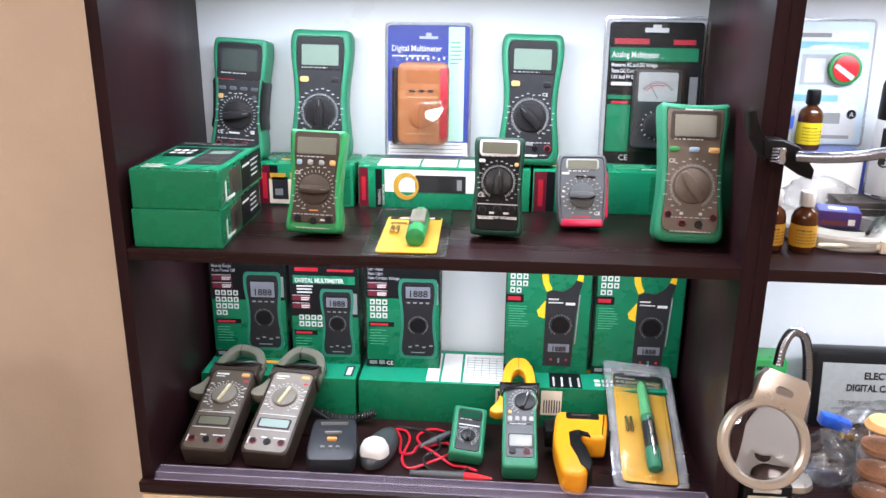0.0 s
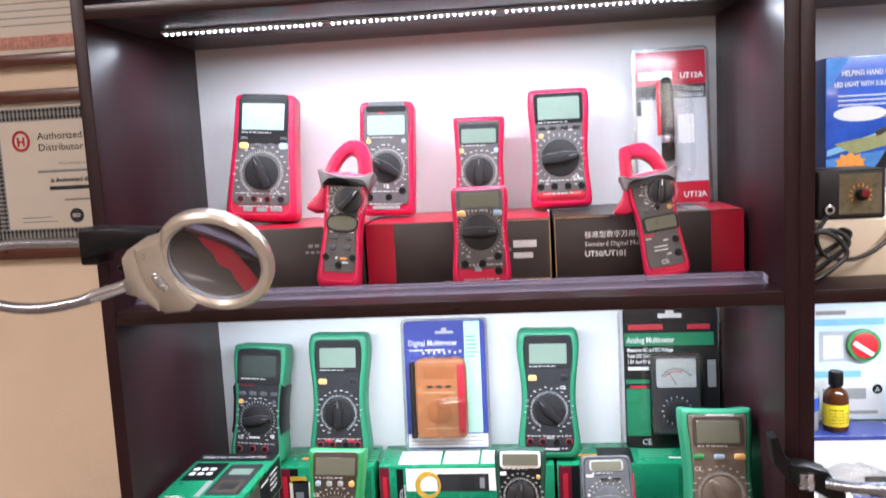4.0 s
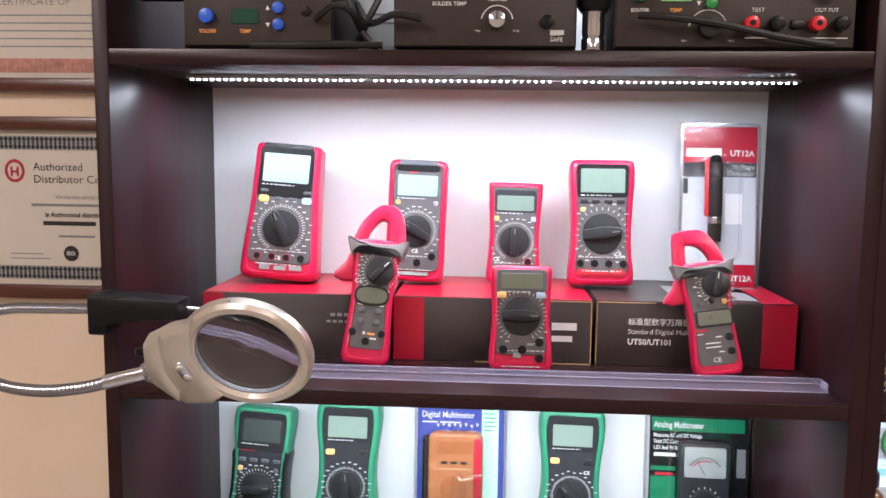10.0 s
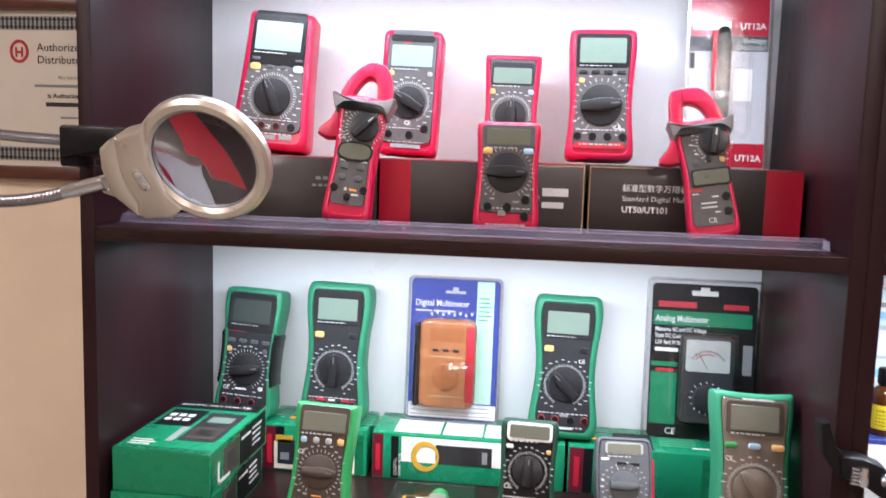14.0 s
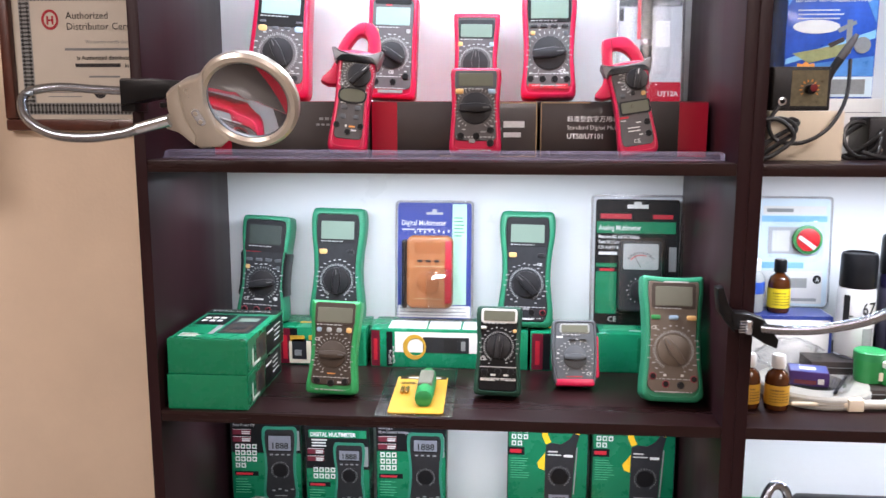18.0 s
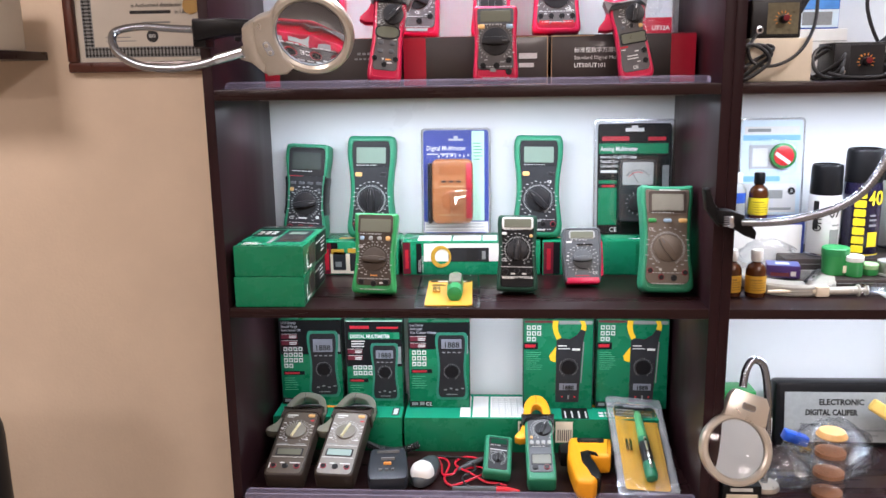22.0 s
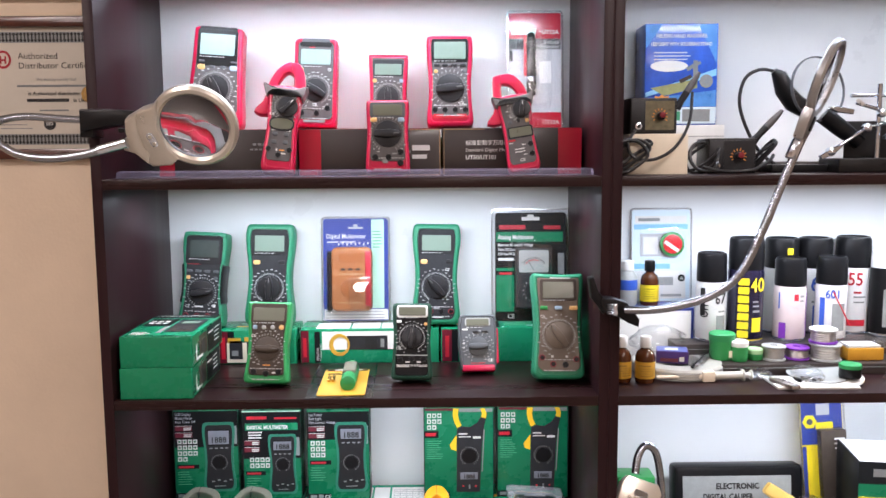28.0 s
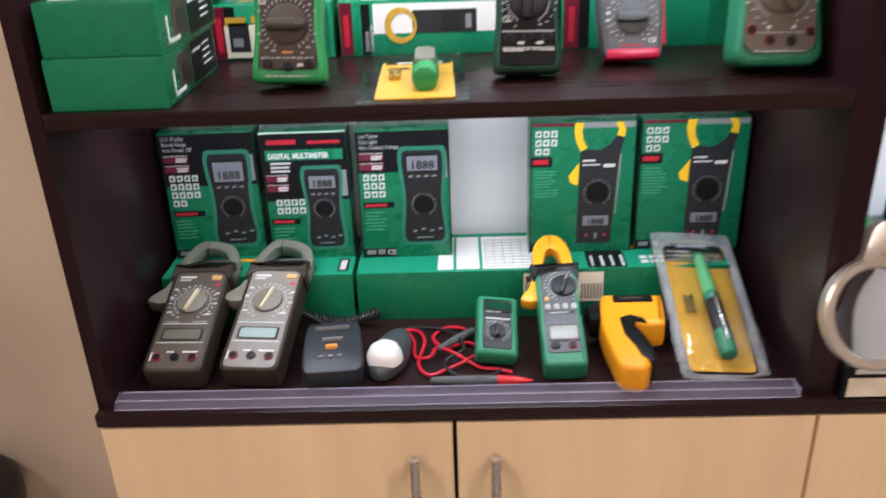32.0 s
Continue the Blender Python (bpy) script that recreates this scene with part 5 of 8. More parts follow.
part("glare_bulge", Build().rings(bulge, cap0=False), BULGE, p, "clear bulge added to the dome, slanted to catch ceiling glare")
part("wrist_strip", Build().box(0.020, 0.031, -0.0285, -0.024, 0.03, 0.134, 0.001), CARDR, p)
part("test_lead", Build().box(-0.053, -0.044, -0.024, -0.003, 0.02, 0.135, 0.004), BLACK, p)
prints(p, [(INK, -0.034 + i * 0.008, 0.1445 + 0.0018 * (i % 2), 0.0032, 0.0042, 2) for i in range(8)], -0.0012)

# analogue meter pack
p = blister(at(0.3095, 1.284, ZM + 0.001, 6, -2, 0), "analogue_multimeter_pack", "black and green hanging pack holding a small analogue multimeter", 0.136, 0.208, (0.004, 0.088, 0.082, 0.128, 0.034), CARDK, film_margin=0.008)
prints(p, [(CARDG, -0.066, 0.152, 0.128, 0.019), (CARDG, -0.066, 0.018, 0.034, 0.07), (CARDG, -0.066, 0.096, 0.034, 0.006), (INKR, -0.06, 0.176, 0.05, 0.008, 2), (INKR, 0.025, 0.176, 0.032, 0.007, 2), (INKR, -0.06, 0.089, 0.024, 0.004, 2), (INK, -0.062, 0.116, 0.03, 0.005, 2), (GREYI, 0.052, 0.09, 0.012, 0.04), (CARDW, -0.017, 0.193, 0.034, 0.0065, 2), (CARDW, -0.006, 0.199, 0.012, 0.005, 2)], -0.0012)
letter("Analog Multimeter", -0.063, 0.1570, -0.0015, 0.0120, INK, p, wide=0.76, bold=0.0003)
letter("CE", -0.045, 0.005, -0.0012, 0.012, INK, p)
for k, s in enumerate(("Measures AC and DC Voltage", "Tests DC Current and Resistance", "1.5V And 9V Battery Test")):
    letter(s, -0.063, 0.1435 - 0.0088 * k, -0.0015, 0.0078, INK, p, wide=0.70, bold=0.0002)
part("analogue_meter", Build().slab(rrect(0.004, 0.083, 0.068, 0.115, 0.005), -0.003, -0.024, 0.003, 2), FACE, p, "black analogue multimeter")
part("dial_window", Build().slab(rrect(0.004, 0.115, 0.056, 0.042, 0.003, 2), -0.023, -0.0255, 0.0004, 1), LGREY, p, "pale analogue scale")
part("scale_arc", ticks(15, 0.022, 0.026, 35, 145, 0.0006, -0.0257, 0.004, 0.098), INKD, p)
part("scale_band", ticks(12, 0.019, 0.0205, 70, 140, 0.0016, -0.0257, 0.004, 0.098), INKR, p)
part("needle", Build().box(-0.0004, 0.0004, -0.0262, -0.0256, 0, 0.024, 0, pose(0.004, 0, 0.098, 0, -30, 0)), INKD, p)
part("range_knob", Build().cyl(0.017, -0.023, -0.030, 0.002, 24, 0.004, 0.060), KNOB, p)
part("range_marks", ticks(16, 0.019, 0.022, 0, 337, 0.0006, -0.0245, 0.004, 0.060), INK, p)

# yellow card with a green tester, lying flat in its film
t = thing("tester_pack", pose(-0.029, 0.998, Z1 + 0.0008, -90, 0, 1.5), "yellow card with a green stub tester lying in clear film", "blister pack", "hanging packs")
part("film_sleeve", Build().slab(rrect(0, 0.112, 0.108, 0.215, 0.004), 0, -0.001, 0, 1), FILM, t, "clear plastic sleeve")
part("backing_card", Build().slab(rrect(0.002, 0.092, 0.078, 0.160, 0.006), -0.0012, -0.0030, 0.0005, 1), CARDY, t)
prints(t, [(CARDK, -0.033, 0.158, 0.072, 0.012), (INK, -0.02, 0.161, 0.05, 0.005, 2)] + lines(INKD, -0.03, 0.14, 0.03, 2, 0.006, 0.002, RNG), -0.003)
part("film_edge", hoop(Build(), rrect(0, 0.112, 0.108, 0.215, 0.004), inset(rrect(0, 0.112, 0.108, 0.215, 0.004), 0.003), -0.0004, -0.0016, 0.0003), EDGEF, t, "sealed clear film edge")
part("stub_tester", Build().lathe([(0.006, 0.035), (0.0125, 0.038), (0.0135, 0.06), (0.0135, 0.12), (0.011, 0.150), (0.006, 0.156)], 10, pose(0.012, -0.014, 0)), GREEN2, t, "translucent green stub tester")
part("tester_window", Build().box(0.001, 0.023, -0.0295, -0.020, 0.066, 0.126, 0.004), SAGE, t)
for dx in (-0.0235, -0.0165):
    part("battery", Build().lathe([(0.0015, 0.085), (0.003, 0.086), (0.003, 0.108), (0.0012, 0.110)], 10, pose(dx, -0.0065, 0)), BRASS, t)

# ---- lowest shelf: boxed meters and tools ----
ROWB = 0.069
ZB = Z0 + ROWB


def low_row(x, w, label, fields, top):
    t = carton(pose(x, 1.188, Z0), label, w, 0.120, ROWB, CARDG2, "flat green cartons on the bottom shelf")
    # lid painted lighter than the front, as if lit from the strip above
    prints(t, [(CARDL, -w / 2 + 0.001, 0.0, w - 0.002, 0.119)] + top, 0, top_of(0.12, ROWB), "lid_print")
    if fields:
        prints(t, fields, 0)
    return t


low_row(-0.292, 0.172, "green carton lying flat with a yellow strip on its lid", [], [(YELP, 0.0, 0.045, 0.05, 0.008, 2), (CARDK, 0.0, 0.07, 0.10, 0.014, 2), (INK, 0.01, 0.074, 0.02, 0.006, 3), (INK, 0.05, 0.074, 0.03, 0.006, 3)])
low_row(-0.1665, 0.074, "green carton end lying flat with a certification mark", [], [(CARDK, 0.016, 0.01, 0.014, 0.035, 2), (INK, 0.019, 0.014, 0.008, 0.026, 3), (GREYI, -0.03, 0.06, 0.04, 0.006, 2)])
low_row(0.009, 0.268, "green carton lying flat with white barcode stickers", [(INKD, 0.085, 0.03, 0.002, 0.03), (CARDC, 0.082, 0.022, 0.030, 0.042, 1), (MAROON, 0.115, 0.0, 0.018, 0.066)] + [(FACEB, 0.085 + 0.004 * i, 0.026, 0.0016, 0.022, 2) for i in range(6)] + [(FACEB, 0.085 + 0.009 * i, 0.052, 0.006, 0.008, 2) for i in range(3)],
        [(CARDW, -0.028, 0.006, 0.020, 0.10, 2), (CARDW, -0.004, 0.006, 0.030, 0.10, 2), (CARDW, 0.030, 0.006, 0.070, 0.10, 2)] + [(GREYI, 0.034, 0.012 + 0.009 * i, 0.06, 0.001, 3) for i in range(10)] + [(GREYI, 0.034 + 0.012 * i, 0.012, 0.0008, 0.085, 3) for i in range(6)] + [(INKG, 0.106, 0.012 + 0.012 * i, 0.01, 0.005, 2) for i in range(7)])
low_row(0.2495, 0.209, "green carton lying flat with a clamp meter printed on its lid", [(CARDC, -0.088, 0.022, 0.032, 0.042)] + [(FACEB, -0.084 + 0.004 * i, 0.026, 0.0018, 0.022, 2) for i in range(7)] + [(MAROON, -0.1035, 0.002, 0.013, 0.064)],
        [(CARDK, -0.075, 0.002, 0.05, 0.05, 2)] + [(INK, -0.07 + 0.013 * i, 0.006, 0.003, 0.03, 3) for i in range(4)] + [(YELP, -0.035, 0.058, 0.06, 0.010, 2), (KNOB, -0.05, 0.06, 0.02, 0.02, 3)] + [(INK, -0.005 + 0.012 * i, 0.012 + 0.013 * j, 0.009, 0.009, 2) for i in range(4) for j in range(2)] + [(INKR, 0.05, 0.01, 0.015, 0.02, 2)])


DIMLCD = mat("dim_display_ink", (0.19, 0.20, 0.235), 0.35, vary=0.1, scale=60)
DIMINK = mat("dim_white_ink", (0.36, 0.37, 0.40), 0.4, vary=0.15, scale=200)
TEALI = mat("teal_glow_ink", (0.016, 0.17, 0.11), 0.35, vary=0.15, scale=40)
STYLE = {"left": dict(dark=0.59, cols=4, rows=4, z=0.63, body=(0.47, 0.92, 0.11, 0.84), lcd=(0.62, 0.77), glow=TEALI, lum=DIMLCD),
         "mid": dict(dark=0.47, cols=4, rows=2, z=0.435, body=(0.46, 0.90, 0.09, 0.72), lcd=(0.565, 0.66), glow=TEALI, lum=DIMLCD),
         "right": dict(dark=0.68, cols=3, rows=3, z=0.62, body=(0.47, 0.94, 0.12, 0.85), lcd=(0.69, 0.80), glow=TEALI, lum=DIMLCD)}


def standing(x, y, w, h, yaw, label, style):
    """An upright boxed meter with a printed front."""
    d = 0.046
    t = carton(pose(x, y, ZB + 0.0005, 0, 0, yaw), label, w, d, h, CARDF, "upright boxed meters", bev=0.001)
    x0 = -w / 2

    def X(u):
        return x0 + u * w

    def field(name, pts, lay, material, lab=""):
        return part(name, Build().slab([(X(u), v * h) for u, v in pts], 0.0005, -0.0003 * lay, 0, 1), material, t, lab)

    def icons(cols, rows, ztop, u0, lay):
        sp = []
        for i in range(cols):
            for j in range(rows):
                if j == rows - 1 and rows > 2 and i >= cols - (2 if cols == 4 else 1) and style != "right":
                    continue
                a, b = X(u0) + i * 0.0098, ztop * h - j * 0.0115
                sp += [(INK, a, b, 0.0074, 0.0082, lay), (CARDG2, a + 0.0018, b + 0.002, 0.0036, 0.0042, lay + 1)]
        return sp

    sp = [(CARDK, X(0.0), h * 0.004, w * 0.010, h * 0.99, 2), (CARDK, X(0.990), h * 0.004, w * 0.010, h * 0.99, 2), (CARDK, X(0.01), h * 0.012, w * 0.36, h * 0.065, 2), (GREYI, X(0.04), h * 0.03, 0.012, 0.006, 3), (GREYI, X(0.17), h * 0.03, 0.009, 0.007, 3)]
    letter("CE", X(0.27), h * 0.028, -0.0006, 0.0095, INK, t, bold=0.0002)
    if style == "clamp":
        sp += [(MAROON, X(0.02), h * 0.972, w * 0.40, h * 0.024, 2), (GREYI, X(0.50), h * 0.955, w * 0.48, h * 0.040, 1), (CARDK, X(0.01), h * 0.675, w * 0.20, h * 0.075, 2), (INKR, X(0.025), h * 0.695, w * 0.15, h * 0.035, 3)] + icons(3, 3, 0.895, 0.05, 2)
        sp += lines(INKG, X(0.04), h * 0.635, w * 0.24, 9, 0.0042, 0.0011, RNG, 2, 0.4)
        prints(t, sp, 0)
        field("printed_clamp", [(0.465, 0.075), (0.80, 0.075), (0.825, 0.55), (0.85, 0.76), (0.885, 0.885), (0.82, 0.905), (0.76, 0.835), (0.66, 0.79), (0.54, 0.80), (0.475, 0.775)], 3, FACE, "printed picture of a clamp meter")
        field("printed_jaw", [(0.475, 0.785), (0.43, 0.86), (0.412, 0.93), (0.42, 0.995), (0.50, 0.995), (0.487, 0.93), (0.50, 0.87), (0.54, 0.81)], 4, PRINTY)
        field("printed_jaw", [(0.815, 0.90), (0.885, 0.885), (0.892, 0.94), (0.87, 0.995), (0.80, 0.995), (0.83, 0.945)], 4, PRINTY)
        field("printed_lever", [(0.468, 0.70), (0.37, 0.60), (0.39, 0.55), (0.463, 0.53)], 3, PRINTY)
        field("printed_edge", [(0.825, 0.30), (0.838, 0.30), (0.868, 0.76), (0.852, 0.76)], 4, GREYI)
        prints(t, [(DIMLCD, X(0.52), h * 0.215, w * 0.25, h * 0.075, 5), (INK, X(0.50), h * 0.71, w * 0.12, 0.0022, 5), (INK, X(0.50), h * 0.68, w * 0.17, 0.0016, 5), (INK, X(0.70), h * 0.665, w * 0.11, 0.0042, 5), (REDK, X(0.55), h * 0.13, 0.003, 0.003, 5), (GREYI, X(0.64), h * 0.11, 0.003, 0.008, 5), (REDK, X(0.73), h * 0.13, 0.003, 0.003, 5)], 0)
        letter("1888", X(0.645), h * 0.225, -0.0016, 0.0115, INKD, t, "CENTER", bold=0.0003)
        cu, cv, R = 0.65, 0.475, w * 0.105
    else:
        k = STYLE[style]
        u0, u1, v0, v1 = k["body"]
        sp += [(CARDK, X(0.012), h * k["dark"], w * 0.976, h * (0.988 - k["dark"]))]
        sp += [(GREYI, X(u1 - 0.01), h * (v1 - 0.22), w * (0.985 - u1), h * 0.20, 2)] + icons(k["cols"], k["rows"], k["z"], 0.06 if style != "mid" else 0.12, 3)
        zt = k["z"] - 0.065 * k["rows"] - 0.02
        sp += [(CARDK, X(0.04), h * zt, w * 0.34, h * 0.045, 2), (INKR, X(0.06), h * (zt + 0.01), w * 0.24, h * 0.022, 3)] + lines(INKG, X(0.05), h * (zt - 0.04), w * 0.26, 6, 0.0048, 0.0011, RNG, 2, 0.4)
        if style == "mid":
            sp += [(CARDG, X(0.05), h * 0.785, w * 0.90, h * 0.078, 2), (INKR, X(0.08), h * 0.905, w * 0.34, 0.006, 2), (INKR, X(0.55), h * 0.905, w * 0.38, 0.004, 2)] + lines(INK, X(0.10), h * 0.755, w * 0.26, 3, 0.0052, 0.0024, RNG, 2)
            letter("DIGITAL MULTIMETER", X(0.08), h * 0.800, -0.0006, 0.0098, INK, t, wide=0.80, bold=0.0004)
            rows = (0.62, 0.545)
            sp += [(CARDG, X(0.0), 0.0, w, 0.0012, 3), (CARDM, X(0.0), h - 0.0022, w, 0.0018, 3)]
        else:
            for i, words in enumerate(("LCD Display", "Manual Range", "Auto Power Off") if style == "left" else ("Lux Tester", "Back Light", "Non Contact Voltage")):
                letter(words, X(0.035), h * (0.945 - 0.042 * i), -0.0007, 0.0072, DIMINK, t, wide=0.80, bold=0.0001)
            rows = (0.775, 0.700)
        for v in rows:
            sp += [(MAROON, X(0.03), h * v, w * 0.26, h * 0.048, 2), (INK, X(0.03), h * (v + 0.05), w * 0.26, 0.0007, 2), (INK, X(0.16), h * (v + 0.024), w * 0.12, 0.002, 3), (INK, X(0.16), h * (v + 0.006), w * 0.11, 0.002, 3)]
        prints(t, sp, 0)
        cxm, czm, mw, mh = X((u0 + u1) / 2), h * (v0 + v1) / 2, w * (u1 - u0), h * (v1 - v0)
        part("printed_meter_glow", Build().slab([(cxm + a * mw * 1.12, czm - mh * 0.53 + b * mh * 1.06) for a, b in mirrored(OUT_WAIST)], 0.0005, -0.0012, 0, 1), k["glow"], t)
        part("printed_meter", Build().slab([(cxm + a * mw * 0.94, czm - mh * 0.49 + b * mh * 0.98) for a, b in mirrored(OUT_WAIST)], 0.0005, -0.0015, 0, 1), KNOB, t, "printed picture of a multimeter")
        l0, l1 = k["lcd"]
        lw = mw * 0.70
        prints(t, [(BLACK, cxm - lw * 0.54, h * (l0 - 0.012), lw * 1.08, h * (l1 - l0 + 0.024), 6), (k["lum"], cxm - lw / 2, h * l0, lw, h * (l1 - l0), 7)] + [(GREYI, cxm + mw * (-0.32 + 0.18 * i), h * (l0 - 0.05), mw * 0.10, mh * 0.018, 6) for i in range(4)] + [(GREYI, cxm + mw * (-0.28 + 0.2 * i), v0 * h + mh * (0.12 + 0.02 * (i % 2)), mw * 0.10, mh * 0.02, 6) for i in range(4)] + [(GREYI, cxm - mw * 0.2, v0 * h + mh * 0.05, mw * 0.4, mh * 0.012, 6)], 0)
        letter("1888", cxm, h * l0 + h * (l1 - l0) * 0.14, -0.0022, min(h * (l1 - l0) * 1.0, lw / 2.5), INKD, t, "CENTER", bold=0.0003)
        cu, cv, R = (cxm - x0) / w, v0 + (v1 - v0) * (0.42 if style != "mid" else 0.50), mw * 0.22
    part("printed_dial", Build().cyl(R, -0.0005, -0.0022, 0, 24, X(cu), cv * h), BLACK, t)
    part("printed_scale", ticks(22, R * 1.14, R * 1.34, -60, 240, 0.0005, -0.0018, X(cu), cv * h), GREYI, t)
    prints(t, [(CARDK, 0.004, h * 0.5, d - 0.008, h * 0.48), (CARDK, 0.004, 0.004, d - 0.008, h * 0.2)], 0, right_of(w), "side_print")


standing(-0.3115, 1.248, 0.122, 0.176, 2, "upright black and green box with a large meter picture", "left")
standing(-0.1855, 1.240, 0.110, 0.176, 1, "upright black and green multimeter box with white lettering", "mid")
standing(-0.0595, 1.236, 0.118, 0.176, 1, "upright black and green box with a lit meter picture", "right")
standing(0.1685, 1.238, 0.133, 0.178, 0, "upright green box with a yellow clamp meter picture", "clamp")
standing(0.309, 1.240, 0.135, 0.178, -1, "upright green box with a clamp meter, at the shelf's end", "clamp")

DIALY = mat("pale_yellow_pointer", (0.55, 0.50, 0.30), 0.4, vary=0.05, scale=60)
SILVER = mat("silver_grey_plastic", (0.20, 0.185, 0.165), 0.4, vary=0.08, scale=80)
CASEB = mat("dark_brown_case", (0.034, 0.025, 0.019), 0.42, vary=0.12, scale=80, spec=0.3)
UMBER = mat("umber_plastic", (0.075, 0.061, 0.046), 0.4, vary=0.1, scale=80)
for x, yaw, lab, lit, fc in ((-0.320, -2, "brown-grey clamp meter with sage jaw, leaning on the cartons", LCDD, UMBER), (-0.232, -5, "silver-faced clamp meter with sage jaw and bright display, leaning", LCDB, SILVER)):
    c = clamp_meter(at(x, 1.035, Z0 + 0.002, 70, yaw, 0), lab, 0.070, 0.168, 0.034, CASEB, fc, 0.058, SAGE, CASEB, (0.0, 0.32, 0.62, 0.085), lit, (0.0, 0.62, 0.26), ((0.3, 0.86, 0.18, 0.04, YELK),),
                    ((-0.3, 0.12, REDK), (0.0, 0.12, KNOB), (0.3, 0.12, REDK)), SAGE, jaw_kind="hexagon", guard=0.56, seam=-0.1, bars=((INK, -0.36, 0.86, 0.28, 0.018), (INK, -0.36, 0.835, 0.20, 0.010), (INK, -0.40, 0.415, 0.80, 0.005), (INK, -0.40, 0.245, 0.80, 0.005), (GREYI, -0.36, 0.43, 0.24, 0.012), (GREYI, 0.10, 0.43, 0.26, 0.012), (INK, -0.42, 0.09, 0.03, 0.07), (INK, -0.16, 0.16, 0.12, 0.012), (INK, 0.10, 0.16, 0.26, 0.012), (INKR, 0.30, 0.78, 0.10, 0.02), (INK, -0.40, 0.74, 0.07, 0.012), (INK, -0.43, 0.66, 0.07, 0.012), (INK, 0.36, 0.70, 0.07, 0.012), (INK, 0.37, 0.60, 0.07, 0.012), (INK, -0.40, 0.52, 0.10, 0.012), (INK, 0.28, 0.50, 0.10, 0.012)), knob=15, outline=OUT_BOX, knob_mat=mat("taupe_knob", (0.15, 0.14, 0.115), 0.4, vary=0.08, scale=60), rim=0.002, lever=0.10, lever_mat=DIALY, jack_r=0.0058)
    part("strap", cable([(-0.034, -0.02, 0.176), (0.0, -0.039, 0.166), (0.03, -0.034, 0.172), (0.038, -0.01, 0.182)], 0.0026), CABLE, c)

# light meter: body, coiled cord and egg-shaped sensor
t = thing("light_meter", pose(-0.137, 1.026, Z0 + 0.004, 0, 0, 6), "dark grey light meter body lying on the shelf", "light meter")
b = Build()
b.slab([(x * 0.070, z) for x, z in mirrored([(0.3, 0), (0.45, 0.004), (0.5, 0.02), (0.48, 0.06), (0.44, 0.083), (0.3, 0.088)])], 0, -0.026, 0.0035, 2, pose(0, 0, 0.0, -80, 0, 0))
part("body", b, mat("slate_plastic", (0.018, 0.022, 0.028), 0.4, vary=0.15, scale=60), t)
part("switch", Build().box(-0.008, 0.006, 0.034, 0.040, 0.022, 0.0365, 0.002), INKO, t, "orange slide switch")
for a in ((-0.012, 0.012, 0.048, 0.051, 0.0385), (-0.016, -0.010, 0.018, 0.022, 0.0325), (-0.004, 0.001, 0.018, 0.022, 0.0325), (0.006, 0.011, 0.018, 0.022, 0.0325), (-0.020, 0.020, 0.068, 0.0695, 0.0425)):
    part("lettering_bar", Build().box(*a[:4], 0.020, a[4]), GREYI, t)
part("coiled_cord", cable([(0.01, 0.085, 0.02), (-0.03, 0.12, 0.03), (-0.06, 0.135, 0.04)], 0.0022), CABLE, t)
coil = []
for i in range(240):
    a = i / 240 * 22 * 2 * math.pi
    u = i / 240
    coil.append((-0.195 + 0.10 * u + 0.0058 * 0, 1.168 + 0.0062 * math.cos(a), Z0 + 0.018 - 0.014 * math.sin(u * math.pi) + 0.006 + 0.0062 * math.sin(a)))
solid("coiled_cable", Build().tube(coil, 0.0019, 6), CABLE, "black coiled cable of the light meter", "cable")
t = thing("light_sensor", pose(-0.083, 1.052, Z0 + 0.001, 0, 0, -12), "dark egg-shaped light sensor with a white dome", "light sensor")
part("shell", Build().rings([[(0.023 * k * math.cos(a), 0.030 + 0.047 * k * math.sin(a) * (1.0 if math.sin(a) < 0 else 1.25), z) for a in [2 * math.pi * i / 28 for i in range(28)]] for k, z in ((0.8, 0.0), (0.97, 0.005), (1.0, 0.011), (0.93, 0.018), (0.75, 0.023), (0.4, 0.026))]), mat("slate_plastic_gloss", (0.045, 0.052, 0.058), 0.35, vary=0.1, scale=60), t)
part("dome", Build().lathe([(0.0215, 0.017), (0.0205, 0.026), (0.0165, 0.034), (0.009, 0.039), (0.002, 0.0405)], 24, pose(0.0, 0.012, 0)), WHT, t, "white diffusing dome")

# red test leads
t = thing("test_leads", pose(0, 0, Z0), "tangled red and black test leads with grey handled probes", "test leads")
z = 0.004
part("red_lead", cable([(-0.062, 1.155, z), (-0.045, 1.150, z), (-0.036, 1.118, z + 0.004), (-0.042, 1.075, z), (-0.030, 1.050, z), (-0.010, 1.060, z), (0.018, 1.075, z + 0.005), (0.030, 1.10, z), (0.020, 1.12, z), (-0.012, 1.105, z + 0.004), (-0.026, 1.135, z), (-0.010, 1.158, z), (0.012, 1.155, z), (0.022, 1.140, z)], 0.0021), RCABLE, t)
part("second_red_lead", cable([(-0.058, 1.148, z), (-0.050, 1.125, z), (-0.046, 1.09, z), (-0.028, 1.080, z + 0.006), (-0.02, 1.10, z + 0.006), (0.0, 1.085, z + 0.008), (0.03, 1.065, z), (0.05, 1.060, z), (0.068, 1.052, z)], 0.0021), RCABLE, t)
part("black_lead", cable([(-0.060, 1.160, z), (-0.030, 1.158, z), (0.0, 1.130, z + 0.008), (0.012, 1.092, z + 0.009), (-0.010, 1.072, z + 0.004), (0.004, 1.048, z), (0.040, 1.046, z), (0.058, 1.060, z)], 0.0021), CABLE, t, "black test lead")
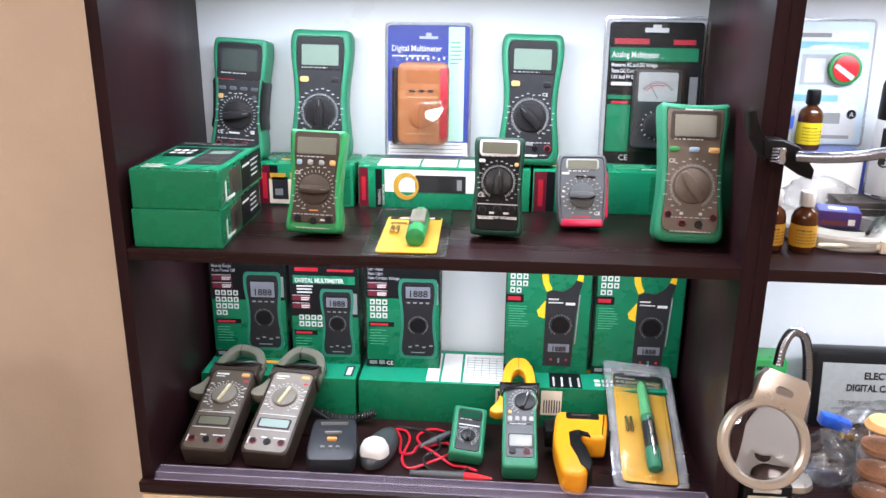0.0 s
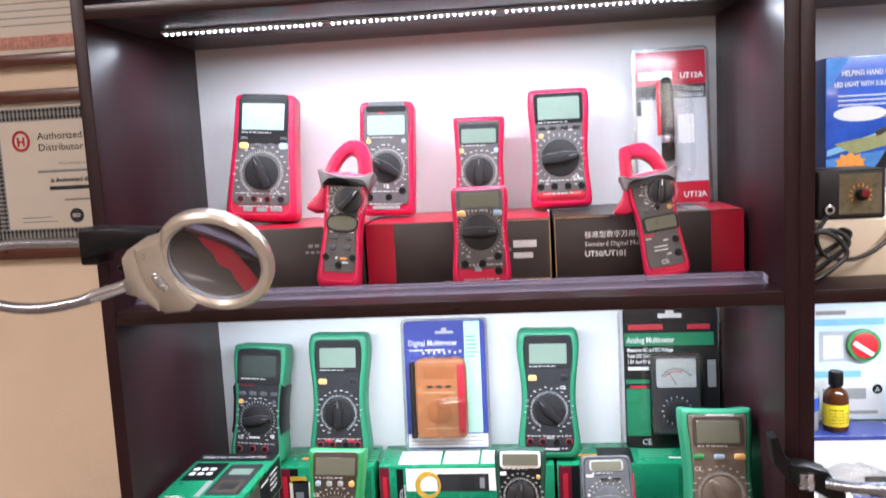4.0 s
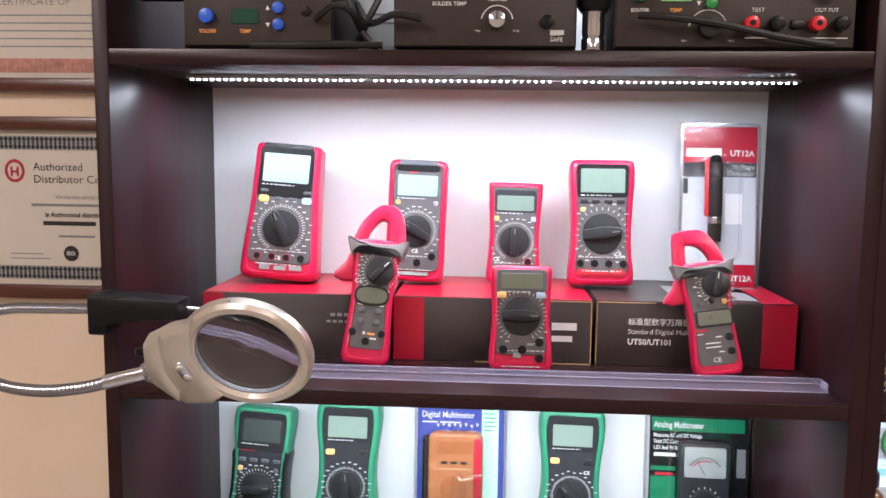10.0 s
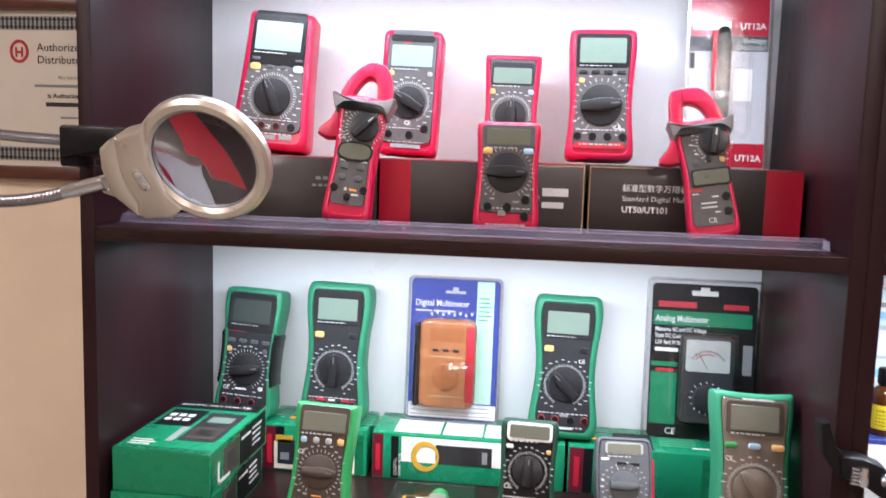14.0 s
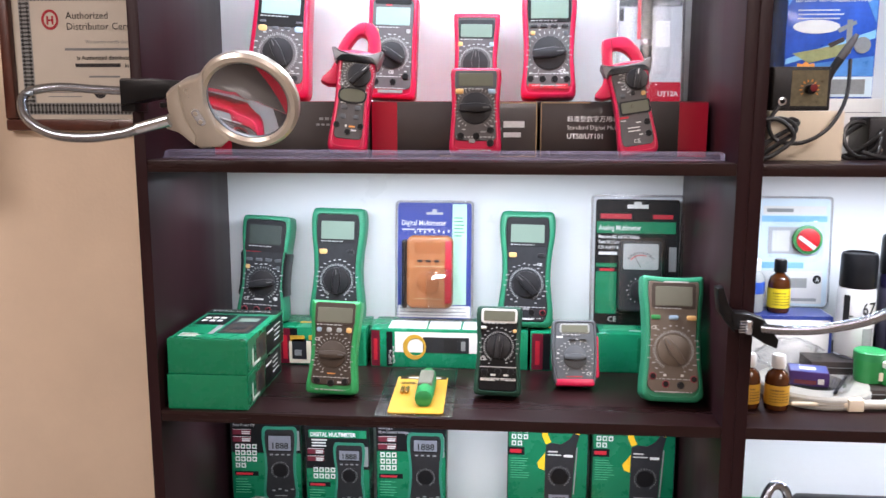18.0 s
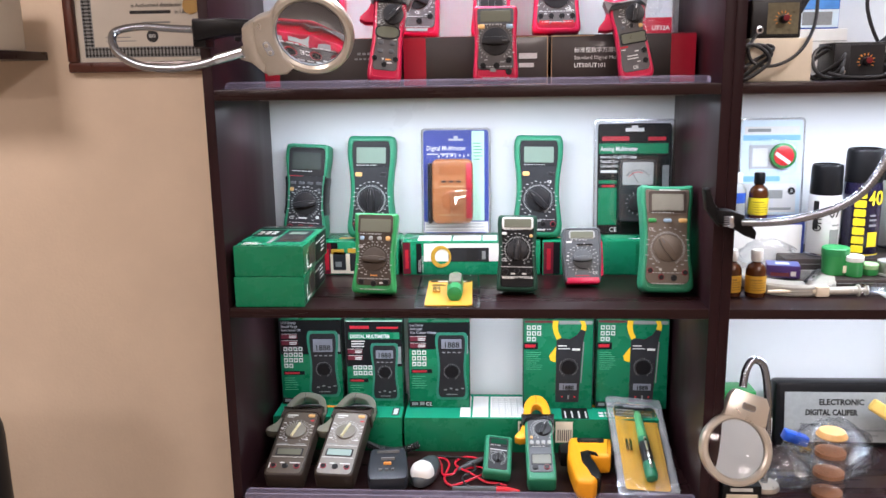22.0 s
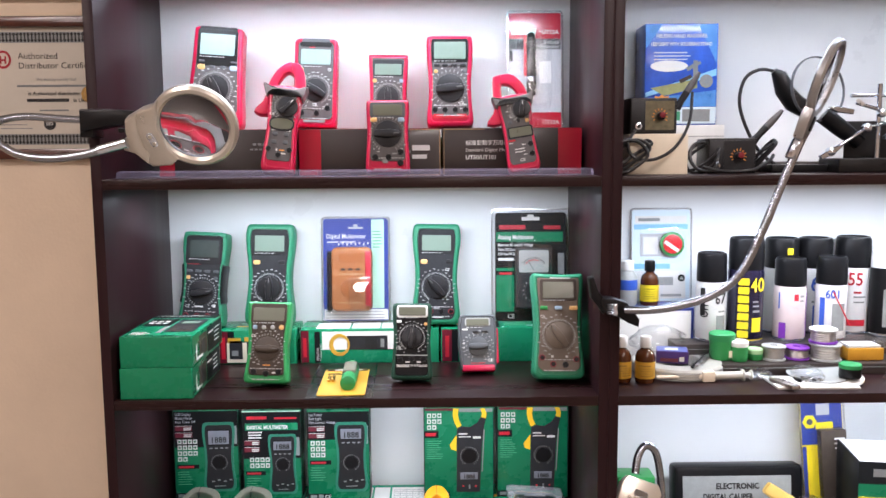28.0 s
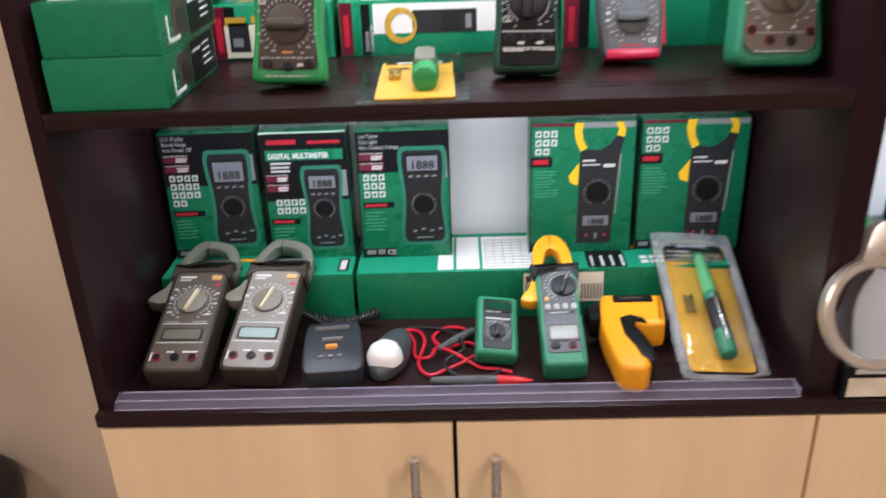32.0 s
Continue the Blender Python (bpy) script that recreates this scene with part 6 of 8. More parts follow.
part("probe_handle", Build().tube([(-0.026, 1.036, 0.006), (0.02, 1.034, 0.006), (0.05, 1.034, 0.006)], 0.0055, 12, radii=[0.004, 0.006, 0.0055]), GREYP, t, "grey probe handle")
part("probe_tip_cap", Build().tube([(0.05, 1.034, 0.006), (0.07, 1.033, 0.006), (0.09, 1.033, 0.005)], 0.005, 12, radii=[0.0062, 0.005, 0.0015]), REDK, t, "red plastic tip cap")
part("second_probe_handle", Build().tube([(-0.018, 1.095, 0.012), (0.004, 1.118, 0.011), (0.024, 1.138, 0.010)], 0.005, 12, radii=[0.0028, 0.0055, 0.0055]), GREYP, t)

meter(at(0.0485, 1.070, Z0 + 0.001, 67, 0, 7), "tiny green pocket multimeter leaning back", 0.050, 0.088, 0.026, GREEN, FACE, rim=0.007, outline=OUT_BOX, bezel=(0, 0.70, 0.70, 0.2), bezel_mat=KNOB, screen=(0, 0.80, 0.58, 0.13), lcd=LCDG, dial=(0, 0.38, 0.2), marks=12, knob=0, bars=((INK, -0.3, 0.58, 0.6, 0.02), (GREYI, -0.3, 0.52, 0.4, 0.02)), stand=30)
clamp_meter(at(0.128, 1.038, Z0 + 0.001, 66, 0, -1), "green and grey clamp meter with a yellow jaw, leaning back", 0.050, 0.148, 0.032, GREEN, GREYP, 0.062, YELP, KNOB, (0.03, 0.30, 0.64, 0.13), LCDD, (0.16, 0.76, 0.30), ((-0.28, 0.55, 0.13, 0.06, LGREY), (-0.07, 0.55, 0.13, 0.06, LGREY), (0.13, 0.55, 0.13, 0.06, LGREY), (0.34, 0.55, 0.13, 0.06, LGREY), (-0.28, 0.63, 0.10, 0.04, YELK)),
            ((-0.20, 0.185, KNOB), (0.20, 0.185, REDK)), YELP, jaw_kind="arch", guard=0.60, seam=0.0, outline=OUT_BOX, jaw_shift=-0.02, bars=((KNOB, -0.34, 0.485, 0.68, 0.022), (INK, -0.3, 0.49, 0.5, 0.008)), knob_mat=FACE, chin=0.10, jack_r=0.0056)

# yellow infrared thermometer lying on its side
t = thing("infrared_thermometer", pose(0.208, 1.006, Z0 + 0.001, -86, 0, 0) @ Matrix.Diagonal((0.97, 1, 0.90, 1)), "yellow and black infrared thermometer lying on its side", "thermometer")
gun = [(-0.033, 0.004), (-0.022, 0.0), (-0.011, 0.001), (-0.001, 0.014), (0.003, 0.040), (0.004, 0.070), (0.003, 0.094), (0.008, 0.103), (0.018, 0.098), (0.026, 0.096), (0.040, 0.097), (0.046, 0.104), (0.053, 0.158), (0.048, 0.166), (0.010, 0.168), (-0.018, 0.169), (-0.026, 0.160), (-0.031, 0.125), (-0.034, 0.090), (-0.037, 0.045), (-0.038, 0.014)]
part("body", Build().slab([(p.x, p.y) for p in spline([(x + max(0.0, 0.10 - z) * 0.15, z) for x, z in gun], 3, True)], 0, -0.038, 0.007, 3), YELP, t)
part("grip_inlay", Build().slab([(0.002, 0.024), (0.014, 0.010), (0.020, 0.030), (0.014, 0.066), (0.006, 0.092), (0.010, 0.104), (0.022, 0.098), (0.020, 0.108), (0.004, 0.116), (-0.010, 0.108), (-0.010, 0.072), (-0.002, 0.045)], -0.004, -0.0392, 0.002, 2), BLACK, t, "black rubber grip and trigger")
part("screen_window", Build().slab(rrect(0.014, 0.154, 0.050, 0.017, 0.003, 2), -0.030, -0.0392, 0.0005, 1), BLACK, t)
part("screen_bar", Build().slab(rrect(0.012, 0.155, 0.030, 0.006, 0.001, 2), -0.036, -0.0397, 0, 1), FACEB, t)
part("nose", Build().slab([(-0.028, 0.112), (-0.044, 0.114), (-0.046, 0.146), (-0.024, 0.160)], -0.005, -0.034, 0.003, 2), BLACK, t)
part("rear_cap", Build().slab([(0.046, 0.108), (0.053, 0.110), (0.060, 0.156), (0.052, 0.160)], -0.005, -0.033, 0.002, 2), BLACK, t)

p = blister(at(0.3110, 1.046, Z0 + 0.002, 66, 2, 4.3), "phase_tester_pack", "clear hanging pack with a green pen tester on a yellow card", 0.078, 0.200, (0.0, 0.086, 0.064, 0.152, 0.030), CARDY, film_margin=0.015)
prints(p, [(CARDK, -0.0385, 0.166, 0.077, 0.033), (GREYI, -0.036, 0.1668, 0.070, 0.0030, 2), (GREYI, -0.02, 0.189, 0.04, 0.005, 2)], -0.0012)
letter("Non-contact", -0.035, 0.1805, -0.0016, 0.0058, INK, p, bold=0.0001)
letter("AC VOLTAGE AND METAL DETECTOR", -0.035, 0.1730, -0.0016, 0.0056, INK, p, wide=0.69, bold=0.0001)
pen = pose(0.006, -0.014, 0, 0, -2.0, 0)
part("pen_tip", Build().lathe([(0.0085, 0.104), (0.0080, 0.128), (0.0062, 0.160), (0.002, 0.168)], 18, pen), mat("pale_green_plastic", (0.10, 0.40, 0.17), 0.35, vary=0.08, scale=60), p, "pale green tapered tip")
part("pen_tester", Build().lathe([(0.0090, 0.092), (0.0096, 0.094), (0.0092, 0.102), (0.0080, 0.106)], 18, pen), GREEN, p, "green collar of the pen tester")
part("pen_body", Build().lathe([(0.0094, 0.046), (0.0100, 0.048), (0.0096, 0.092), (0.0080, 0.094)], 18, pen), FACE, p, "dark grey middle of the pen tester")
part("pen_cap", Build().lathe([(0.004, 0.012), (0.0095, 0.014), (0.0108, 0.020), (0.0108, 0.045), (0.0098, 0.048)], 18, pen), GREEN, p, "green end cap")
part("pen_clip", Build().box(-0.0022, 0.0022, -0.0135, -0.0095, 0.030, 0.098, 0.0008, pen), STEEL, p, "steel pocket clip")
for dx in (-0.026, -0.019):
    part("battery", Build().lathe([(0.0012, 0.080), (0.0026, 0.081), (0.0026, 0.106), (0.0010, 0.108)], 10, pose(dx, -0.006, 0)), BRASS, p)
# glints on the film margin, painted as pale strips and a pale rim
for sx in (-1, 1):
    part("film_crease", Build().box(sx * 0.0455 - 0.0012, sx * 0.0455 + 0.0012, -0.0062, -0.0036, 0.002, 0.190, 0.0008), CREASE, p, "crease of the clear film with its glint painted pale")

part("film_fold", hoop(Build(), rrect(0, 0.100, 0.104, 0.226, 0.010), rrect(0, 0.092, 0.080, 0.196, 0.010), -0.0034, -0.0046, 0.0004), CREASE, p, "folded rim of the clear film with painted pale glints")

# ---- neighbouring cabinet, middle shelf: cans, bottles and solder ----


STEP = Z1 + 0.040
t = carton(pose(0.765, 1.182, Z1), "long low dark brown carton under the spray cans", 0.41, 0.13, 0.0395, CARDB, cat="box")
part("lid_seam", Build().box(-0.204, 0.204, -0.0008, 0.001, 0.030, 0.0308), GREYI, t)
t = carton(pose(0.775, 1.112, Z1), "flat dark brown card tray under the solder spools", 0.345, 0.068, 0.0195, CARDB, cat="box")
part("tray_seam", Build().box(-0.172, 0.172, -0.0008, 0.001, 0.013, 0.0138), GREYI, t)


def can(x, y, r, h, cap_h, label, body, fields, cap=BLACK, words=(), yaw=0, z=None):
    t = thing("spray_can", pose(x, y, (STEP if z is None else z) + 0.0005, 0, 0, yaw), label, "spray can", "spray cans")
    part("can_body", Build().lathe([(r * 0.93, 0), (r, 0.004), (r, h - cap_h - 0.008), (r * 0.95, h - cap_h)], 32), body, t)
    part("rim", Build().lathe([(r * 0.97, 0.0), (r * 1.015, 0.002), (r * 1.015, 0.005), (r * 0.99, 0.007)], 32, cap0=False, cap1=False), CHROME, t)
    part("cap", Build().lathe([(r * 0.96, h - cap_h - 0.001), (r * 0.98, h - cap_h + 0.002), (r * 0.96, h - 0.006), (r * 0.90, h - 0.001), (r * 0.80, h), (r * 0.70, h - 0.003)], 32), cap, t, "plastic cap")
    for material, a0, a1, z0, z1 in fields:
        n = max(2, int(abs(a1 - a0) / 8))
        rr = r + 0.0006
        ring = [[(rr * math.sin(radians(a0 + (a1 - a0) * i / n)), -rr * math.cos(radians(a0 + (a1 - a0) * i / n)), z) for i in range(n + 1)] for z in (z0, z1)]
        b = Build()
        b.v = ring[0] + ring[1]
        b.f = [(i, i + 1, n + 2 + i, n + 1 + i) for i in range(n)]
        part("label_field", b, material, t)
    for s, a, z, size, material, turn in words:
        me = text_mesh(s, size, material, "CENTER", 0.0004)
        o = new("lettering", me)
        o.parent = t
        o.matrix_basis = pose(0, 0, z, 0, 0, a) @ pose(0, -r - 0.0012, 0, 0, turn, 0) @ Matrix.Diagonal((0.8, 1, 1, 1))
    return t


CANW = mat("white_can_paint", (0.66, 0.66, 0.66), 0.3, vary=0.04, scale=20, coat=0.3)
CANP = mat("pale_pink_can_paint", (0.62, 0.52, 0.52), 0.3, vary=0.05, scale=20, coat=0.3)
CANN = mat("navy_black_can_paint", (0.012, 0.010, 0.030), 0.25, vary=0.1, scale=20, coat=0.4)
YEL = mat("yellow_print", (0.80, 0.62, 0.02), 0.35, vary=0.05, scale=60)
BLUEI = mat("blue_print", (0.03, 0.09, 0.42), 0.35, vary=0.08, scale=60)
VIO = mat("violet_print", (0.16, 0.03, 0.32), 0.35, vary=0.08, scale=60)

can(0.6325, 1.215, 0.0272, 0.163, 0.052, "white spray can with a black cap and dark lettering", CANW, [(GREYI, 2, 40, 0.018, 0.050), (INKD, -60, -40, 0.05, 0.10), (GREYI, 10, 40, 0.056, 0.059)], words=[("67", 16, 0.072, 0.027, INKD, 0), ("OFF", -28, 0.060, 0.020, INKD, -90)])
c = can(0.6955, 1.215, 0.0317, 0.190, 0.057, "navy spray can with bold yellow lettering and black cap", CANN, [(YEL, -34, -33, 0.006, 0.125), (YEL, 2, 36, 0.020, 0.046), (YEL, -62, 60, 0.005, 0.0065), (GREYI, 4, 30, 0.056, 0.060), (GREYI, 4, 28, 0.066, 0.069), (GREYI, 4, 24, 0.074, 0.077)], words=[("40", 18, 0.094, 0.036, YEL, 0)])
for i in range(7):
    part("brand_bar", Build().slab(rrect(0, 0, 0.019, 0.0125, 0.002), 0.001, -0.0012, 0, 1), YEL, c, m=pose(0, 0, 0.016 + 0.0160 * i, 0, 0, -26) @ pose(0, -0.0319, 0))
can(0.789, 1.282, 0.0316, 0.182, 0.056, "white spray can with a black cap behind the others", CANW, [(BLUEI, -40, -10, 0.03, 0.12), (YEL, -5, 15, 0.152, 0.164)])
can(0.778, 1.215, 0.0282, 0.152, 0.050, "pale pink spray can with a black cap and hazard mark", CANP, [(VIO, -60, -34, 0.006, 0.035), (INKR, -8, 8, 0.076, 0.088), (GREYI, 14, 34, 0.082, 0.086), (GREYI, 14, 30, 0.074, 0.077), (BLUEI, -64, -58, 0.06, 0.09), (VIO, 50, 64, 0.01, 0.09)])
can(0.853, 1.282, 0.0318, 0.182, 0.056, "white spray can with a large blue numeral and black cap", CANW, [(BLUEI, -26, -6, 0.01, 0.055), (GREYI, -30, 20, 0.06, 0.064)], words=[("6", -20, 0.082, 0.045, BLUEI, 0)])
c = can(0.854, 1.215, 0.0272, 0.154, 0.050, "white spray can with dark blue number and a thin red straw", CANW, [(GREYI, -20, 30, 0.02, 0.07), (BLUEI, -66, -46, 0.01, 0.08)], words=[("601", -18, 0.080, 0.022, BLUEI, 0)])
part("straw", Build().tube([(-0.010, -0.030, 0.092), (0.026, -0.022, 0.030)], 0.0012, 8), REDK, c, "red plastic straw")
can(0.924, 1.278, 0.0325, 0.184, 0.057, "white spray can with a red numeral and black cap", CANW, [(INKR, -40, 20, 0.016, 0.028), (GREYI, -20, 20, 0.07, 0.073), (INKR, -20, 4, 0.078, 0.082), (GREYI, -20, 16, 0.06, 0.063)], words=[("55", -16, 0.094, 0.034, INKR, 0)])
can(0.966, 1.240, 0.025, 0.16, 0.03, "dark bottle with a white cap and grey label", BLACK, [(GREYI, -30, 30, 0.02, 0.09)], cap=WHT)


def bottle(x, y, r, h, label, cap, band, z=Z1, cap_name="cap", group="small bottles"):
    t = thing("bottle", pose(x, y, z + 0.0005), label, "bottle", group)
    part("glass", Build().lathe([(r * 0.92, 0), (r, 0.003), (r, h * 0.56), (r * 0.85, h * 0.66), (r * 0.45, h * 0.73), (r * 0.42, h * 0.78)], 24), AMBER, t, "amber glass body")
    part(cap_name, Build().lathe([(r * 0.55, h * 0.76), (r * 0.58, h * 0.77), (r * 0.58, h * 0.97), (r * 0.5, h)], 20), cap, t)
    part("label_band", Build().lathe([(r * 1.015, h * 0.10), (r * 1.02, h * 0.105), (r * 1.02, h * 0.46), (r * 1.015, h * 0.465)], 24, cap0=False, cap1=False), band, t)
    b = Build()
    for k in range(5):
        for i in range(9 if k < 4 else 6):
            b.box(-r * 0.055, r * (0.03 + 0.03 * ((i * 7 + k * 3) % 3)), -r * 1.035, -r * 1.0, h * (0.16 + 0.052 * k), h * (0.172 + 0.052 * k + 0.012 * (k == 4)), 0, pose(0, 0, 0, 0, 0, -44 + 11 * i))
    part("small_print", b, FACEB, t)["kind"] = "stuff"
    return t


bottle(0.4785, 1.082, 0.0165, 0.078, "amber bottle with white cap and orange-yellow label", WHT, CARDY)
bottle(0.4395, 1.086, 0.0165, 0.078, "amber bottle with white cap, beside its twin", WHT, CARDY)
b = thing("carton", pose(0.5335, 1.232, Z1), "low white box with a blue edge behind the bottles", "box")
part("box_body", Build().box(-0.070, 0.074, 0, 0.06, 0, 0.098, 0.001), CARDW, b)
prints(b, [(CARDBL, -0.070, 0.092, 0.143, 0.006), (CARDBL, 0.069, 0.0, 0.0045, 0.092)], 0)
prints(b, [(CARDBL, -0.069, 0.001, 0.141, 0.058)], 0, top_of(0.06, 0.098), "lid_print")
bottle(0.530, 1.258, 0.0170, 0.085, "amber bottle with black cap and yellow label", BLACK, YEL, z=Z1 + 0.0985)
t = thing("bottle", pose(0.489, 1.262, Z1 + 0.0990), "clear bottle with white cap and blue band", "bottle", "small bottles")
part("glass", Build().lathe([(0.017, 0), (0.0185, 0.003), (0.0185, 0.055), (0.012, 0.064), (0.009, 0.068)], 24), LGREY, t)
part("cap", Build().lathe([(0.0115, 0.066), (0.012, 0.068), (0.012, 0.082), (0.010, 0.084)], 20), WHT, t)
part("label_band", Build().lathe([(0.0188, 0.03), (0.019, 0.031), (0.019, 0.048), (0.0188, 0.049)], 24, cap0=False, cap1=False), BLUEI, t)

CARDS = mat("pale_sky_printed_card", (0.62, 0.74, 0.80), 0.3, vary=0.06, scale=12, coat=0.3)
p = blister(at(0.5625, 1.298, Z1 + 0.0995, 4, 0, 0), "fixture_pack", "pale blue hanging pack with a round green and red gauge", 0.112, 0.176, (0.004, 0.108, 0.080, 0.058, 0.02), CARDS)
prints(p, [(CARDS, -0.054, 0.128, 0.108, 0.046), (CARDS, -0.054, 0.002, 0.108, 0.060), (CARDW, -0.05, 0.150, 0.10, 0.014, 2), (GREYI, -0.044, 0.154, 0.042, 0.006, 3), (CARDLB, -0.052, 0.138, 0.104, 0.010, 2), (CARDP, -0.040, 0.086, 0.070, 0.044, 2), (CARDW, -0.034, 0.090, 0.028, 0.034, 3), (CARDLB, -0.052, 0.062, 0.070, 0.010, 2), (CARDW, -0.052, 0.004, 0.100, 0.054, 2), (LGREY, -0.036, 0.030, 0.060, 0.016, 3), (LGREY, 0.0, 0.008, 0.04, 0.005, 3)], -0.0012)
part("gauge_rim", Build().cyl(0.0235, -0.002, -0.012, 0.002, 28, 0.020, 0.110), GRNK, p, "green round rim")
part("gauge_face", Build().cyl(0.0185, -0.011, -0.0135, 0.0005, 28, 0.020, 0.110), REDK, p, "red and white disc")
part("gauge_band", Build().box(-0.016, 0.016, -0.0142, -0.0132, -0.004, 0.003, 0, pose(0.018, 0, 0.106, 0, 35, 0)), WHT, p)
part("round_mark", Build().cyl(0.007, -0.001, -0.002, 0, 20, 0.040, 0.044), BLACK, p)
letter("A", 0.040, 0.0405, -0.0022, 0.010, INK, p, "CENTER")


def spool(x, y, z, r, h, label, body, band, tip=None):
    t = thing("solder_spool", pose(x, y, z), label, "spool", "solder spools")
    part("flange", Build().lathe([(r * 0.98, 0), (r, 0.001), (r, 0.003), (r * 0.97, 0.004)], 28), band, t)
    part("wound_wire", Build().lathe([(r * 0.86, 0.004)] + [(r * (0.86 + 0.03 * (k % 2)), 0.004 + (h - 0.008) * k / 10) for k in range(11)], 28), body, t)
    part("upper_flange", Build().lathe([(r * 0.97, h - 0.004), (r, h - 0.003), (r, h - 0.001), (r * 0.9, h), (r * 0.35, h), (r * 0.3, h - 0.003)], 28), tip or band, t)
    return t


t = thing("flux_tub", pose(0.634, 1.156, Z1 + 0.0203), "green plastic tub with a yellow-green lid", "tub", "tubs")
part("tub", Build().lathe([(0.019, 0), (0.0205, 0.003), (0.0218, 0.036)], 28), GRNK, t)
part("lid", Build().lathe([(0.0222, 0.034), (0.0228, 0.036), (0.0228, 0.045), (0.0208, 0.047), (0.012, 0.0465)], 28), GREEN2, t)
part("tub_label", Build().box(0.006, 0.014, -0.0222, -0.015, 0.006, 0.018), CARDC, t)
t = thing("flux_tub", pose(0.659, 1.139, Z1 + 0.0203), "small green tub with a white lid", "tub", "tubs")
part("tub", Build().lathe([(0.0135, 0), (0.0148, 0.003), (0.0148, 0.027)], 24), GRNK, t)
part("lid", Build().lathe([(0.0150, 0.026), (0.0155, 0.028), (0.0155, 0.034), (0.0135, 0.036)], 24), WHT, t)
t = thing("flux_tub", pose(0.690, 1.148, Z1 + 0.0203), "low bright green tin with a pale lid", "tub", "tubs")
part("tub", Build().lathe([(0.0125, 0), (0.0135, 0.002), (0.0135, 0.012)], 24), GRNK, t)
part("lid", Build().lathe([(0.0140, 0.011), (0.0145, 0.013), (0.0145, 0.018), (0.0125, 0.020)], 24), mat("pale_green_lid", (0.30, 0.52, 0.26), 0.35, vary=0.06, scale=40), t)
spool(0.722, 1.144, Z1 + 0.0203, 0.0205, 0.026, "spool of bright solder wire", TIN, LGREY)
spool(0.766, 1.150, Z1 + 0.0203, 0.0215, 0.022, "spool of solder with violet flanges", TIN, VIO)
spool(0.812, 1.140, Z1 + 0.0203, 0.0270, 0.030, "wide spool of solder wire with grey flanges", TIN, LGREY)
spool(0.808, 1.142, Z1 + 0.0506, 0.0235, 0.026, "spool with violet flanges stacked on another", TIN, VIO, WHT)
t = thing("parts_case", pose(0.878, 1.150, Z1 + 0.0203), "small clear case with an orange bottom", "case")
part("case_bottom", Build().box(-0.032, 0.032, -0.022, 0.022, 0, 0.022, 0.002), mat("amber_yellow_plastic", (0.50, 0.24, 0.02), 0.3, vary=0.1, scale=40, coat=0.2), t)
part("case_lid", Build().box(-0.034, 0.034, -0.024, 0.024, 0.0225, 0.036, 0.002), BAGM, t, "clear lid")
part("paper_insert", Build().box(-0.028, 0.028, -0.018, 0.018, 0.0225, 0.026), CARDW, t)

t = thing("bottle", pose(1.020, 1.150, Z1 + 0.0005), "white plastic bottle with red print and white cap", "bottle", "large bottles")
part("flask", Build().lathe([(0.026, 0), (0.028, 0.004), (0.028, 0.13), (0.024, 0.150), (0.012, 0.160)], 28), CANW, t)
part("cap", Build().lathe([(0.013, 0.158), (0.0145, 0.160), (0.0145, 0.186), (0.012, 0.190)], 20), WHT, t)
part("label_field", Build().lathe([(0.0283, 0.02), (0.0285, 0.022), (0.0285, 0.05), (0.0283, 0.052)], 28, cap0=False, cap1=False), INKR, t)
t = thing("flux_tub", pose(0.985, 1.085, Z1 + 0.0005), "black tin with a yellow-green lid at the shelf's end", "tub", "tubs")
part("tub", Build().lathe([(0.019, 0), (0.0205, 0.002), (0.0205, 0.022)], 24), BLACK, t)
part("lid", Build().lathe([(0.021, 0.021), (0.0215, 0.023), (0.021, 0.029), (0.018, 0.031)], 24), GREEN2, t)

REELM = mat("translucent_reel_plastic", (0.50, 0.48, 0.42), 0.35, vary=0.08, scale=30)
t = thing("braid_reel", pose(0.552, 1.150, Z1 + 0.0005), "flat translucent reel lying under small parts", "reel")
ringp = [(0.044, 0.0), (0.076, 0.0), (0.079, 0.003), (0.079, 0.016), (0.076, 0.0195), (0.046, 0.0195), (0.044, 0.0)]
part("coil", Build().lathe(ringp, 56, cap0=False, cap1=False), mat("translucent_tube_coil", (0.52, 0.50, 0.44), 0.3, vary=0.12, scale=40, alpha=0.72), t, "translucent coiled tube")
for k in range(3):
    part("groove", Build().tube([(0.0795 * math.cos(a), 0.0795 * math.sin(a), 0.005 + 0.0045 * k) for a in [2 * math.pi * i / 56 for i in range(56)]], 0.0006, 5, closed=True), LGREY, t)
part("inner_card", Build().lathe([(0.043, 0.0002), (0.0435, 0.001), (0.043, 0.002)], 40), CARDK, t)
t = thing("carton", pose(0.535, 1.118, Z1 + 0.0212, 0, 0, -14), "small violet box lying on the reel", "box")
part("box_body", Build().box(-0.027, 0.027, 0, 0.042, 0, 0.021, 0.001), mat("dark_violet_card", (0.045, 0.018, 0.11), 0.35, vary=0.1, scale=40), t)
prints(t, [(CARDBL, -0.025, 0.002, 0.05, 0.036, 1), (INK, -0.012, 0.012, 0.022, 0.014, 2)], 0, top_of(0.042, 0.021), "lid_print")
prints(t, [(MAROON, -0.02, 0.003, 0.03, 0.006), (INK, 0.012, 0.004, 0.008, 0.008)], 0)
t = thing("tweezers", pose(0.584, 1.120, Z1 + 0.0225, 0, 0, 60), "black handled tweezers in clear wrap on the reel", "tweezers")
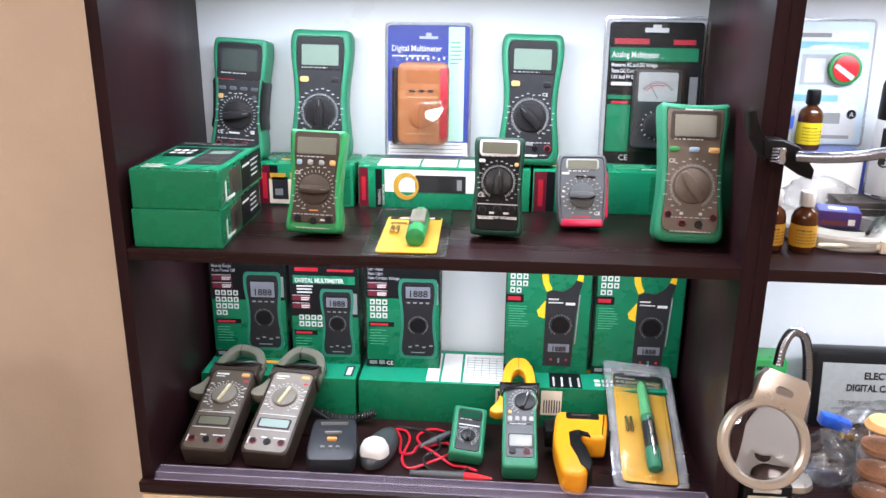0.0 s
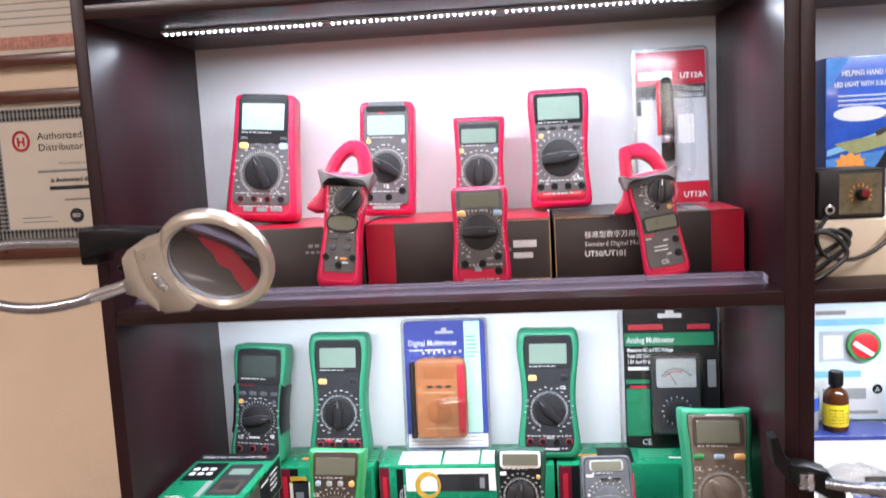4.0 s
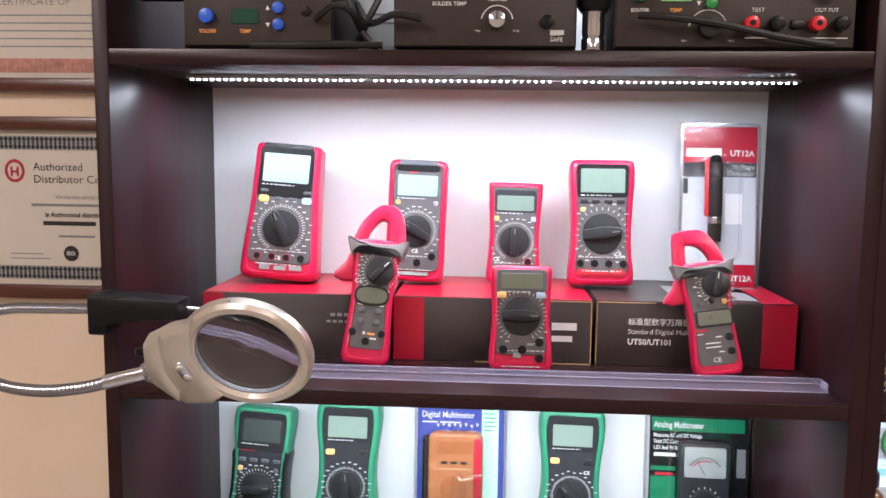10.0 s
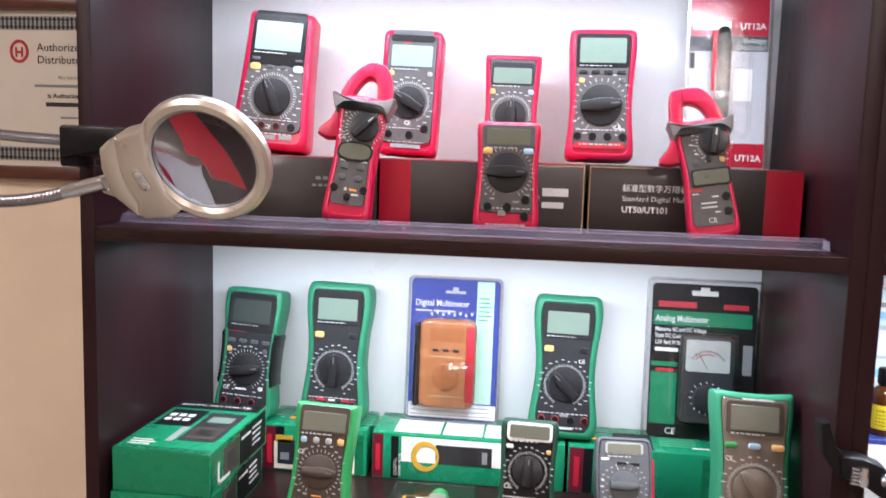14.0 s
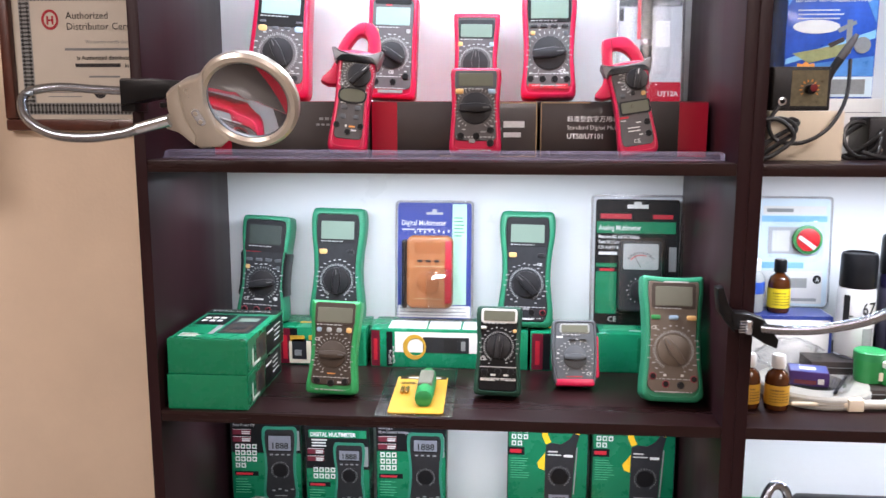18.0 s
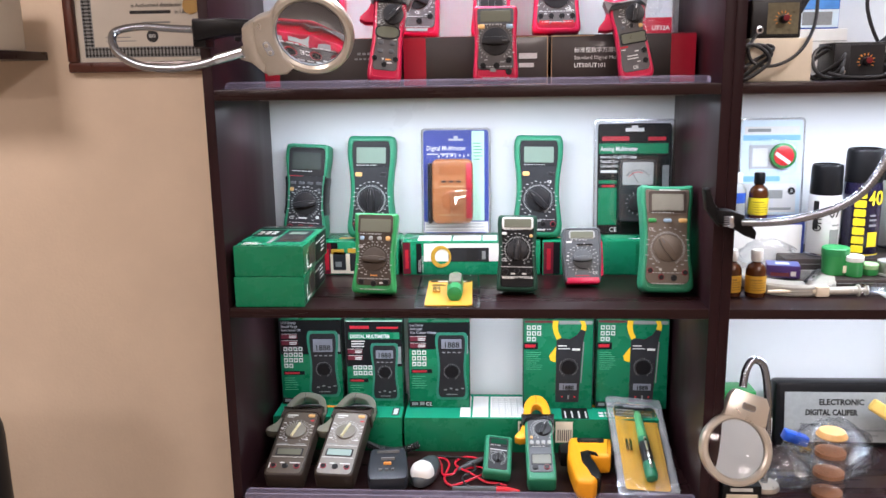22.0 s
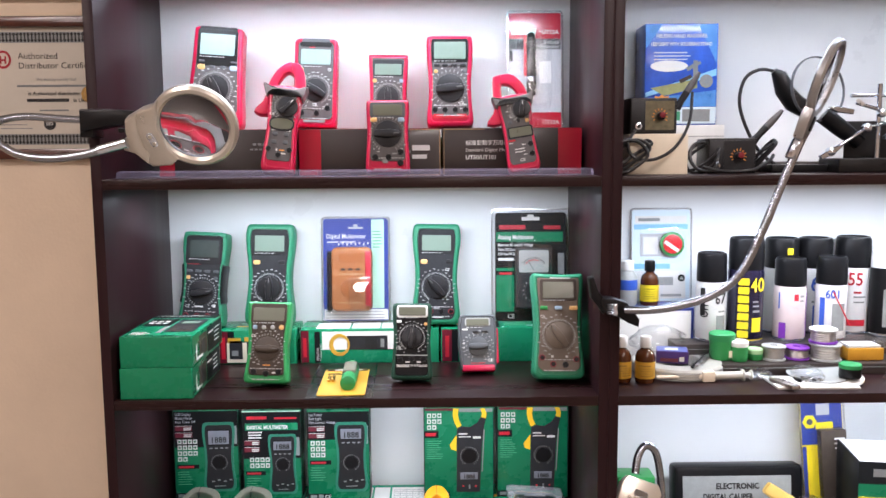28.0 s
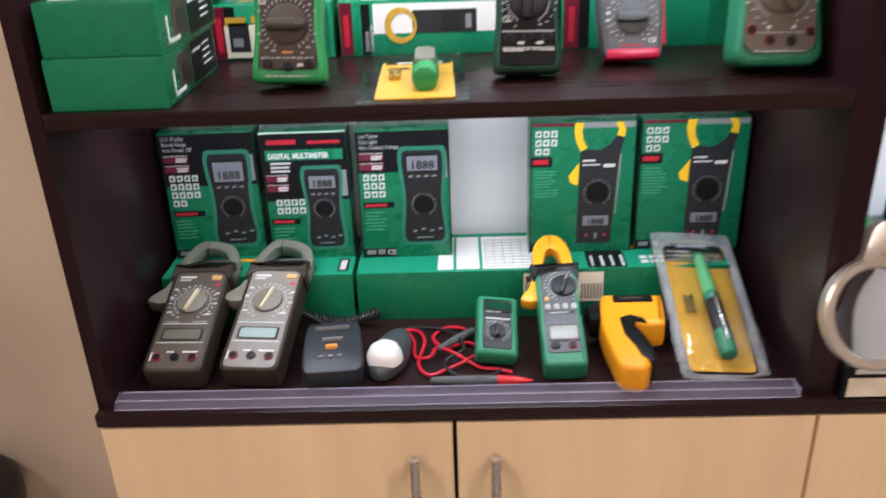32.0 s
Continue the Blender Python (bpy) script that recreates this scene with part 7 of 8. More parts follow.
part("arm", Build().box(-0.045, 0.045, 0.001, 0.006, 0.0, 0.002, 0.0005), BLACK, t)
part("second_arm", Build().box(-0.045, 0.045, -0.006, -0.001, 0.0035, 0.0055, 0.0005), STEEL, t)
part("wrap", Build().box(-0.05, 0.055, -0.014, 0.014, 0.0062, 0.0070), FILM, t)

t = thing("syringe", pose(0.497, 1.074, Z1 + 0.0095, 0, 0, 3), "white flux syringe lying on the shelf", "syringe")
turn = pose(0, 0, 0, 0, 90, 0)
part("barrel", Build().lathe([(0.0055, 0.098), (0.0066, 0.099), (0.0066, 0.146), (0.010, 0.147), (0.010, 0.149)], 20, turn), REELM, t, "translucent syringe barrel")
part("nozzle", Build().lathe([(0.0025, 0.0), (0.0030, 0.002), (0.0034, 0.068), (0.0060, 0.072), (0.0066, 0.080)], 16, turn), CARDC, t)
part("plunger", Build().lathe([(0.004, 0.147), (0.004, 0.160), (0.008, 0.161), (0.008, 0.163)], 16, turn), REELM, t)
part("label_band", Build().box(0.076, 0.098, -0.0088, 0.0088, -0.0085, 0.0092, 0.002), CARDC, t, "cream paper label")

t = thing("tool_set", pose(0.737, 1.022, Z1 + 0.0006, 0, 0, -1), "white card tray holding small silver tool bits", "tool set")
part("tray", Build().box(-0.056, 0.078, 0, 0.070, 0, 0.004, 0.001), CARDW, t)
part("bit_holder", Build().box(-0.052, -0.035, 0.004, 0.06, 0.0042, 0.0102, 0.001, pose(0.01, -0.004, 0, 0, 0, 18)), STEEL, t)
for i in range(4):
    part("bit", Build().box(-0.012 + 0.012 * i, -0.006 + 0.012 * i, 0.028, 0.05, 0.0042, 0.009, 0.001), STEEL if i % 2 else BLACK, t)
part("coin_bag", Build().lathe([(0.026, 0.0), (0.028, 0.004), (0.02, 0.012), (0.006, 0.015)], 16, pose(0.012, 0.05, 0.010, 8, 4, 0)), BAGM, t, "crinkled clear bag")
t = thing("paper_disc", pose(0.790, 1.080, Z1 + 0.0045, 4, -3, 0), "grey paper disc lying at the shelf's edge", "disc")
part("disc", Build().lathe([(0.054, 0), (0.055, 0.0008), (0.055, 0.0022), (0.054, 0.003)], 40), CARDW, t)
part("second_disc", Build().lathe([(0.050, 0.0032), (0.051, 0.004), (0.051, 0.0055), (0.050, 0.006)], 40, pose(-0.012, 0.012, 0)), LGREY, t)
t = thing("flux_tub", pose(0.815, 1.058, Z1 + 0.0110), "small black tin with a yellow-green lid", "tub", "tubs")
part("tub", Build().lathe([(0.016, 0), (0.0175, 0.002), (0.0175, 0.017)], 24), BLACK, t)
part("lid", Build().lathe([(0.018, 0.016), (0.0185, 0.018), (0.018, 0.022), (0.016, 0.0235)], 24), GREEN2, t)


def bag(x, y, z, sx, sy, sz, label, seed, n=22):
    """A crumpled clear bag: a shell with random folds."""
    rng = random.Random(seed)
    rings = []
    for k in range(9):
        v = k / 8
        rad = math.sin(math.pi * (0.12 + 0.80 * v)) ** 0.7
        rings.append([(sx * rad * math.cos(2 * math.pi * i / n) * rng.uniform(0.78, 1.15), sy * rad * math.sin(2 * math.pi * i / n) * rng.uniform(0.78, 1.15), max(0.0005, sz * v + rng.uniform(-0.05, 0.05) * sz)) for i in range(n)])
    return solid("plastic_bag", Build().rings(rings), BAGM, label, "plastic bag", "plastic bags", m=pose(x, y, z))


bag(0.66, 1.085, Z1 + 0.001, 0.038, 0.022, 0.020, "crumpled clear bag lying in front of the tubs", 3)
bag(0.905, 1.052, Z1 + 0.001, 0.035, 0.03, 0.022, "crumpled clear bag at the shelf edge", 5)
bag(0.530, 1.195, Z1 + 0.022, 0.05, 0.016, 0.05, "clear film bag standing behind the violet box", 8)

# ---- neighbouring cabinet, upper shelf: soldering irons and helping hands ----
t = carton(pose(0.5735, 1.238, Z2 + 0.0855, 0, 0, 0), "tall blue printed box of a magnifier stand", 0.132, 0.07, 0.180, mat("bright_blue_printed_card", (0.012, 0.075, 0.40), 0.3, vary=0.45, scale=18, coat=0.3), cat="box")
CARDSK = mat("mid_blue_printed_card", (0.07, 0.24, 0.58), 0.3, vary=0.25, scale=30, coat=0.2)
OLIVE = mat("olive_board_ink", (0.28, 0.29, 0.13), 0.4, vary=0.2, scale=80)
t0 = carton(pose(0.580, 1.236, Z2), "low white carton under the tall blue box", 0.15, 0.074, 0.085, CARDW, cat="box")
part("lid_seam", Build().box(-0.074, 0.074, -0.0008, 0.001, 0.064, 0.065), GREYI, t0)
prints(t, [(CARDS, -0.065, 0.002, 0.13, 0.030), (GREYI, 0.004, 0.006, 0.05, 0.022, 2), (INKG, -0.03, 0.008, 0.03, 0.016, 2)] + lines(INK, -0.05, 0.128, 0.085, 3, 0.006, 0.0018, RNG, 2), 0)
letter("HELPING HAND MAGNIFIER", 0.0, 0.155, -0.0004, 0.0098, INK, t, "CENTER", wide=0.75, bold=0.0002)
letter("LED LIGHT WITH SOLDERING STAND", 0.0, 0.141, -0.0004, 0.0088, INK, t, "CENTER", wide=0.74, bold=0.0002)
part("printed_sky", Build().slab([(0.030, 0.178), (0.064, 0.178), (0.064, 0.110)], 0, -0.0005, 0, 1), CARDSK, t)
part("printed_ray", Build().slab([(-0.064, 0.050), (0.064, 0.088), (0.064, 0.100), (-0.064, 0.058)], 0, -0.0007, 0, 1), CARDLB, t)
burst = [((0.021 if i % 2 else 0.016) * math.cos(math.pi * i / 10) - 0.034, (0.015 if i % 2 else 0.011) * math.sin(math.pi * i / 10) + 0.040) for i in range(20)]
part("printed_burst", Build().slab(burst, 0, -0.0009, 0, 1), INKO, t)
part("printed_dusk", Build().slab([(-0.065, 0.178), (-0.036, 0.178), (-0.065, 0.135)], 0, -0.0005, 0, 1), CARDSK, t)
part("printed_foreground", Build().slab([(-0.065, 0.033), (0.064, 0.033), (0.064, 0.062), (-0.065, 0.046)], 0, -0.0006, 0, 1), CARDSK, t)
part("printed_lens", Build().slab(ellipse(-0.022, 0.105, 0.034, 0.010), 0, -0.001, 0, 1), CARDW, t)
part("printed_arm", Build().slab([(0.008, 0.102), (0.034, 0.114), (0.036, 0.109), (0.012, 0.096)], 0, -0.0012, 0, 1), GREYI, t)
part("printed_clip", Build().slab([(-0.004, 0.080), (0.018, 0.090), (0.020, 0.084), (0.0, 0.074)], 0, -0.0014, 0, 1), FACEB, t)
part("printed_board", Build().slab([(-0.055, 0.066), (0.03, 0.082), (0.03, 0.066), (-0.03, 0.052)], 0, -0.001, 0, 1), OLIVE, t)
part("printed_stand", Build().slab([(0.022, 0.07), (0.03, 0.07), (0.03, 0.115), (0.022, 0.115)], 0, -0.001, 0, 1), GREYI, t)
part("printed_spring", Build().slab(ellipse(0.046, 0.078, 0.012, 0.012), 0, -0.0014, 0, 1), GREYI, t)
t = carton(pose(0.4925, 1.080, Z2, 0, 0, 1), "plain cream cardboard box on the shelf", 0.098, 0.14, 0.066, CARDC, cat="box")


DECAL = mat("beige_panel_decal", (0.15, 0.135, 0.085), 0.3, vary=0.3, scale=120)


def solder_box(x, y, z, yaw, label, plate):
    t = thing("soldering_supply", pose(x, y, z, 0, 0, yaw), label, "soldering station", "small soldering stations")
    part("housing", Build().box(-0.039, 0.039, 0, 0.080, 0, 0.058, 0.002), SATIN, t)
    part("front_panel", Build().box(-0.037, 0.037, -0.0012, 0.001, 0.003, 0.055, 0.0005), FACE, t)
    part("panel_decal", Build().box(-0.014, 0.034, -0.0018, 0, 0.006, 0.053), plate, t)
    part("knob", Build().cyl(0.0065, 0, -0.012, 0.0015, 20, 0.010, 0.028), BLACK, t)
    part("dial_scale", ticks(10, 0.0095, 0.0135, -30, 210, 0.0008, -0.0022, 0.010, 0.028), INKO, t)["kind"] = "stuff"
    part("scale_field", Build().cyl(0.005, 0, -0.0124, 0.0005, 12, 0.012, 0.030), JACKR, t)
    part("socket", Build().cyl(0.006, 0.001, -0.006, 0.001, 16, -0.026, 0.012), CHROME, t)
    part("socket_hole", Build().cyl(0.0032, 0, -0.0064, 0, 12, -0.026, 0.012), BLACK, t)
    return t


solder_box(0.486, 1.090, Z2 + 0.0665, 2, "small black soldering supply with a beige panel on a cream box", DECAL)
solder_box(0.621, 1.10, Z2 + 0.0005, -4, "small black soldering supply with a red scale on the shelf", FACE)


def iron(x, y, z, m, label):
    t = thing("soldering_iron", m, label, "soldering iron", "soldering irons")
    part("grip", Build().lathe([(0.0066, 0), (0.0074, 0.004), (0.0058, 0.016), (0.0064, 0.034)], 18), KNOB, t, "black rubber grip")
    part("handle_end", Build().lathe([(0.0062, 0.034), (0.0060, 0.050), (0.0046, 0.066), (0.0028, 0.074)], 18), FACER, t, "grey tapered handle end")
    part("barrel", Build().lathe([(0.0008, -0.045), (0.0020, -0.034), (0.0045, -0.024), (0.0045, 0.001)], 14), STEEL, t)
    return t


iron(0, 0, 0, pose(0.549, 1.180, 1.600, 0, 32, 0), "black soldering iron resting in its holder beside the supply")
iron(0, 0, 0, pose(0.672, 1.148, 1.541, 0, 43, 0), "black soldering iron leaning up from its cable")
solid("iron_cable", cable([(0.452, 1.07, Z2 + 0.072), (0.438, 1.062, Z2 + 0.05), (0.448, 1.06, Z2 + 0.028), (0.48, 1.055, Z2 + 0.025), (0.515, 1.06, Z2 + 0.045), (0.545, 1.09, Z2 + 0.085), (0.558, 1.12, Z2 + 0.135)], 0.0026), CABLE, "black cable looping in front of the cream box", "cable", "loose cables")
for k in range(3):
    pts = [(0.425 + 0.030 * math.cos(a * 0.9) * (1 + 0.2 * k) + 0.012, 1.05 + 0.012 * k + 0.012 * math.sin(a), Z2 + 0.030 + 0.026 * math.sin(a + k * 0.4)) for a in [2 * math.pi * i / 9 for i in range(9)]]
    solid("cable_coil", Build().tube(spline(pts, 6, True), 0.0030, 8, closed=True), CABLE, "black cable coil beside the post", "cable", "loose cables")
for k in range(5):
    pts = [(0.574 + 0.07 * (k > 2) * 1.5 + (0.020 + 0.004 * (k % 3)) * math.cos(a), 1.10 + 0.014 * k * 0.5 + 0.018 * math.sin(a * 0.8), Z2 + 0.028 + (0.024 + 0.003 * (k % 2)) * math.sin(a + k * 0.5)) for a in [2 * math.pi * i / 9 for i in range(9)]]
    solid("cable_coil", Build().tube(spline(pts, 6, True), 0.0030, 8, closed=True), CABLE, "bundle of black cable beside the soldering supply", "cable", "loose cables")
solid("iron_cable", cable([(0.565, 1.075, Z2 + 0.012), (0.59, 1.06, Z2 + 0.005), (0.635, 1.055, Z2 + 0.006), (0.672, 1.075, Z2 + 0.02), (0.69, 1.10, Z2 + 0.03)], 0.0028), CABLE, "black cable lying in front of the supply", "cable", "loose cables")

t = carton(pose(0.915, 1.185, Z2), "flat dark brown carton lying behind the stands", 0.50, 0.125, 0.0175, CARDB, cat="box")
part("lid_seam", Build().box(-0.249, 0.249, -0.0008, 0.001, 0.012, 0.0128), GREYI, t)

t = thing("helping_hands", pose(0.86, 1.13, Z2), "helping hand stand with round magnifier and clips", "helping hands")
part("base", Build().box(-0.060, 0.075, -0.03, 0.045, 0, 0.024, 0.003), SATIN, t, "black cast base")
part("sponge_tray", Build().box(-0.16, -0.062, 0.00, 0.05, 0, 0.014, 0.003), BLACK, t)
part("tool_rest", Build().box(-0.012, 0.070, 0.050, 0.0545, 0.018, 0.088, 0.003), SATIN, t, "black upright plate of the stand")
part("column", Build().tube([(0.03, 0.02, 0.02), (0.03, 0.02, 0.150)], 0.004, 12), CHROME, t)
part("cross_bar", Build().tube([(-0.02, 0.02, 0.13), (0.10, 0.02, 0.13)], 0.003, 10), CHROME, t)
part("lower_bar", Build().tube([(-0.06, 0.0, 0.035), (0.0, 0.0, 0.075), (0.05, 0.02, 0.085)], 0.003, 10), CHROME, t)
for x, y, z in ((0.05, 0.02, 0.13), (0.0, 0.0, 0.075), (-0.06, 0.0, 0.035), (0.05, 0.02, 0.085), (0.03, 0.01, 0.10), (0.05, 0.02, 0.06)):
    part("joint", Build().lathe([(0.003, -0.008), (0.007, -0.006), (0.008, 0), (0.007, 0.006), (0.003, 0.008)], 14, pose(x, y, z, 90, 20, 0)), CHROME, t)
for x, z, a in ((-0.06, 0.035, 60), (-0.045, 0.105, -80), (0.085, 0.045, 40)):
    part("clip", Build().slab([(-0.004, -0.02), (0.004, -0.02), (0.005, 0.006), (0.0015, 0.022), (-0.0015, 0.022), (-0.005, 0.006)], 0.005, -0.005, 0.001, 1, pose(x, 0.0, z, 0, a, 0)), CHROME, t, "steel crocodile clip")
part("upper_arm", Build().tube([(-0.010, 0.02, 0.118), (0.020, 0.015, 0.108), (0.052, 0.018, 0.098)], 0.0032, 10), CHROME, t)
part("swivel_arm", Build().tube([(0.052, 0.018, 0.098), (0.060, 0.010, 0.075), (0.030, 0.0, 0.058)], 0.0032, 10), CHROME, t)
for x, z in ((-0.010, 0.118), (0.052, 0.098), (0.060, 0.075)):
    part("wing_screw", Build().box(-0.0075, 0.0075, -0.004, 0.0, -0.003, 0.003, 0.001, pose(x, 0.008, z, 0, 35, 0)), STEEL, t)
mm = pose(-0.063, 0.05, 0.144, -8, 0, 18)
part("lens_rim", hoop(Build(), ellipse(0, 0, 0.0575, 0.0575), ellipse(0, 0, 0.0550, 0.0550), 0.003, -0.003, 0.0008, mm), GREYP, t)
lens_of(t, 0.0555, 0.0555, mm, 0.006)
part("lamp_neck", Build().tube([(-0.138, 0.06, 0.176), (-0.128, 0.06, 0.168), (-0.118, 0.06, 0.145), (-0.100, 0.06, 0.122), (-0.078, 0.06, 0.108), (-0.066, 0.06, 0.103)], 0.014, 14, radii=[0.006, 0.013, 0.017, 0.018, 0.015, 0.006]), BLACK, t, "black lamp neck")
part("power_cable", cable([(-0.136, 0.06, 0.176), (-0.165, 0.055, 0.178), (-0.190, 0.055, 0.162), (-0.20, 0.05, 0.12), (-0.185, 0.045, 0.07), (-0.16, 0.04, 0.03), (-0.13, 0.02, 0.006)], 0.0031), CABLE, t)
part("iron_holder", Build().tube([(-0.052, 0.05, 0.100), (-0.022, 0.045, 0.075), (0.010, 0.04, 0.050)], 0.016, 14, radii=[0.016, 0.015, 0.012]), BLACK, t, "black iron holder")

# ---- neighbouring cabinet, bottom shelf ----
t = thing("magnifier_lamp", pose(0.4315, 0.978, Z0), "champagne round magnifier lamp on a gooseneck stand", "magnifier", "magnifier lamps")
mm = pose(0, 0, 0.114, -24, 20, 0)
part("ring", hoop(Build(), ellipse(0, 0, 0.059, 0.058, 44), ellipse(0, 0, 0.047, 0.046, 44), 0.008, -0.008, 0.003, mm), CHAMP, t)
lens_of(t, 0.048, 0.047, mm)
part("head", Build().slab([(-0.036, 0.046), (0.036, 0.046), (0.034, 0.080), (0.026, 0.092), (-0.026, 0.092), (-0.034, 0.080)], 0.010, -0.0095, 0.003, 2, mm), CHAMP, t, "metallic lamp head")
part("switch", Build().slab(rrect(0.0, 0.069, 0.024, 0.011, 0.005), -0.008, -0.0115, 0.001, 1, mm), CHROME, t)
part("gooseneck", ribbed([(0.020, 0.048, 0.200), (0.026, 0.056, 0.226), (0.040, 0.066, 0.240), (0.060, 0.074, 0.226), (0.072, 0.08, 0.17), (0.077, 0.084, 0.09), (0.078, 0.086, 0.012)], 0.0065, 0.004), GOOSE, t)
part("foot", Build().lathe([(0.024, 0), (0.026, 0.003), (0.024, 0.010), (0.008, 0.013)], 24, pose(0.078, 0.086, 0)), CHAMP, t)
t = thing("carton", pose(0.452, 0.992, Z0), "small black and cream battery carton", "box")
part("box_body", Build().box(-0.032, 0.030, 0, 0.03, 0, 0.042, 0.001), CARDK, t)
prints(t, [(CARDC, -0.026, 0.003, 0.050, 0.024), (INK, -0.02, 0.032, 0.036, 0.006)], 0)
t = carton(pose(0.492, 1.165, Z0), "plain white carton standing behind the magnifier", 0.12, 0.05, 0.085, CARDW, cat="box")
part("lid_seam", Build().box(-0.059, 0.059, -0.0008, 0.001, 0.064, 0.065), GREYI, t)
t = carton(pose(0.508, 1.235, Z0), "bright green carton corner behind the magnifier", 0.07, 0.05, 0.108, GRNK, cat="box")
part("hang_slot", Build().box(-0.012, 0.012, -0.0008, 0.001, 0.092, 0.098), INKD, t)
t = thing("tool_case", pose(0.705, 1.225, Z0, -8, 0, 0), "black flat tool case with a pale title label", "case")
part("case_shell", Build().box(-0.125, 0.125, 0, 0.04, 0, 0.128, 0.008), BLACK, t)
part("label_panel", Build().box(-0.108, 0.10, -0.0015, 0.001, 0.012, 0.108, 0), LGREY, t, "pale title label")
letter("ELECTRONIC", -0.045, 0.084, -0.0018, 0.0155, INKD, t, wide=0.9, bold=0.0005)
letter("DIGITAL CALIPER", -0.070, 0.064, -0.0018, 0.0155, INKD, t, wide=0.8, bold=0.0005)
letter("TECHNICAL", -0.08, 0.042, -0.0018, 0.009, INKD, t)
prints(t, lines(GREYI, -0.09, 0.033, 0.17, 2, 0.010, 0.004, RNG), -0.0015)
bag(0.64, 1.115, Z0 + 0.001, 0.075, 0.05, 0.10, "large crumpled clear bag of small parts", 11, 30)
bag(0.78, 1.10, Z0 + 0.001, 0.05, 0.05, 0.12, "clear plastic bag with tools inside", 17, 26)
bag(0.555, 1.08, Z0 + 0.001, 0.045, 0.04, 0.07, "crumpled clear bag behind the magnifier", 23, 26)
t = thing("brush", pose(0.578, 1.13, Z0 + 0.056, 0, 18, 0), "blue bristle brush head lying on the bags", "brush")
part("bristles", Build().box(-0.022, 0.022, -0.01, 0.01, 0, 0.018, 0.003), BLUK, t)
part("ferrule", Build().box(0.018, 0.034, -0.008, 0.008, -0.014, 0.0, 0.002), BRASS, t)
for k in range(3):
    t = thing("parts_jar", pose(0.606, 1.040, Z0 + 0.0005 + (k % 3) * 0.0365), "clear screw jar with orange contents, stacked", "jar", "stacked jars")
    part("jar_wall", Build().lathe([(0.027, 0), (0.029, 0.002), (0.029, 0.028), (0.026, 0.031), (0.027, 0.036)], 28, cap1=False), BAGM, t)
    part("contents", Build().lathe([(0.022, 0.002), (0.0245, 0.003), (0.0245, 0.010), (0.012, 0.013)], 20), mat("copper_brown_parts", (0.34, 0.15, 0.07), 0.5, vary=0.4, scale=300, bump=0.3, bump_scale=500), t, "small copper-brown parts")
    if k % 3 == 2:
        part("lid", Build().lathe([(0.024, 0.036), (0.025, 0.038), (0.020, 0.046), (0.008, 0.05)], 24), YELK if k < 3 else BAGM, t)
p = blister(at(0.885, 1.262, Z0 + 0.052, 6, 0, -3), "cutter_pack", "blue and yellow hanging pack holding a brown boxed tool", 0.082, 0.212, (0.010, 0.070, 0.052, 0.13, 0.02), YEL)
prints(p, [(CARDBL, -0.040, 0.105, 0.080, 0.094), (CARDBL, -0.040, 0.002, 0.008, 0.10), (YEL, -0.012, 0.134, 0.034, 0.014, 2), (FACEB, -0.010, 0.004, 0.046, 0.132, 2), (INK, 0.018, 0.112, 0.014, 0.003, 3), (INK, 0.012, 0.102, 0.020, 0.003, 3), (CARDP, -0.010, 0.162, 0.026, 0.022, 2)], -0.0012)
part("printed_nut", Build().cyl(0.014, -0.001, -0.003, 0, 6, -0.024, 0.150), YEL, p)
part("nut_hole", Build().cyl(0.006, -0.002, -0.0035, 0, 16, -0.024, 0.150), GREYP, p)
part("tool_box", Build().box(-0.012, 0.038, -0.022, -0.003, 0.004, 0.136, 0.002), FACEB, p, "brown printed inner box")
for k in range(3):
    part("print_bar", Build().box(0.014, 0.034 - 0.004 * k, -0.0226, -0.0215, 0.118 - 0.009 * k, 0.121 - 0.009 * k), INK, p)

t = thing("glue_tube", pose(0.905, 1.050, Z0 + 0.030, 0, 86, -6), "pale blue translucent tube lying on a clear bag", "tube")
part("tube_body", Build().lathe([(0.004, 0.0), (0.012, 0.004), (0.013, 0.010), (0.013, 0.110), (0.008, 0.118)], 20), CARDLB, t)
part("tube_cap", Build().lathe([(0.008, 0.118), (0.009, 0.120), (0.008, 0.138), (0.004, 0.140)], 16), WHT, t)
bag(0.945, 1.045, Z0 + 0.001, 0.055, 0.035, 0.020, "clear bag lying flat under the blue tube", 31, 26)
t = thing("tool_handle_bundle", pose(0.880, 1.195, Z0 + 0.012, -6, -58, 0), "yellow and black handled tool leaning over the bags", "hand tool")
part("grip", Build().box(-0.012, 0.012, -0.008, 0.008, 0.0, 0.16, 0.005), mat("pale_yellow_grip", (0.72, 0.46, 0.12), 0.4, vary=0.08, scale=40), t)
part("inlay", Build().box(-0.005, 0.005, -0.010, -0.006, 0.02, 0.12, 0.002), BLACK, t)
t = carton(pose(0.952, 1.12, Z0 + 0.0, 0, 0, -9), "green and black battery tester carton with a white lid", 0.15, 0.12, 0.175, CARDK, cat="box")
prints(t, [(CARDG, -0.074, 0.110, 0.148, 0.024), (GREYI, -0.050, 0.148, 0.090, 0.014, 2), (CARDC, -0.060, 0.01, 0.115, 0.070), (YEL, -0.074, 0.107, 0.148, 0.003, 2), (INK, -0.055, 0.094, 0.06, 0.004, 2), (INK, -0.055, 0.087, 0.045, 0.003, 2)], 0)
part("printed_blob", Build().slab(ellipse(0.020, 0.048, 0.022, 0.022), 0, -0.0012, 0, 1), INKG, t)
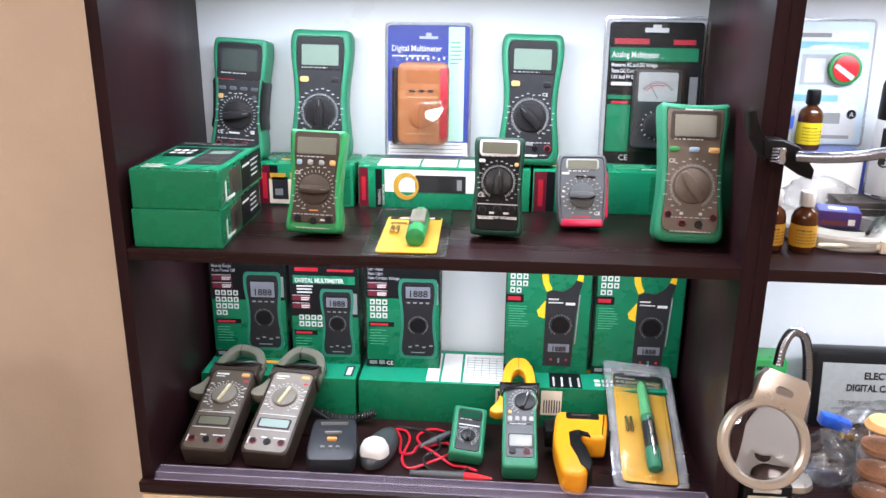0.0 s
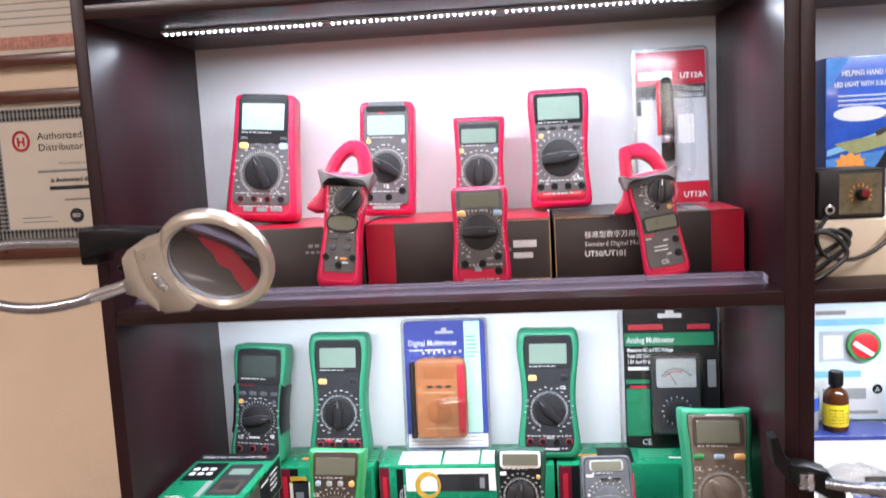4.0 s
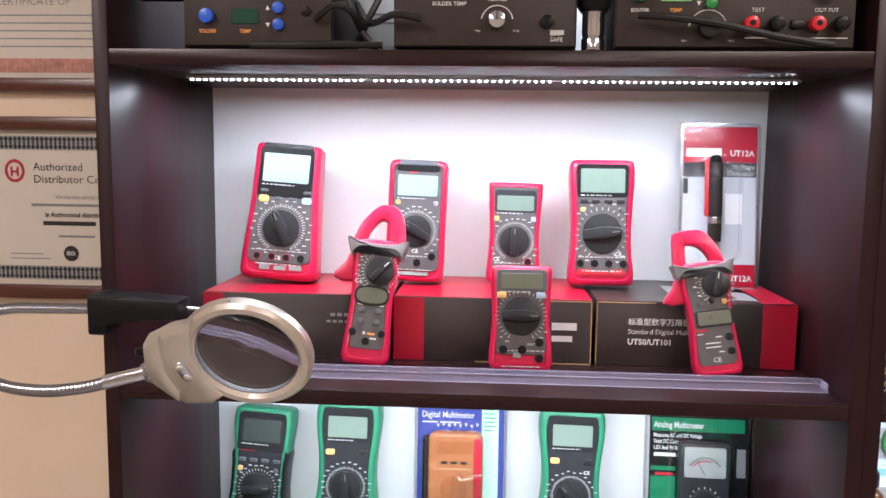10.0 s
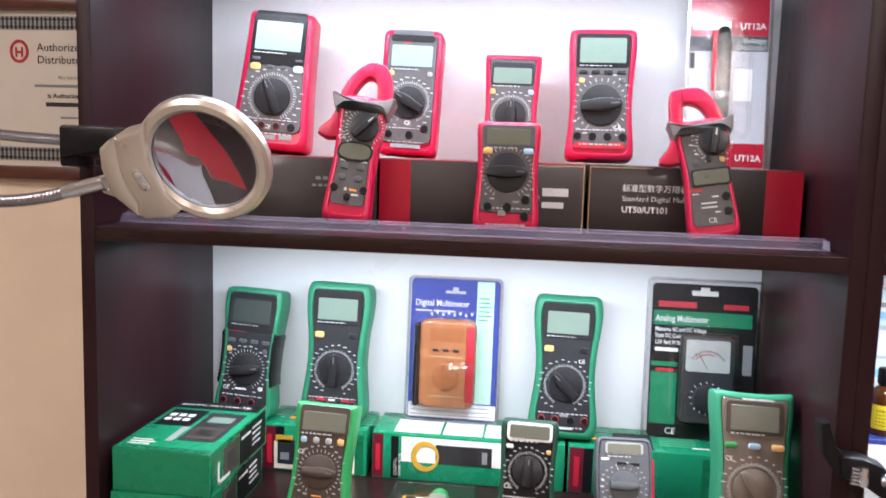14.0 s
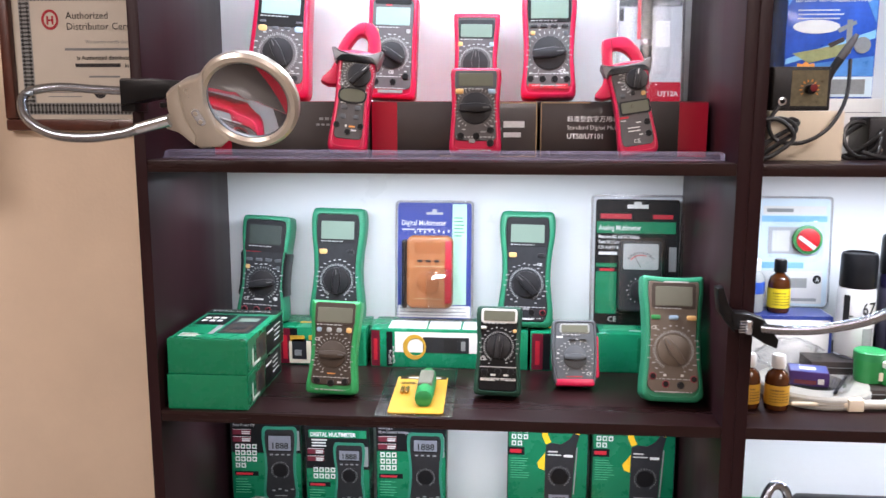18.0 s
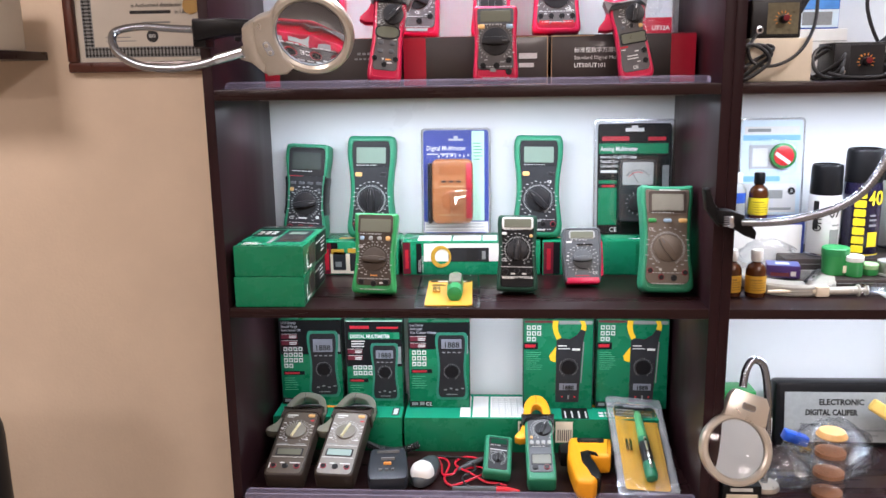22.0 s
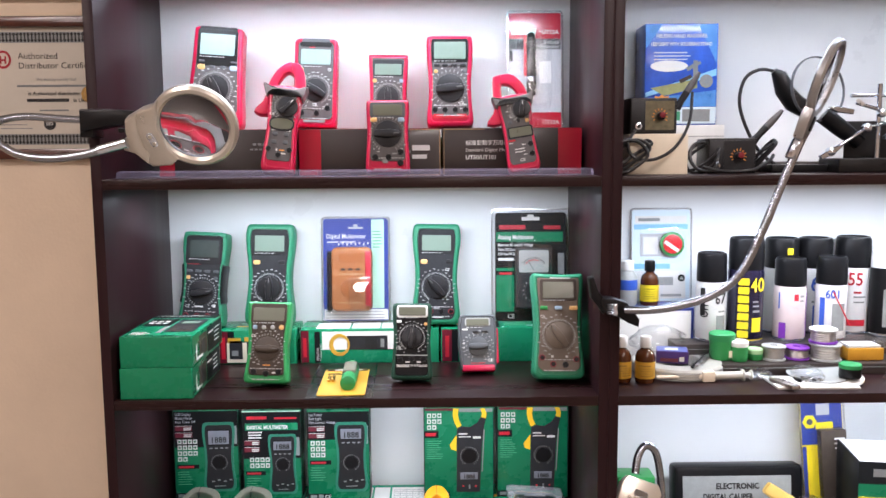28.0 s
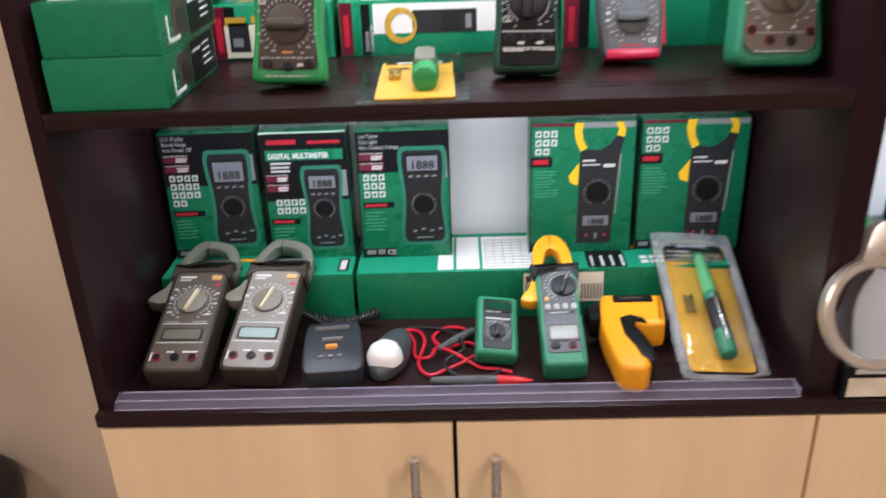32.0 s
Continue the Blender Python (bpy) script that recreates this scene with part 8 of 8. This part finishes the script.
prints(t, [(CARDW, -0.073, 0.002, 0.146, 0.116)], 0, top_of(0.12, 0.175), "lid_print")

# ---- large gooseneck magnifier clamped to the middle post ----
t = thing("magnifier_lamp", pose(0, 0, 0), "champagne magnifier lamp with gooseneck clamped to the post", "magnifier", "magnifier lamps")
part("clamp_jaw", Build().slab([(0.378, 1.304), (0.400, 1.303), (0.4195, 1.296), (0.439, 1.270), (0.4375, 1.258), (0.422, 1.264), (0.4015, 1.277), (0.381, 1.284)], 0.992, 0.966, 0.003, 2), BLACK, t, "black spring clamp")
part("clamp_arm", Build().slab([(0.360, 1.334), (0.368, 1.336), (0.375, 1.314), (0.390, 1.296), (0.384, 1.278), (0.364, 1.304)], 0.990, 0.968, 0.002, 2), BLACK, t)
part("clamp_bolt", Build().lathe([(0.004, 0), (0.005, 0.002), (0.005, 0.014), (0.0035, 0.018)], 16, pose(0.400, 0.964, 1.278)), CHROME, t)
spring = [(0.392 + 0.0045 * math.cos(k * 0.9), 0.962 + 0.0045 * math.sin(k * 0.9), 1.279 + 0.0005 * k) for k in range(36)]
part("clamp_spring", Build().tube(spring, 0.0009, 6), CHROME, t, "coiled steel spring")
part("gooseneck", ribbed([(0.415, 0.958, 1.287), (0.440, 0.94, 1.290), (0.475, 0.92, 1.298), (0.525, 0.90, 1.318), (0.560, 0.885, 1.352), (0.588, 0.88, 1.415), (0.612, 0.88, 1.478), (0.638, 0.88, 1.543)], 0.0062, 0.0042), GOOSE, t)
SILVM = mat("brushed_silver_plastic", (0.44, 0.45, 0.46), 0.30, metal=0.85, vary=0.08, scale=60)
mm = pose(0.668, 0.88, 1.626, 0, 22, 0) @ pose(0, 0, 0, 0, 0, 57)
part("ring", hoop(Build(), ellipse(0, 0, 0.050, 0.056), ellipse(0, 0, 0.040, 0.046), 0.0060, -0.0060, 0.0028, mm), SILVM, t)
lens_of(t, 0.041, 0.047, mm, 0.008)
part("head", Build().slab([(-0.022, -0.050), (0.022, -0.050), (0.022, -0.072), (0.012, -0.092), (-0.012, -0.092), (-0.022, -0.072)], 0.0075, -0.0075, 0.003, 2, mm), SILVM, t, "silver lamp head")
part("switch", Build().slab(rrect(0.0, -0.066, 0.010, 0.022, 0.003), -0.007, -0.0095, 0.001, 1, mm), BLACK, t)
part("ferrule", Build().lathe([(0.0075, -0.120), (0.0085, -0.118), (0.0085, -0.096), (0.0065, -0.090)], 16, mm), CHROME, t)

# ---- magnifier lamp clipped to the outer post ----
t = thing("magnifier_lamp", pose(0, 0, 0), "champagne magnifier lamp with looped gooseneck clipped to the post", "magnifier", "magnifier lamps")
part("clip_body", Build().slab([(-0.392, 1.592), (-0.392, 1.560), (-0.352, 1.568), (-0.298, 1.571), (-0.298, 1.590), (-0.352, 1.594)], 0.990, 0.950, 0.004, 2), BLACK, t, "black plastic clip")
part("clip_tongue", Build().box(-0.396, -0.376, 0.958, 1.0, 1.552, 1.594, 0.003), BLACK, t)
part("clip_rod", Build().tube([(-0.300, 0.968, 1.581), (-0.262, 0.965, 1.581)], 0.003, 10), CHROME, t)
part("gooseneck", ribbed([(-0.390, 0.968, 1.578), (-0.425, 0.955, 1.580), (-0.468, 0.935, 1.582), (-0.492, 0.91, 1.572), (-0.478, 0.885, 1.546), (-0.440, 0.868, 1.527), (-0.395, 0.862, 1.522), (-0.350, 0.860, 1.527), (-0.318, 0.860, 1.536)], 0.0058, 0.004), GOOSE, t)
part("ferrule", Build().tube([(-0.330, 0.860, 1.5325), (-0.292, 0.860, 1.5425)], 0.0068, 14), CHROME, t)
mm = pose(-0.197, 0.855, 1.565, 28, 0, -1)
part("ring", hoop(Build(), ellipse(0, 0, 0.0585, 0.0585, 48), ellipse(0, 0, 0.0463, 0.0463, 48), 0.0075, -0.0075, 0.0035, mm), CHAMP, t)
lens_of(t, 0.0472, 0.0472, mm, 0.0110)
part("lens_gasket", hoop(Build(), ellipse(0, 0, 0.0472, 0.0472, 48), ellipse(0, 0, 0.0455, 0.0455, 48), 0.004, -0.004, 0.0006, mm), GREYP, t)
part("head", Build().slab([(-0.040, 0.042), (-0.052, 0.030), (-0.066, 0.026), (-0.090, 0.012), (-0.093, -0.006), (-0.090, -0.034), (-0.066, -0.058), (-0.040, -0.056), (-0.028, -0.046), (-0.040, -0.030), (-0.048, 0.0), (-0.044, 0.026)], 0.010, -0.0100, 0.003, 3, mm), CHAMP, t, "metallic lamp head")
part("battery_cover", Build().slab([(-0.072, 0.024), (-0.089, 0.011), (-0.092, -0.006), (-0.089, -0.032), (-0.070, -0.053), (-0.066, -0.040), (-0.074, -0.018), (-0.074, 0.004)], -0.006, -0.0125, 0.0025, 2, mm), CHAMP, t, "raised battery cover")
sw = part("switch", Build().slab(rrect(0, 0, 0.0105, 0.022, 0.005), -0.009, -0.0120, 0.0012, 2, mm @ pose(-0.058, 0, -0.016, 0, -20, 0)), CHROME, t)
for dz in (-0.0055, 0.0055):
    part("switch_dot", Build().cyl(0.0028, -0.0115, -0.0135, 0.0006, 12, 0, dz, mm @ pose(-0.058, 0, -0.016, 0, -20, 0)), CHAMP, sw)
part("hinge", Build().slab([(-0.088, -0.012), (-0.104, -0.022), (-0.102, -0.034), (-0.086, -0.040)], 0.006, -0.006, 0.002, 2, mm), CHAMP, t)
part("hinge_screw", Build().lathe([(0.002, -0.008), (0.0035, -0.007), (0.0035, 0.007), (0.002, 0.008)], 12, mm @ pose(-0.097, 0, -0.028, 90, 0, 0)), CHROME, t)
part("wing_nut", Build().lathe([(0.003, 0), (0.005, 0.001), (0.005, 0.006), (0.003, 0.007)], 12, pose(-0.300, 0.868, 1.556)), BLACK, t)

# ---- top shelf: soldering stations ----


def station(x, w, h, label):
    t = thing("soldering_station", pose(x, 1.012, Z3 + 0.003), label, "soldering station", "soldering stations")
    part("housing", Build().box(-w / 2, w / 2, 0.004, 0.20, 0, h, 0.002), SATIN, t)
    part("front_panel", Build().box(-w / 2 + 0.002, w / 2 - 0.002, 0, 0.005, 0.002, h - 0.002, 0.0008), PANELF, t)
    for fx in (-w / 2 + 0.015, w / 2 - 0.015):
        part("foot", Build().box(fx - 0.008, fx + 0.008, 0.015, 0.03, -0.003, 0, 0), BLACK, t)
    return t


def push(t, x, z, r, material, deep=0.007):
    k = part("button", Build().cyl(r, 0, -deep, 0.0012, 20, x, z), material, t)
    return k


def rotary(t, x, z, r, word="AIR", cap=CHROME):
    k = part("knob", Build().cyl(r, 0, -0.012, 0.001, 24, x, z), cap, t)
    part("pointer_mark", Build().box(x - 0.0005, x + 0.0005, -0.0125, -0.0115, z, z + r * 0.9), INKD, k)
    arc = [(x + r * 1.9 * math.cos(radians(a)), -0.0006, z - 0.001 + r * 1.9 * math.sin(radians(a))) for a in range(10, 171, 16)]
    part("printed_arc", Build().tube(arc, 0.0006, 5), INK, t)
    letter(word, x, z + r * 2.3, 0, 0.0052, INK, t, "CENTER", bold=0.0001)
    letter("MIN", x - r * 2.3, z - r * 1.3, 0, 0.003, INK, t, "CENTER")
    letter("MAX", x + r * 2.3, z - r * 1.3, 0, 0.003, INK, t, "CENTER")


def screen_of(t, x, z, w, h, lit):
    part("display", Build().slab(rrect(x, z, w, h, 0.001, 2), 0.001, -0.0012, 0.0003, 1), lit, t)


t = station(-0.2305, 0.158, 0.125, "black soldering station with blue buttons and green displays")
for z in (0.067, 0.031):
    push(t, -0.052, z, 0.0075, BLUK)
    screen_of(t, -0.0125, z, 0.028, 0.015, LCDG)
    letter("SOLDER" if z < 0.05 else "HOT AIR", -0.052, z - 0.0165, 0, 0.005, INKO, t, "CENTER", bold=0.0001)
    letter("TEMP", -0.0125, z - 0.0165, 0, 0.005, INKO, t, "CENTER", bold=0.0001)
    for dz in (0.0085, -0.0085):
        push(t, 0.0225, z + dz, 0.006, BLUK, 0.005)
        part("arrow_mark", Build().slab([(0.009, z + dz - 0.002), (0.0135, z + dz - 0.002), (0.0112, z + dz + 0.0025)] if dz > 0 else [(0.009, z + dz + 0.002), (0.0112, z + dz - 0.0025), (0.0135, z + dz + 0.002)], 0, -0.0005, 0, 1), INK, t)
rotary(t, 0.0505, 0.076, 0.0075)
part("socket", Build().cyl(0.0048, 0, -0.003, 0.001, 20, 0.052, 0.036), BLACK, t)
part("brand_bar", Build().box(-0.058, -0.022, -0.0006, 0.001, 0.088, 0.100), INKO, t)
letter("702", -0.020, 0.088, 0, 0.015, INKO, t, bold=0.0003)
t = station(0.0035, 0.186, 0.130, "black hot air station with silver rotary knobs")
rotary(t, 0.0125, 0.067, 0.0085, "AIR")
rotary(t, 0.0625, 0.067, 0.0085, "SOLDER")
rotary(t, 0.0125, 0.027, 0.0085, "HEATER")
for z in (0.092, 0.058):
    screen_of(t, -0.036, z, 0.032, 0.016, LCDG)
letter("SOLDER TEMP", -0.036, 0.042, 0, 0.0055, INK, t, "CENTER", bold=0.0001)
letter("HOT AIR TEMP", -0.036, 0.076, 0, 0.0055, INK, t, "CENTER", bold=0.0001)
push(t, 0.014, 0.108, 0.007, BLUK)
push(t, 0.062, 0.108, 0.007, BLUK)
part("socket", Build().cyl(0.007, 0, -0.004, 0.001, 20, 0.063, 0.026), BLACK, t)
part("mark_bar", Build().box(0.066, 0.080, -0.0006, 0.001, 0.0135, 0.018), INK, t)
letter("ESD", 0.066, 0.0125, 0, 0.0075, INK, t)
letter("SAFE", 0.066, 0.0065, 0, 0.0062, INK, t)
t = station(0.2515, 0.236, 0.128, "black three-in-one station with green displays and red jacks")
for z in (0.092, 0.054):
    push(t, -0.0935, z, 0.0085, GRNK)
    screen_of(t, -0.058, z, 0.030, 0.016, LCDL)
    letter("SOLDER" if z < 0.06 else "HOT AIR", -0.0935, z - 0.018, 0, 0.005, INK, t, "CENTER", bold=0.0001)
    letter("TEMP", -0.058, z - 0.018, 0, 0.005, INKO, t, "CENTER", bold=0.0001)
    for dz in (0.0095, -0.0095):
        push(t, -0.024, z + dz, 0.0058, GRNK, 0.005)
        part("arrow_mark", Build().slab([(-0.038, z + dz - 0.002), (-0.0335, z + dz - 0.002), (-0.0358, z + dz + 0.0025)] if dz > 0 else [(-0.038, z + dz + 0.002), (-0.0358, z + dz - 0.0025), (-0.0335, z + dz + 0.002)], 0, -0.0005, 0, 1), INK, t)
rotary(t, -0.026, 0.020, 0.010, "AIR", KNOB)
part("panel_meter", Build().slab(rrect(0.033, 0.060, 0.040, 0.022, 0.001, 2), 0.001, -0.004, 0.001, 1), WHT, t, "white analogue panel meter")
part("meter_scale", ticks(11, 0.014, 0.016, 30, 150, 0.0004, -0.0042, 0.033, 0.049), INKD, t)
screen_of(t, 0.036, 0.096, 0.034, 0.012, LCDL)
letter("TEST", 0.022, 0.036, 0, 0.006, INK, t, "CENTER")
letter("OUT PUT", 0.088, 0.036, 0, 0.0055, INK, t, "CENTER")
for x, jm in ((0.0145, REDK), (0.039, BLACK), (0.078, REDK), (0.101, BLACK)):
    j = part("jack", Build().cyl(0.0072, 0, -0.012, 0.0015, 20, x, 0.024), jm, t)
    part("socket_hole", Build().cyl(0.003, 0, -0.0124, 0, 12, x, 0.024), BLACK, j)
part("rocker_switch", Build().box(0.054, 0.066, -0.004, 0.001, 0.020, 0.028, 0.001), BLACK, t)
part("knob", Build().cyl(0.0095, 0, -0.014, 0.001, 20, 0.092, 0.060), BLACK, t)
part("printed_line", Build().box(0.01, 0.11, -0.0005, 0.001, 0.0105, 0.0114), INK, t)

t = thing("hot_air_handle", pose(0.1145, 1.03, Z3 + 0.001, 0, 0, 0), "black hot air handle with steel nozzle between stations", "hot air gun")
part("nozzle", Build().lathe([(0.009, 0.0), (0.0115, 0.002), (0.012, 0.012), (0.0105, 0.015), (0.0115, 0.018), (0.0115, 0.042)], 24), CHROME, t, "steel nozzle")
part("grip", Build().lathe([(0.0135, 0.040), (0.017, 0.046), (0.0175, 0.075), (0.0155, 0.08), (0.0165, 0.09), (0.0155, 0.14), (0.012, 0.16)], 24), BLACK, t)
z = Z3
for k, pts in enumerate((
        [(-0.168, 1.004, z + 0.030), (-0.145, 0.992, z + 0.042), (-0.128, 1.0, z + 0.034), (-0.122, 1.03, z + 0.016), (-0.115, 1.06, z + 0.008)],
        [(-0.145, 1.05, z + 0.12), (-0.142, 1.03, z + 0.075), (-0.128, 1.02, z + 0.03), (-0.115, 1.02, z + 0.01)],
        [(-0.093, 1.05, z + 0.12), (-0.10, 1.03, z + 0.07), (-0.115, 1.02, z + 0.035), (-0.130, 1.03, z + 0.008)],
        [(-0.15, 1.05, z + 0.085), (-0.13, 1.03, z + 0.075), (-0.105, 1.03, z + 0.082), (-0.092, 1.04, z + 0.105)],
        [(-0.06, 1.0, z + 0.030), (-0.085, 0.996, z + 0.034), (-0.105, 1.006, z + 0.028), (-0.118, 1.02, z + 0.030), (-0.13, 1.03, z + 0.05)],
        [(-0.235, 1.004, z + 0.004), (-0.18, 1.002, z + 0.004), (-0.14, 1.004, z + 0.005), (-0.10, 1.008, z + 0.005)],
        [(0.155, 1.0, z + 0.034), (0.18, 0.996, z + 0.032), (0.23, 0.998, z + 0.026), (0.29, 1.0, z + 0.014), (0.345, 1.003, z + 0.006)])):
    solid("station_cable", cable(pts, 0.0036), CABLE, "black rubber cable of the soldering stations", "cable", "station cables")
t = carton(pose(-0.120, 1.165, Z3), "white and orange printed box standing behind the cables", 0.066, 0.04, 0.20, CARDW, cat="box")
prints(t, [(INKO, -0.025, 0.088, 0.056, 0.045), (CARDS, -0.018, 0.096, 0.040, 0.030, 2), (VIO, -0.012, 0.104, 0.026, 0.010, 3), (GREYI, -0.02, 0.06, 0.03, 0.002), (GREYI, -0.02, 0.05, 0.036, 0.002)], 0)
t = thing("hot_air_handle", pose(-0.352, 1.05, Z3 + 0.06, 0, 0, 0), "black hot air handle hanging in the corner", "hot air gun")
part("grip", Build().lathe([(0.012, 0.0), (0.019, 0.006), (0.021, 0.04), (0.018, 0.11)], 24), BLACK, t)
part("cradle", Build().box(-0.03, 0.03, 0.016, 0.03, 0.0, 0.05, 0.004), BLACK, t)
t = carton(pose(0.485, 1.05, Z3), "turquoise printed box with photographs on it", 0.12, 0.16, 0.16, mat("turquoise_card", (0.02, 0.42, 0.60), 0.35, vary=0.06, scale=12), cat="box")
prints(t, [(CARDC, -0.056, 0.03, 0.04, 0.035), (FACEB, -0.05, 0.034, 0.028, 0.022, 2), (CARDS, -0.008, 0.03, 0.05, 0.035), (CARDR, -0.05, 0.09, 0.06, 0.02)], 0)

# ---- wall: framed certificates and a small shelf ----


def certificate(x0, x1, z0, z1, label, style):
    y = WALL
    t = thing("framed_certificate", pose(0, 0, 0), label, "certificate", "framed certificates")
    f = 0.020
    for a in ((x0, x1, z1 - f, z1), (x0, x1, z0, z0 + f), (x0, x0 + f, z0 + f, z1 - f), (x1 - f, x1, z0 + f, z1 - f)):
        part("frame_rail", Build().box(a[0], a[1], y - 0.018, y, a[2], a[3], 0.004), FRAMEW, t)
    part("paper", Build().box(x0 + f, x1 - f, y - 0.006, y - 0.002, z0 + f, z1 - f), PAPER, t)
    px0, px1, pz0, pz1 = x0 + f + 0.012, x1 - f - 0.012, z0 + f + 0.008, z1 - f - 0.008
    bw = 0.020
    edge = INKD if style else mat("salmon_border_ink", (0.55, 0.26, 0.20), 0.6, vary=0.35, scale=120)
    for a in ((px0, px1, pz1 - bw, pz1), (px0, px1, pz0, pz0 + bw), (px0, px0 + bw, pz0 + bw, pz1 - bw), (px1 - bw, px1, pz0 + bw, pz1 - bw)):
        part("border_field", Build().box(a[0], a[1], y - 0.0066, y - 0.005, a[2], a[3]), edge if style == 0 else LGREY, t)
    b = Build()
    q = 0.0068
    for i in range(int((px1 - px0) / q)):
        for zz in (pz0 + bw / 2, pz1 - bw / 2):
            cx = px0 + q / 2 + i * q
            for dz, k in ((0.0055, 1.0), (-0.0055, 1.0), (0.0, 0.62)):
                b.slab([(cx - q * 0.46 * k, zz + dz), (cx, zz + dz - 0.0042 * k), (cx + q * 0.46 * k, zz + dz), (cx, zz + dz + 0.0042 * k)], y - 0.006, y - 0.0074, 0, 1)
    for i in range(int((pz1 - pz0 - 2 * bw) / q)):
        for xx in (px0 + bw / 2, px1 - bw / 2):
            cz = pz0 + bw + q / 2 + i * q
            for dx, k in ((0.0055, 1.0), (-0.0055, 1.0), (0.0, 0.62)):
                b.slab([(xx + dx - 0.0042 * k, cz), (xx + dx, cz - q * 0.46 * k), (xx + dx + 0.0042 * k, cz), (xx + dx, cz + q * 0.46 * k)], y - 0.006, y - 0.0074, 0, 1)
    part("border_ornament", b, INKD if style else edge, t)["kind"] = "stuff"
    glass = part("glass_pane", Build().add([(x0 + f, y - 0.010, z0 + f), (x1 - f, y - 0.010, z0 + f), (x1 - f, y - 0.010, z1 - f), (x0 + f, y - 0.010, z1 - f)], [(0, 1, 2, 3)]), FILM, t, "clear glass")
    return t


y = WALL - 0.0060
t = certificate(-0.775, -0.415, 1.520, 1.787, "framed certificate with a dark ornamental border, behind glass", 1)
part("seal_ring", hoop(Build(), ellipse(-0.688, 1.708, 0.015, 0.017), ellipse(-0.688, 1.708, 0.011, 0.0125), y, y - 0.001, 0.0002), INKR, t)
letter("H", -0.688, 1.7005, y, 0.019, INKR, t, "CENTER", bold=0.0008)
letter("Authorized", -0.660, 1.709, y, 0.0165, INKD, t)
letter("Distributor Certificate", -0.660, 1.691, y, 0.0165, INKD, t)
letter("We hereby certify that", -0.590, 1.668, y, 0.0082, GREYI, t, "CENTER")
letter("is Authorized distributor of", -0.590, 1.641, y, 0.0098, INKD, t, "CENTER", bold=0.0002)
letter("in Ukraine", -0.560, 1.628, y, 0.0098, INKD, t, bold=0.0002)
letter("ISO", -0.607, 1.5845, y - 0.0010, 0.0085, INK, t, "CENTER", bold=0.0003)
ln = [(GREYI, -0.665, 1.6565, 0.15, 0.004), (INKD, -0.648, 1.6285, 0.080, 0.0062), (GREYI, -0.625, 1.611, 0.055, 0.003), (GREYI, -0.70, 1.585, 0.05, 0.0015), (GREYI, -0.70, 1.578, 0.06, 0.0015)]
prints(t, ln, y)
part("round_stamp", Build().cyl(0.0115, y + 0.0005, y - 0.0008, 0, 24, -0.607, 1.587), FACE, t)
part("gold_seal", Build().cyl(0.016, y + 0.0005, y - 0.0016, 0, 24, -0.528, 1.642), BRASS, t, "gold foil seal")
t = certificate(-0.773, -0.415, 1.822, 2.090, "framed certificate with a salmon ornamental border, behind glass", 0)
letter("CERTIFICATE OF", -0.705, 1.945, y, 0.015, GREYI, t)
part("brand_bar", Build().box(-0.625, -0.56, y - 0.0008, y, 1.975, 1.998), GREYP, t)
prints(t, [(GREYI, -0.70, 1.93 - 0.011 * i, 0.20 - 0.02 * (i % 3), 0.0018) for i in range(5)], y)

t = thing("wall_shelf", pose(-0.94, 1.22, 1.545), "small dark wall shelf carrying a printed box", "shelf")
part("board", Build().box(-0.16, 0.118, -0.08, WALL - 1.22, 0, 0.016, 0.001), WOODH, t)
t = carton(pose(-0.955, 1.16, 1.5615), "pale printed box standing on the wall shelf", 0.255, 0.11, 0.11, PAPER, cat="box")
prints(t, [(GREYI, 0.02, 0.05, 0.06, 0.002), (GREYI, 0.06, 0.09, 0.04, 0.004), (FACEB, -0.02, 0.052, 0.03, 0.004), (GREYI, -0.1, 0.08, 0.1, 0.0015)], 0)
t = thing("wall_shelf", pose(-1.0, 1.24, 1.80), "second small dark wall shelf higher up", "shelf")
part("board", Build().box(-0.16, 0.150, -0.06, WALL - 1.24, 0, 0.016, 0.001), WOODH, t)
t = carton(pose(-1.0, 1.2, 1.8165), "pale grey box on the upper wall shelf", 0.26, 0.11, 0.2, LGREY, cat="box")

t = thing("office_chair", pose(-0.935, 0.86, 0), "black padded office chair standing near the wall", "chair")
part("backrest", Build().slab(rrect(0, 0.80, 0.45, 0.52, 0.09, 8), 0.035, -0.035, 0.025, 4), CABLE, t, "black padded backrest")
part("seat", Build().slab(rrect(0, -0.24, 0.48, 0.46, 0.09, 8), 0.04, -0.04, 0.025, 4, pose(0, 0, 0.46, 90, 0, 0)), CABLE, t, "black padded seat")
part("back_bracket", Build().tube([(0, 0.05, 0.42), (0, 0.07, 0.48), (0, 0.045, 0.66)], 0.018, 12), BLACK, t)
part("column", Build().lathe([(0.028, 0.07), (0.028, 0.25), (0.018, 0.26), (0.018, 0.42)], 20, pose(0, -0.24, 0)), BLACK, t)
for k in range(5):
    leg = part("leg", Build().box(0.0, 0.29, -0.020, 0.020, 0.055, 0.085, 0.008, pose(0, -0.24, 0, 0, 0, 72 * k + 18)), BLACK, t)
    part("castor", Build().cyl(0.026, -0.014, 0.014, 0.004, 16, 0, 0.0265, pose(0, -0.24, 0, 0, 0, 72 * k + 18) @ pose(0.27, 0, 0)), BLACK, leg)
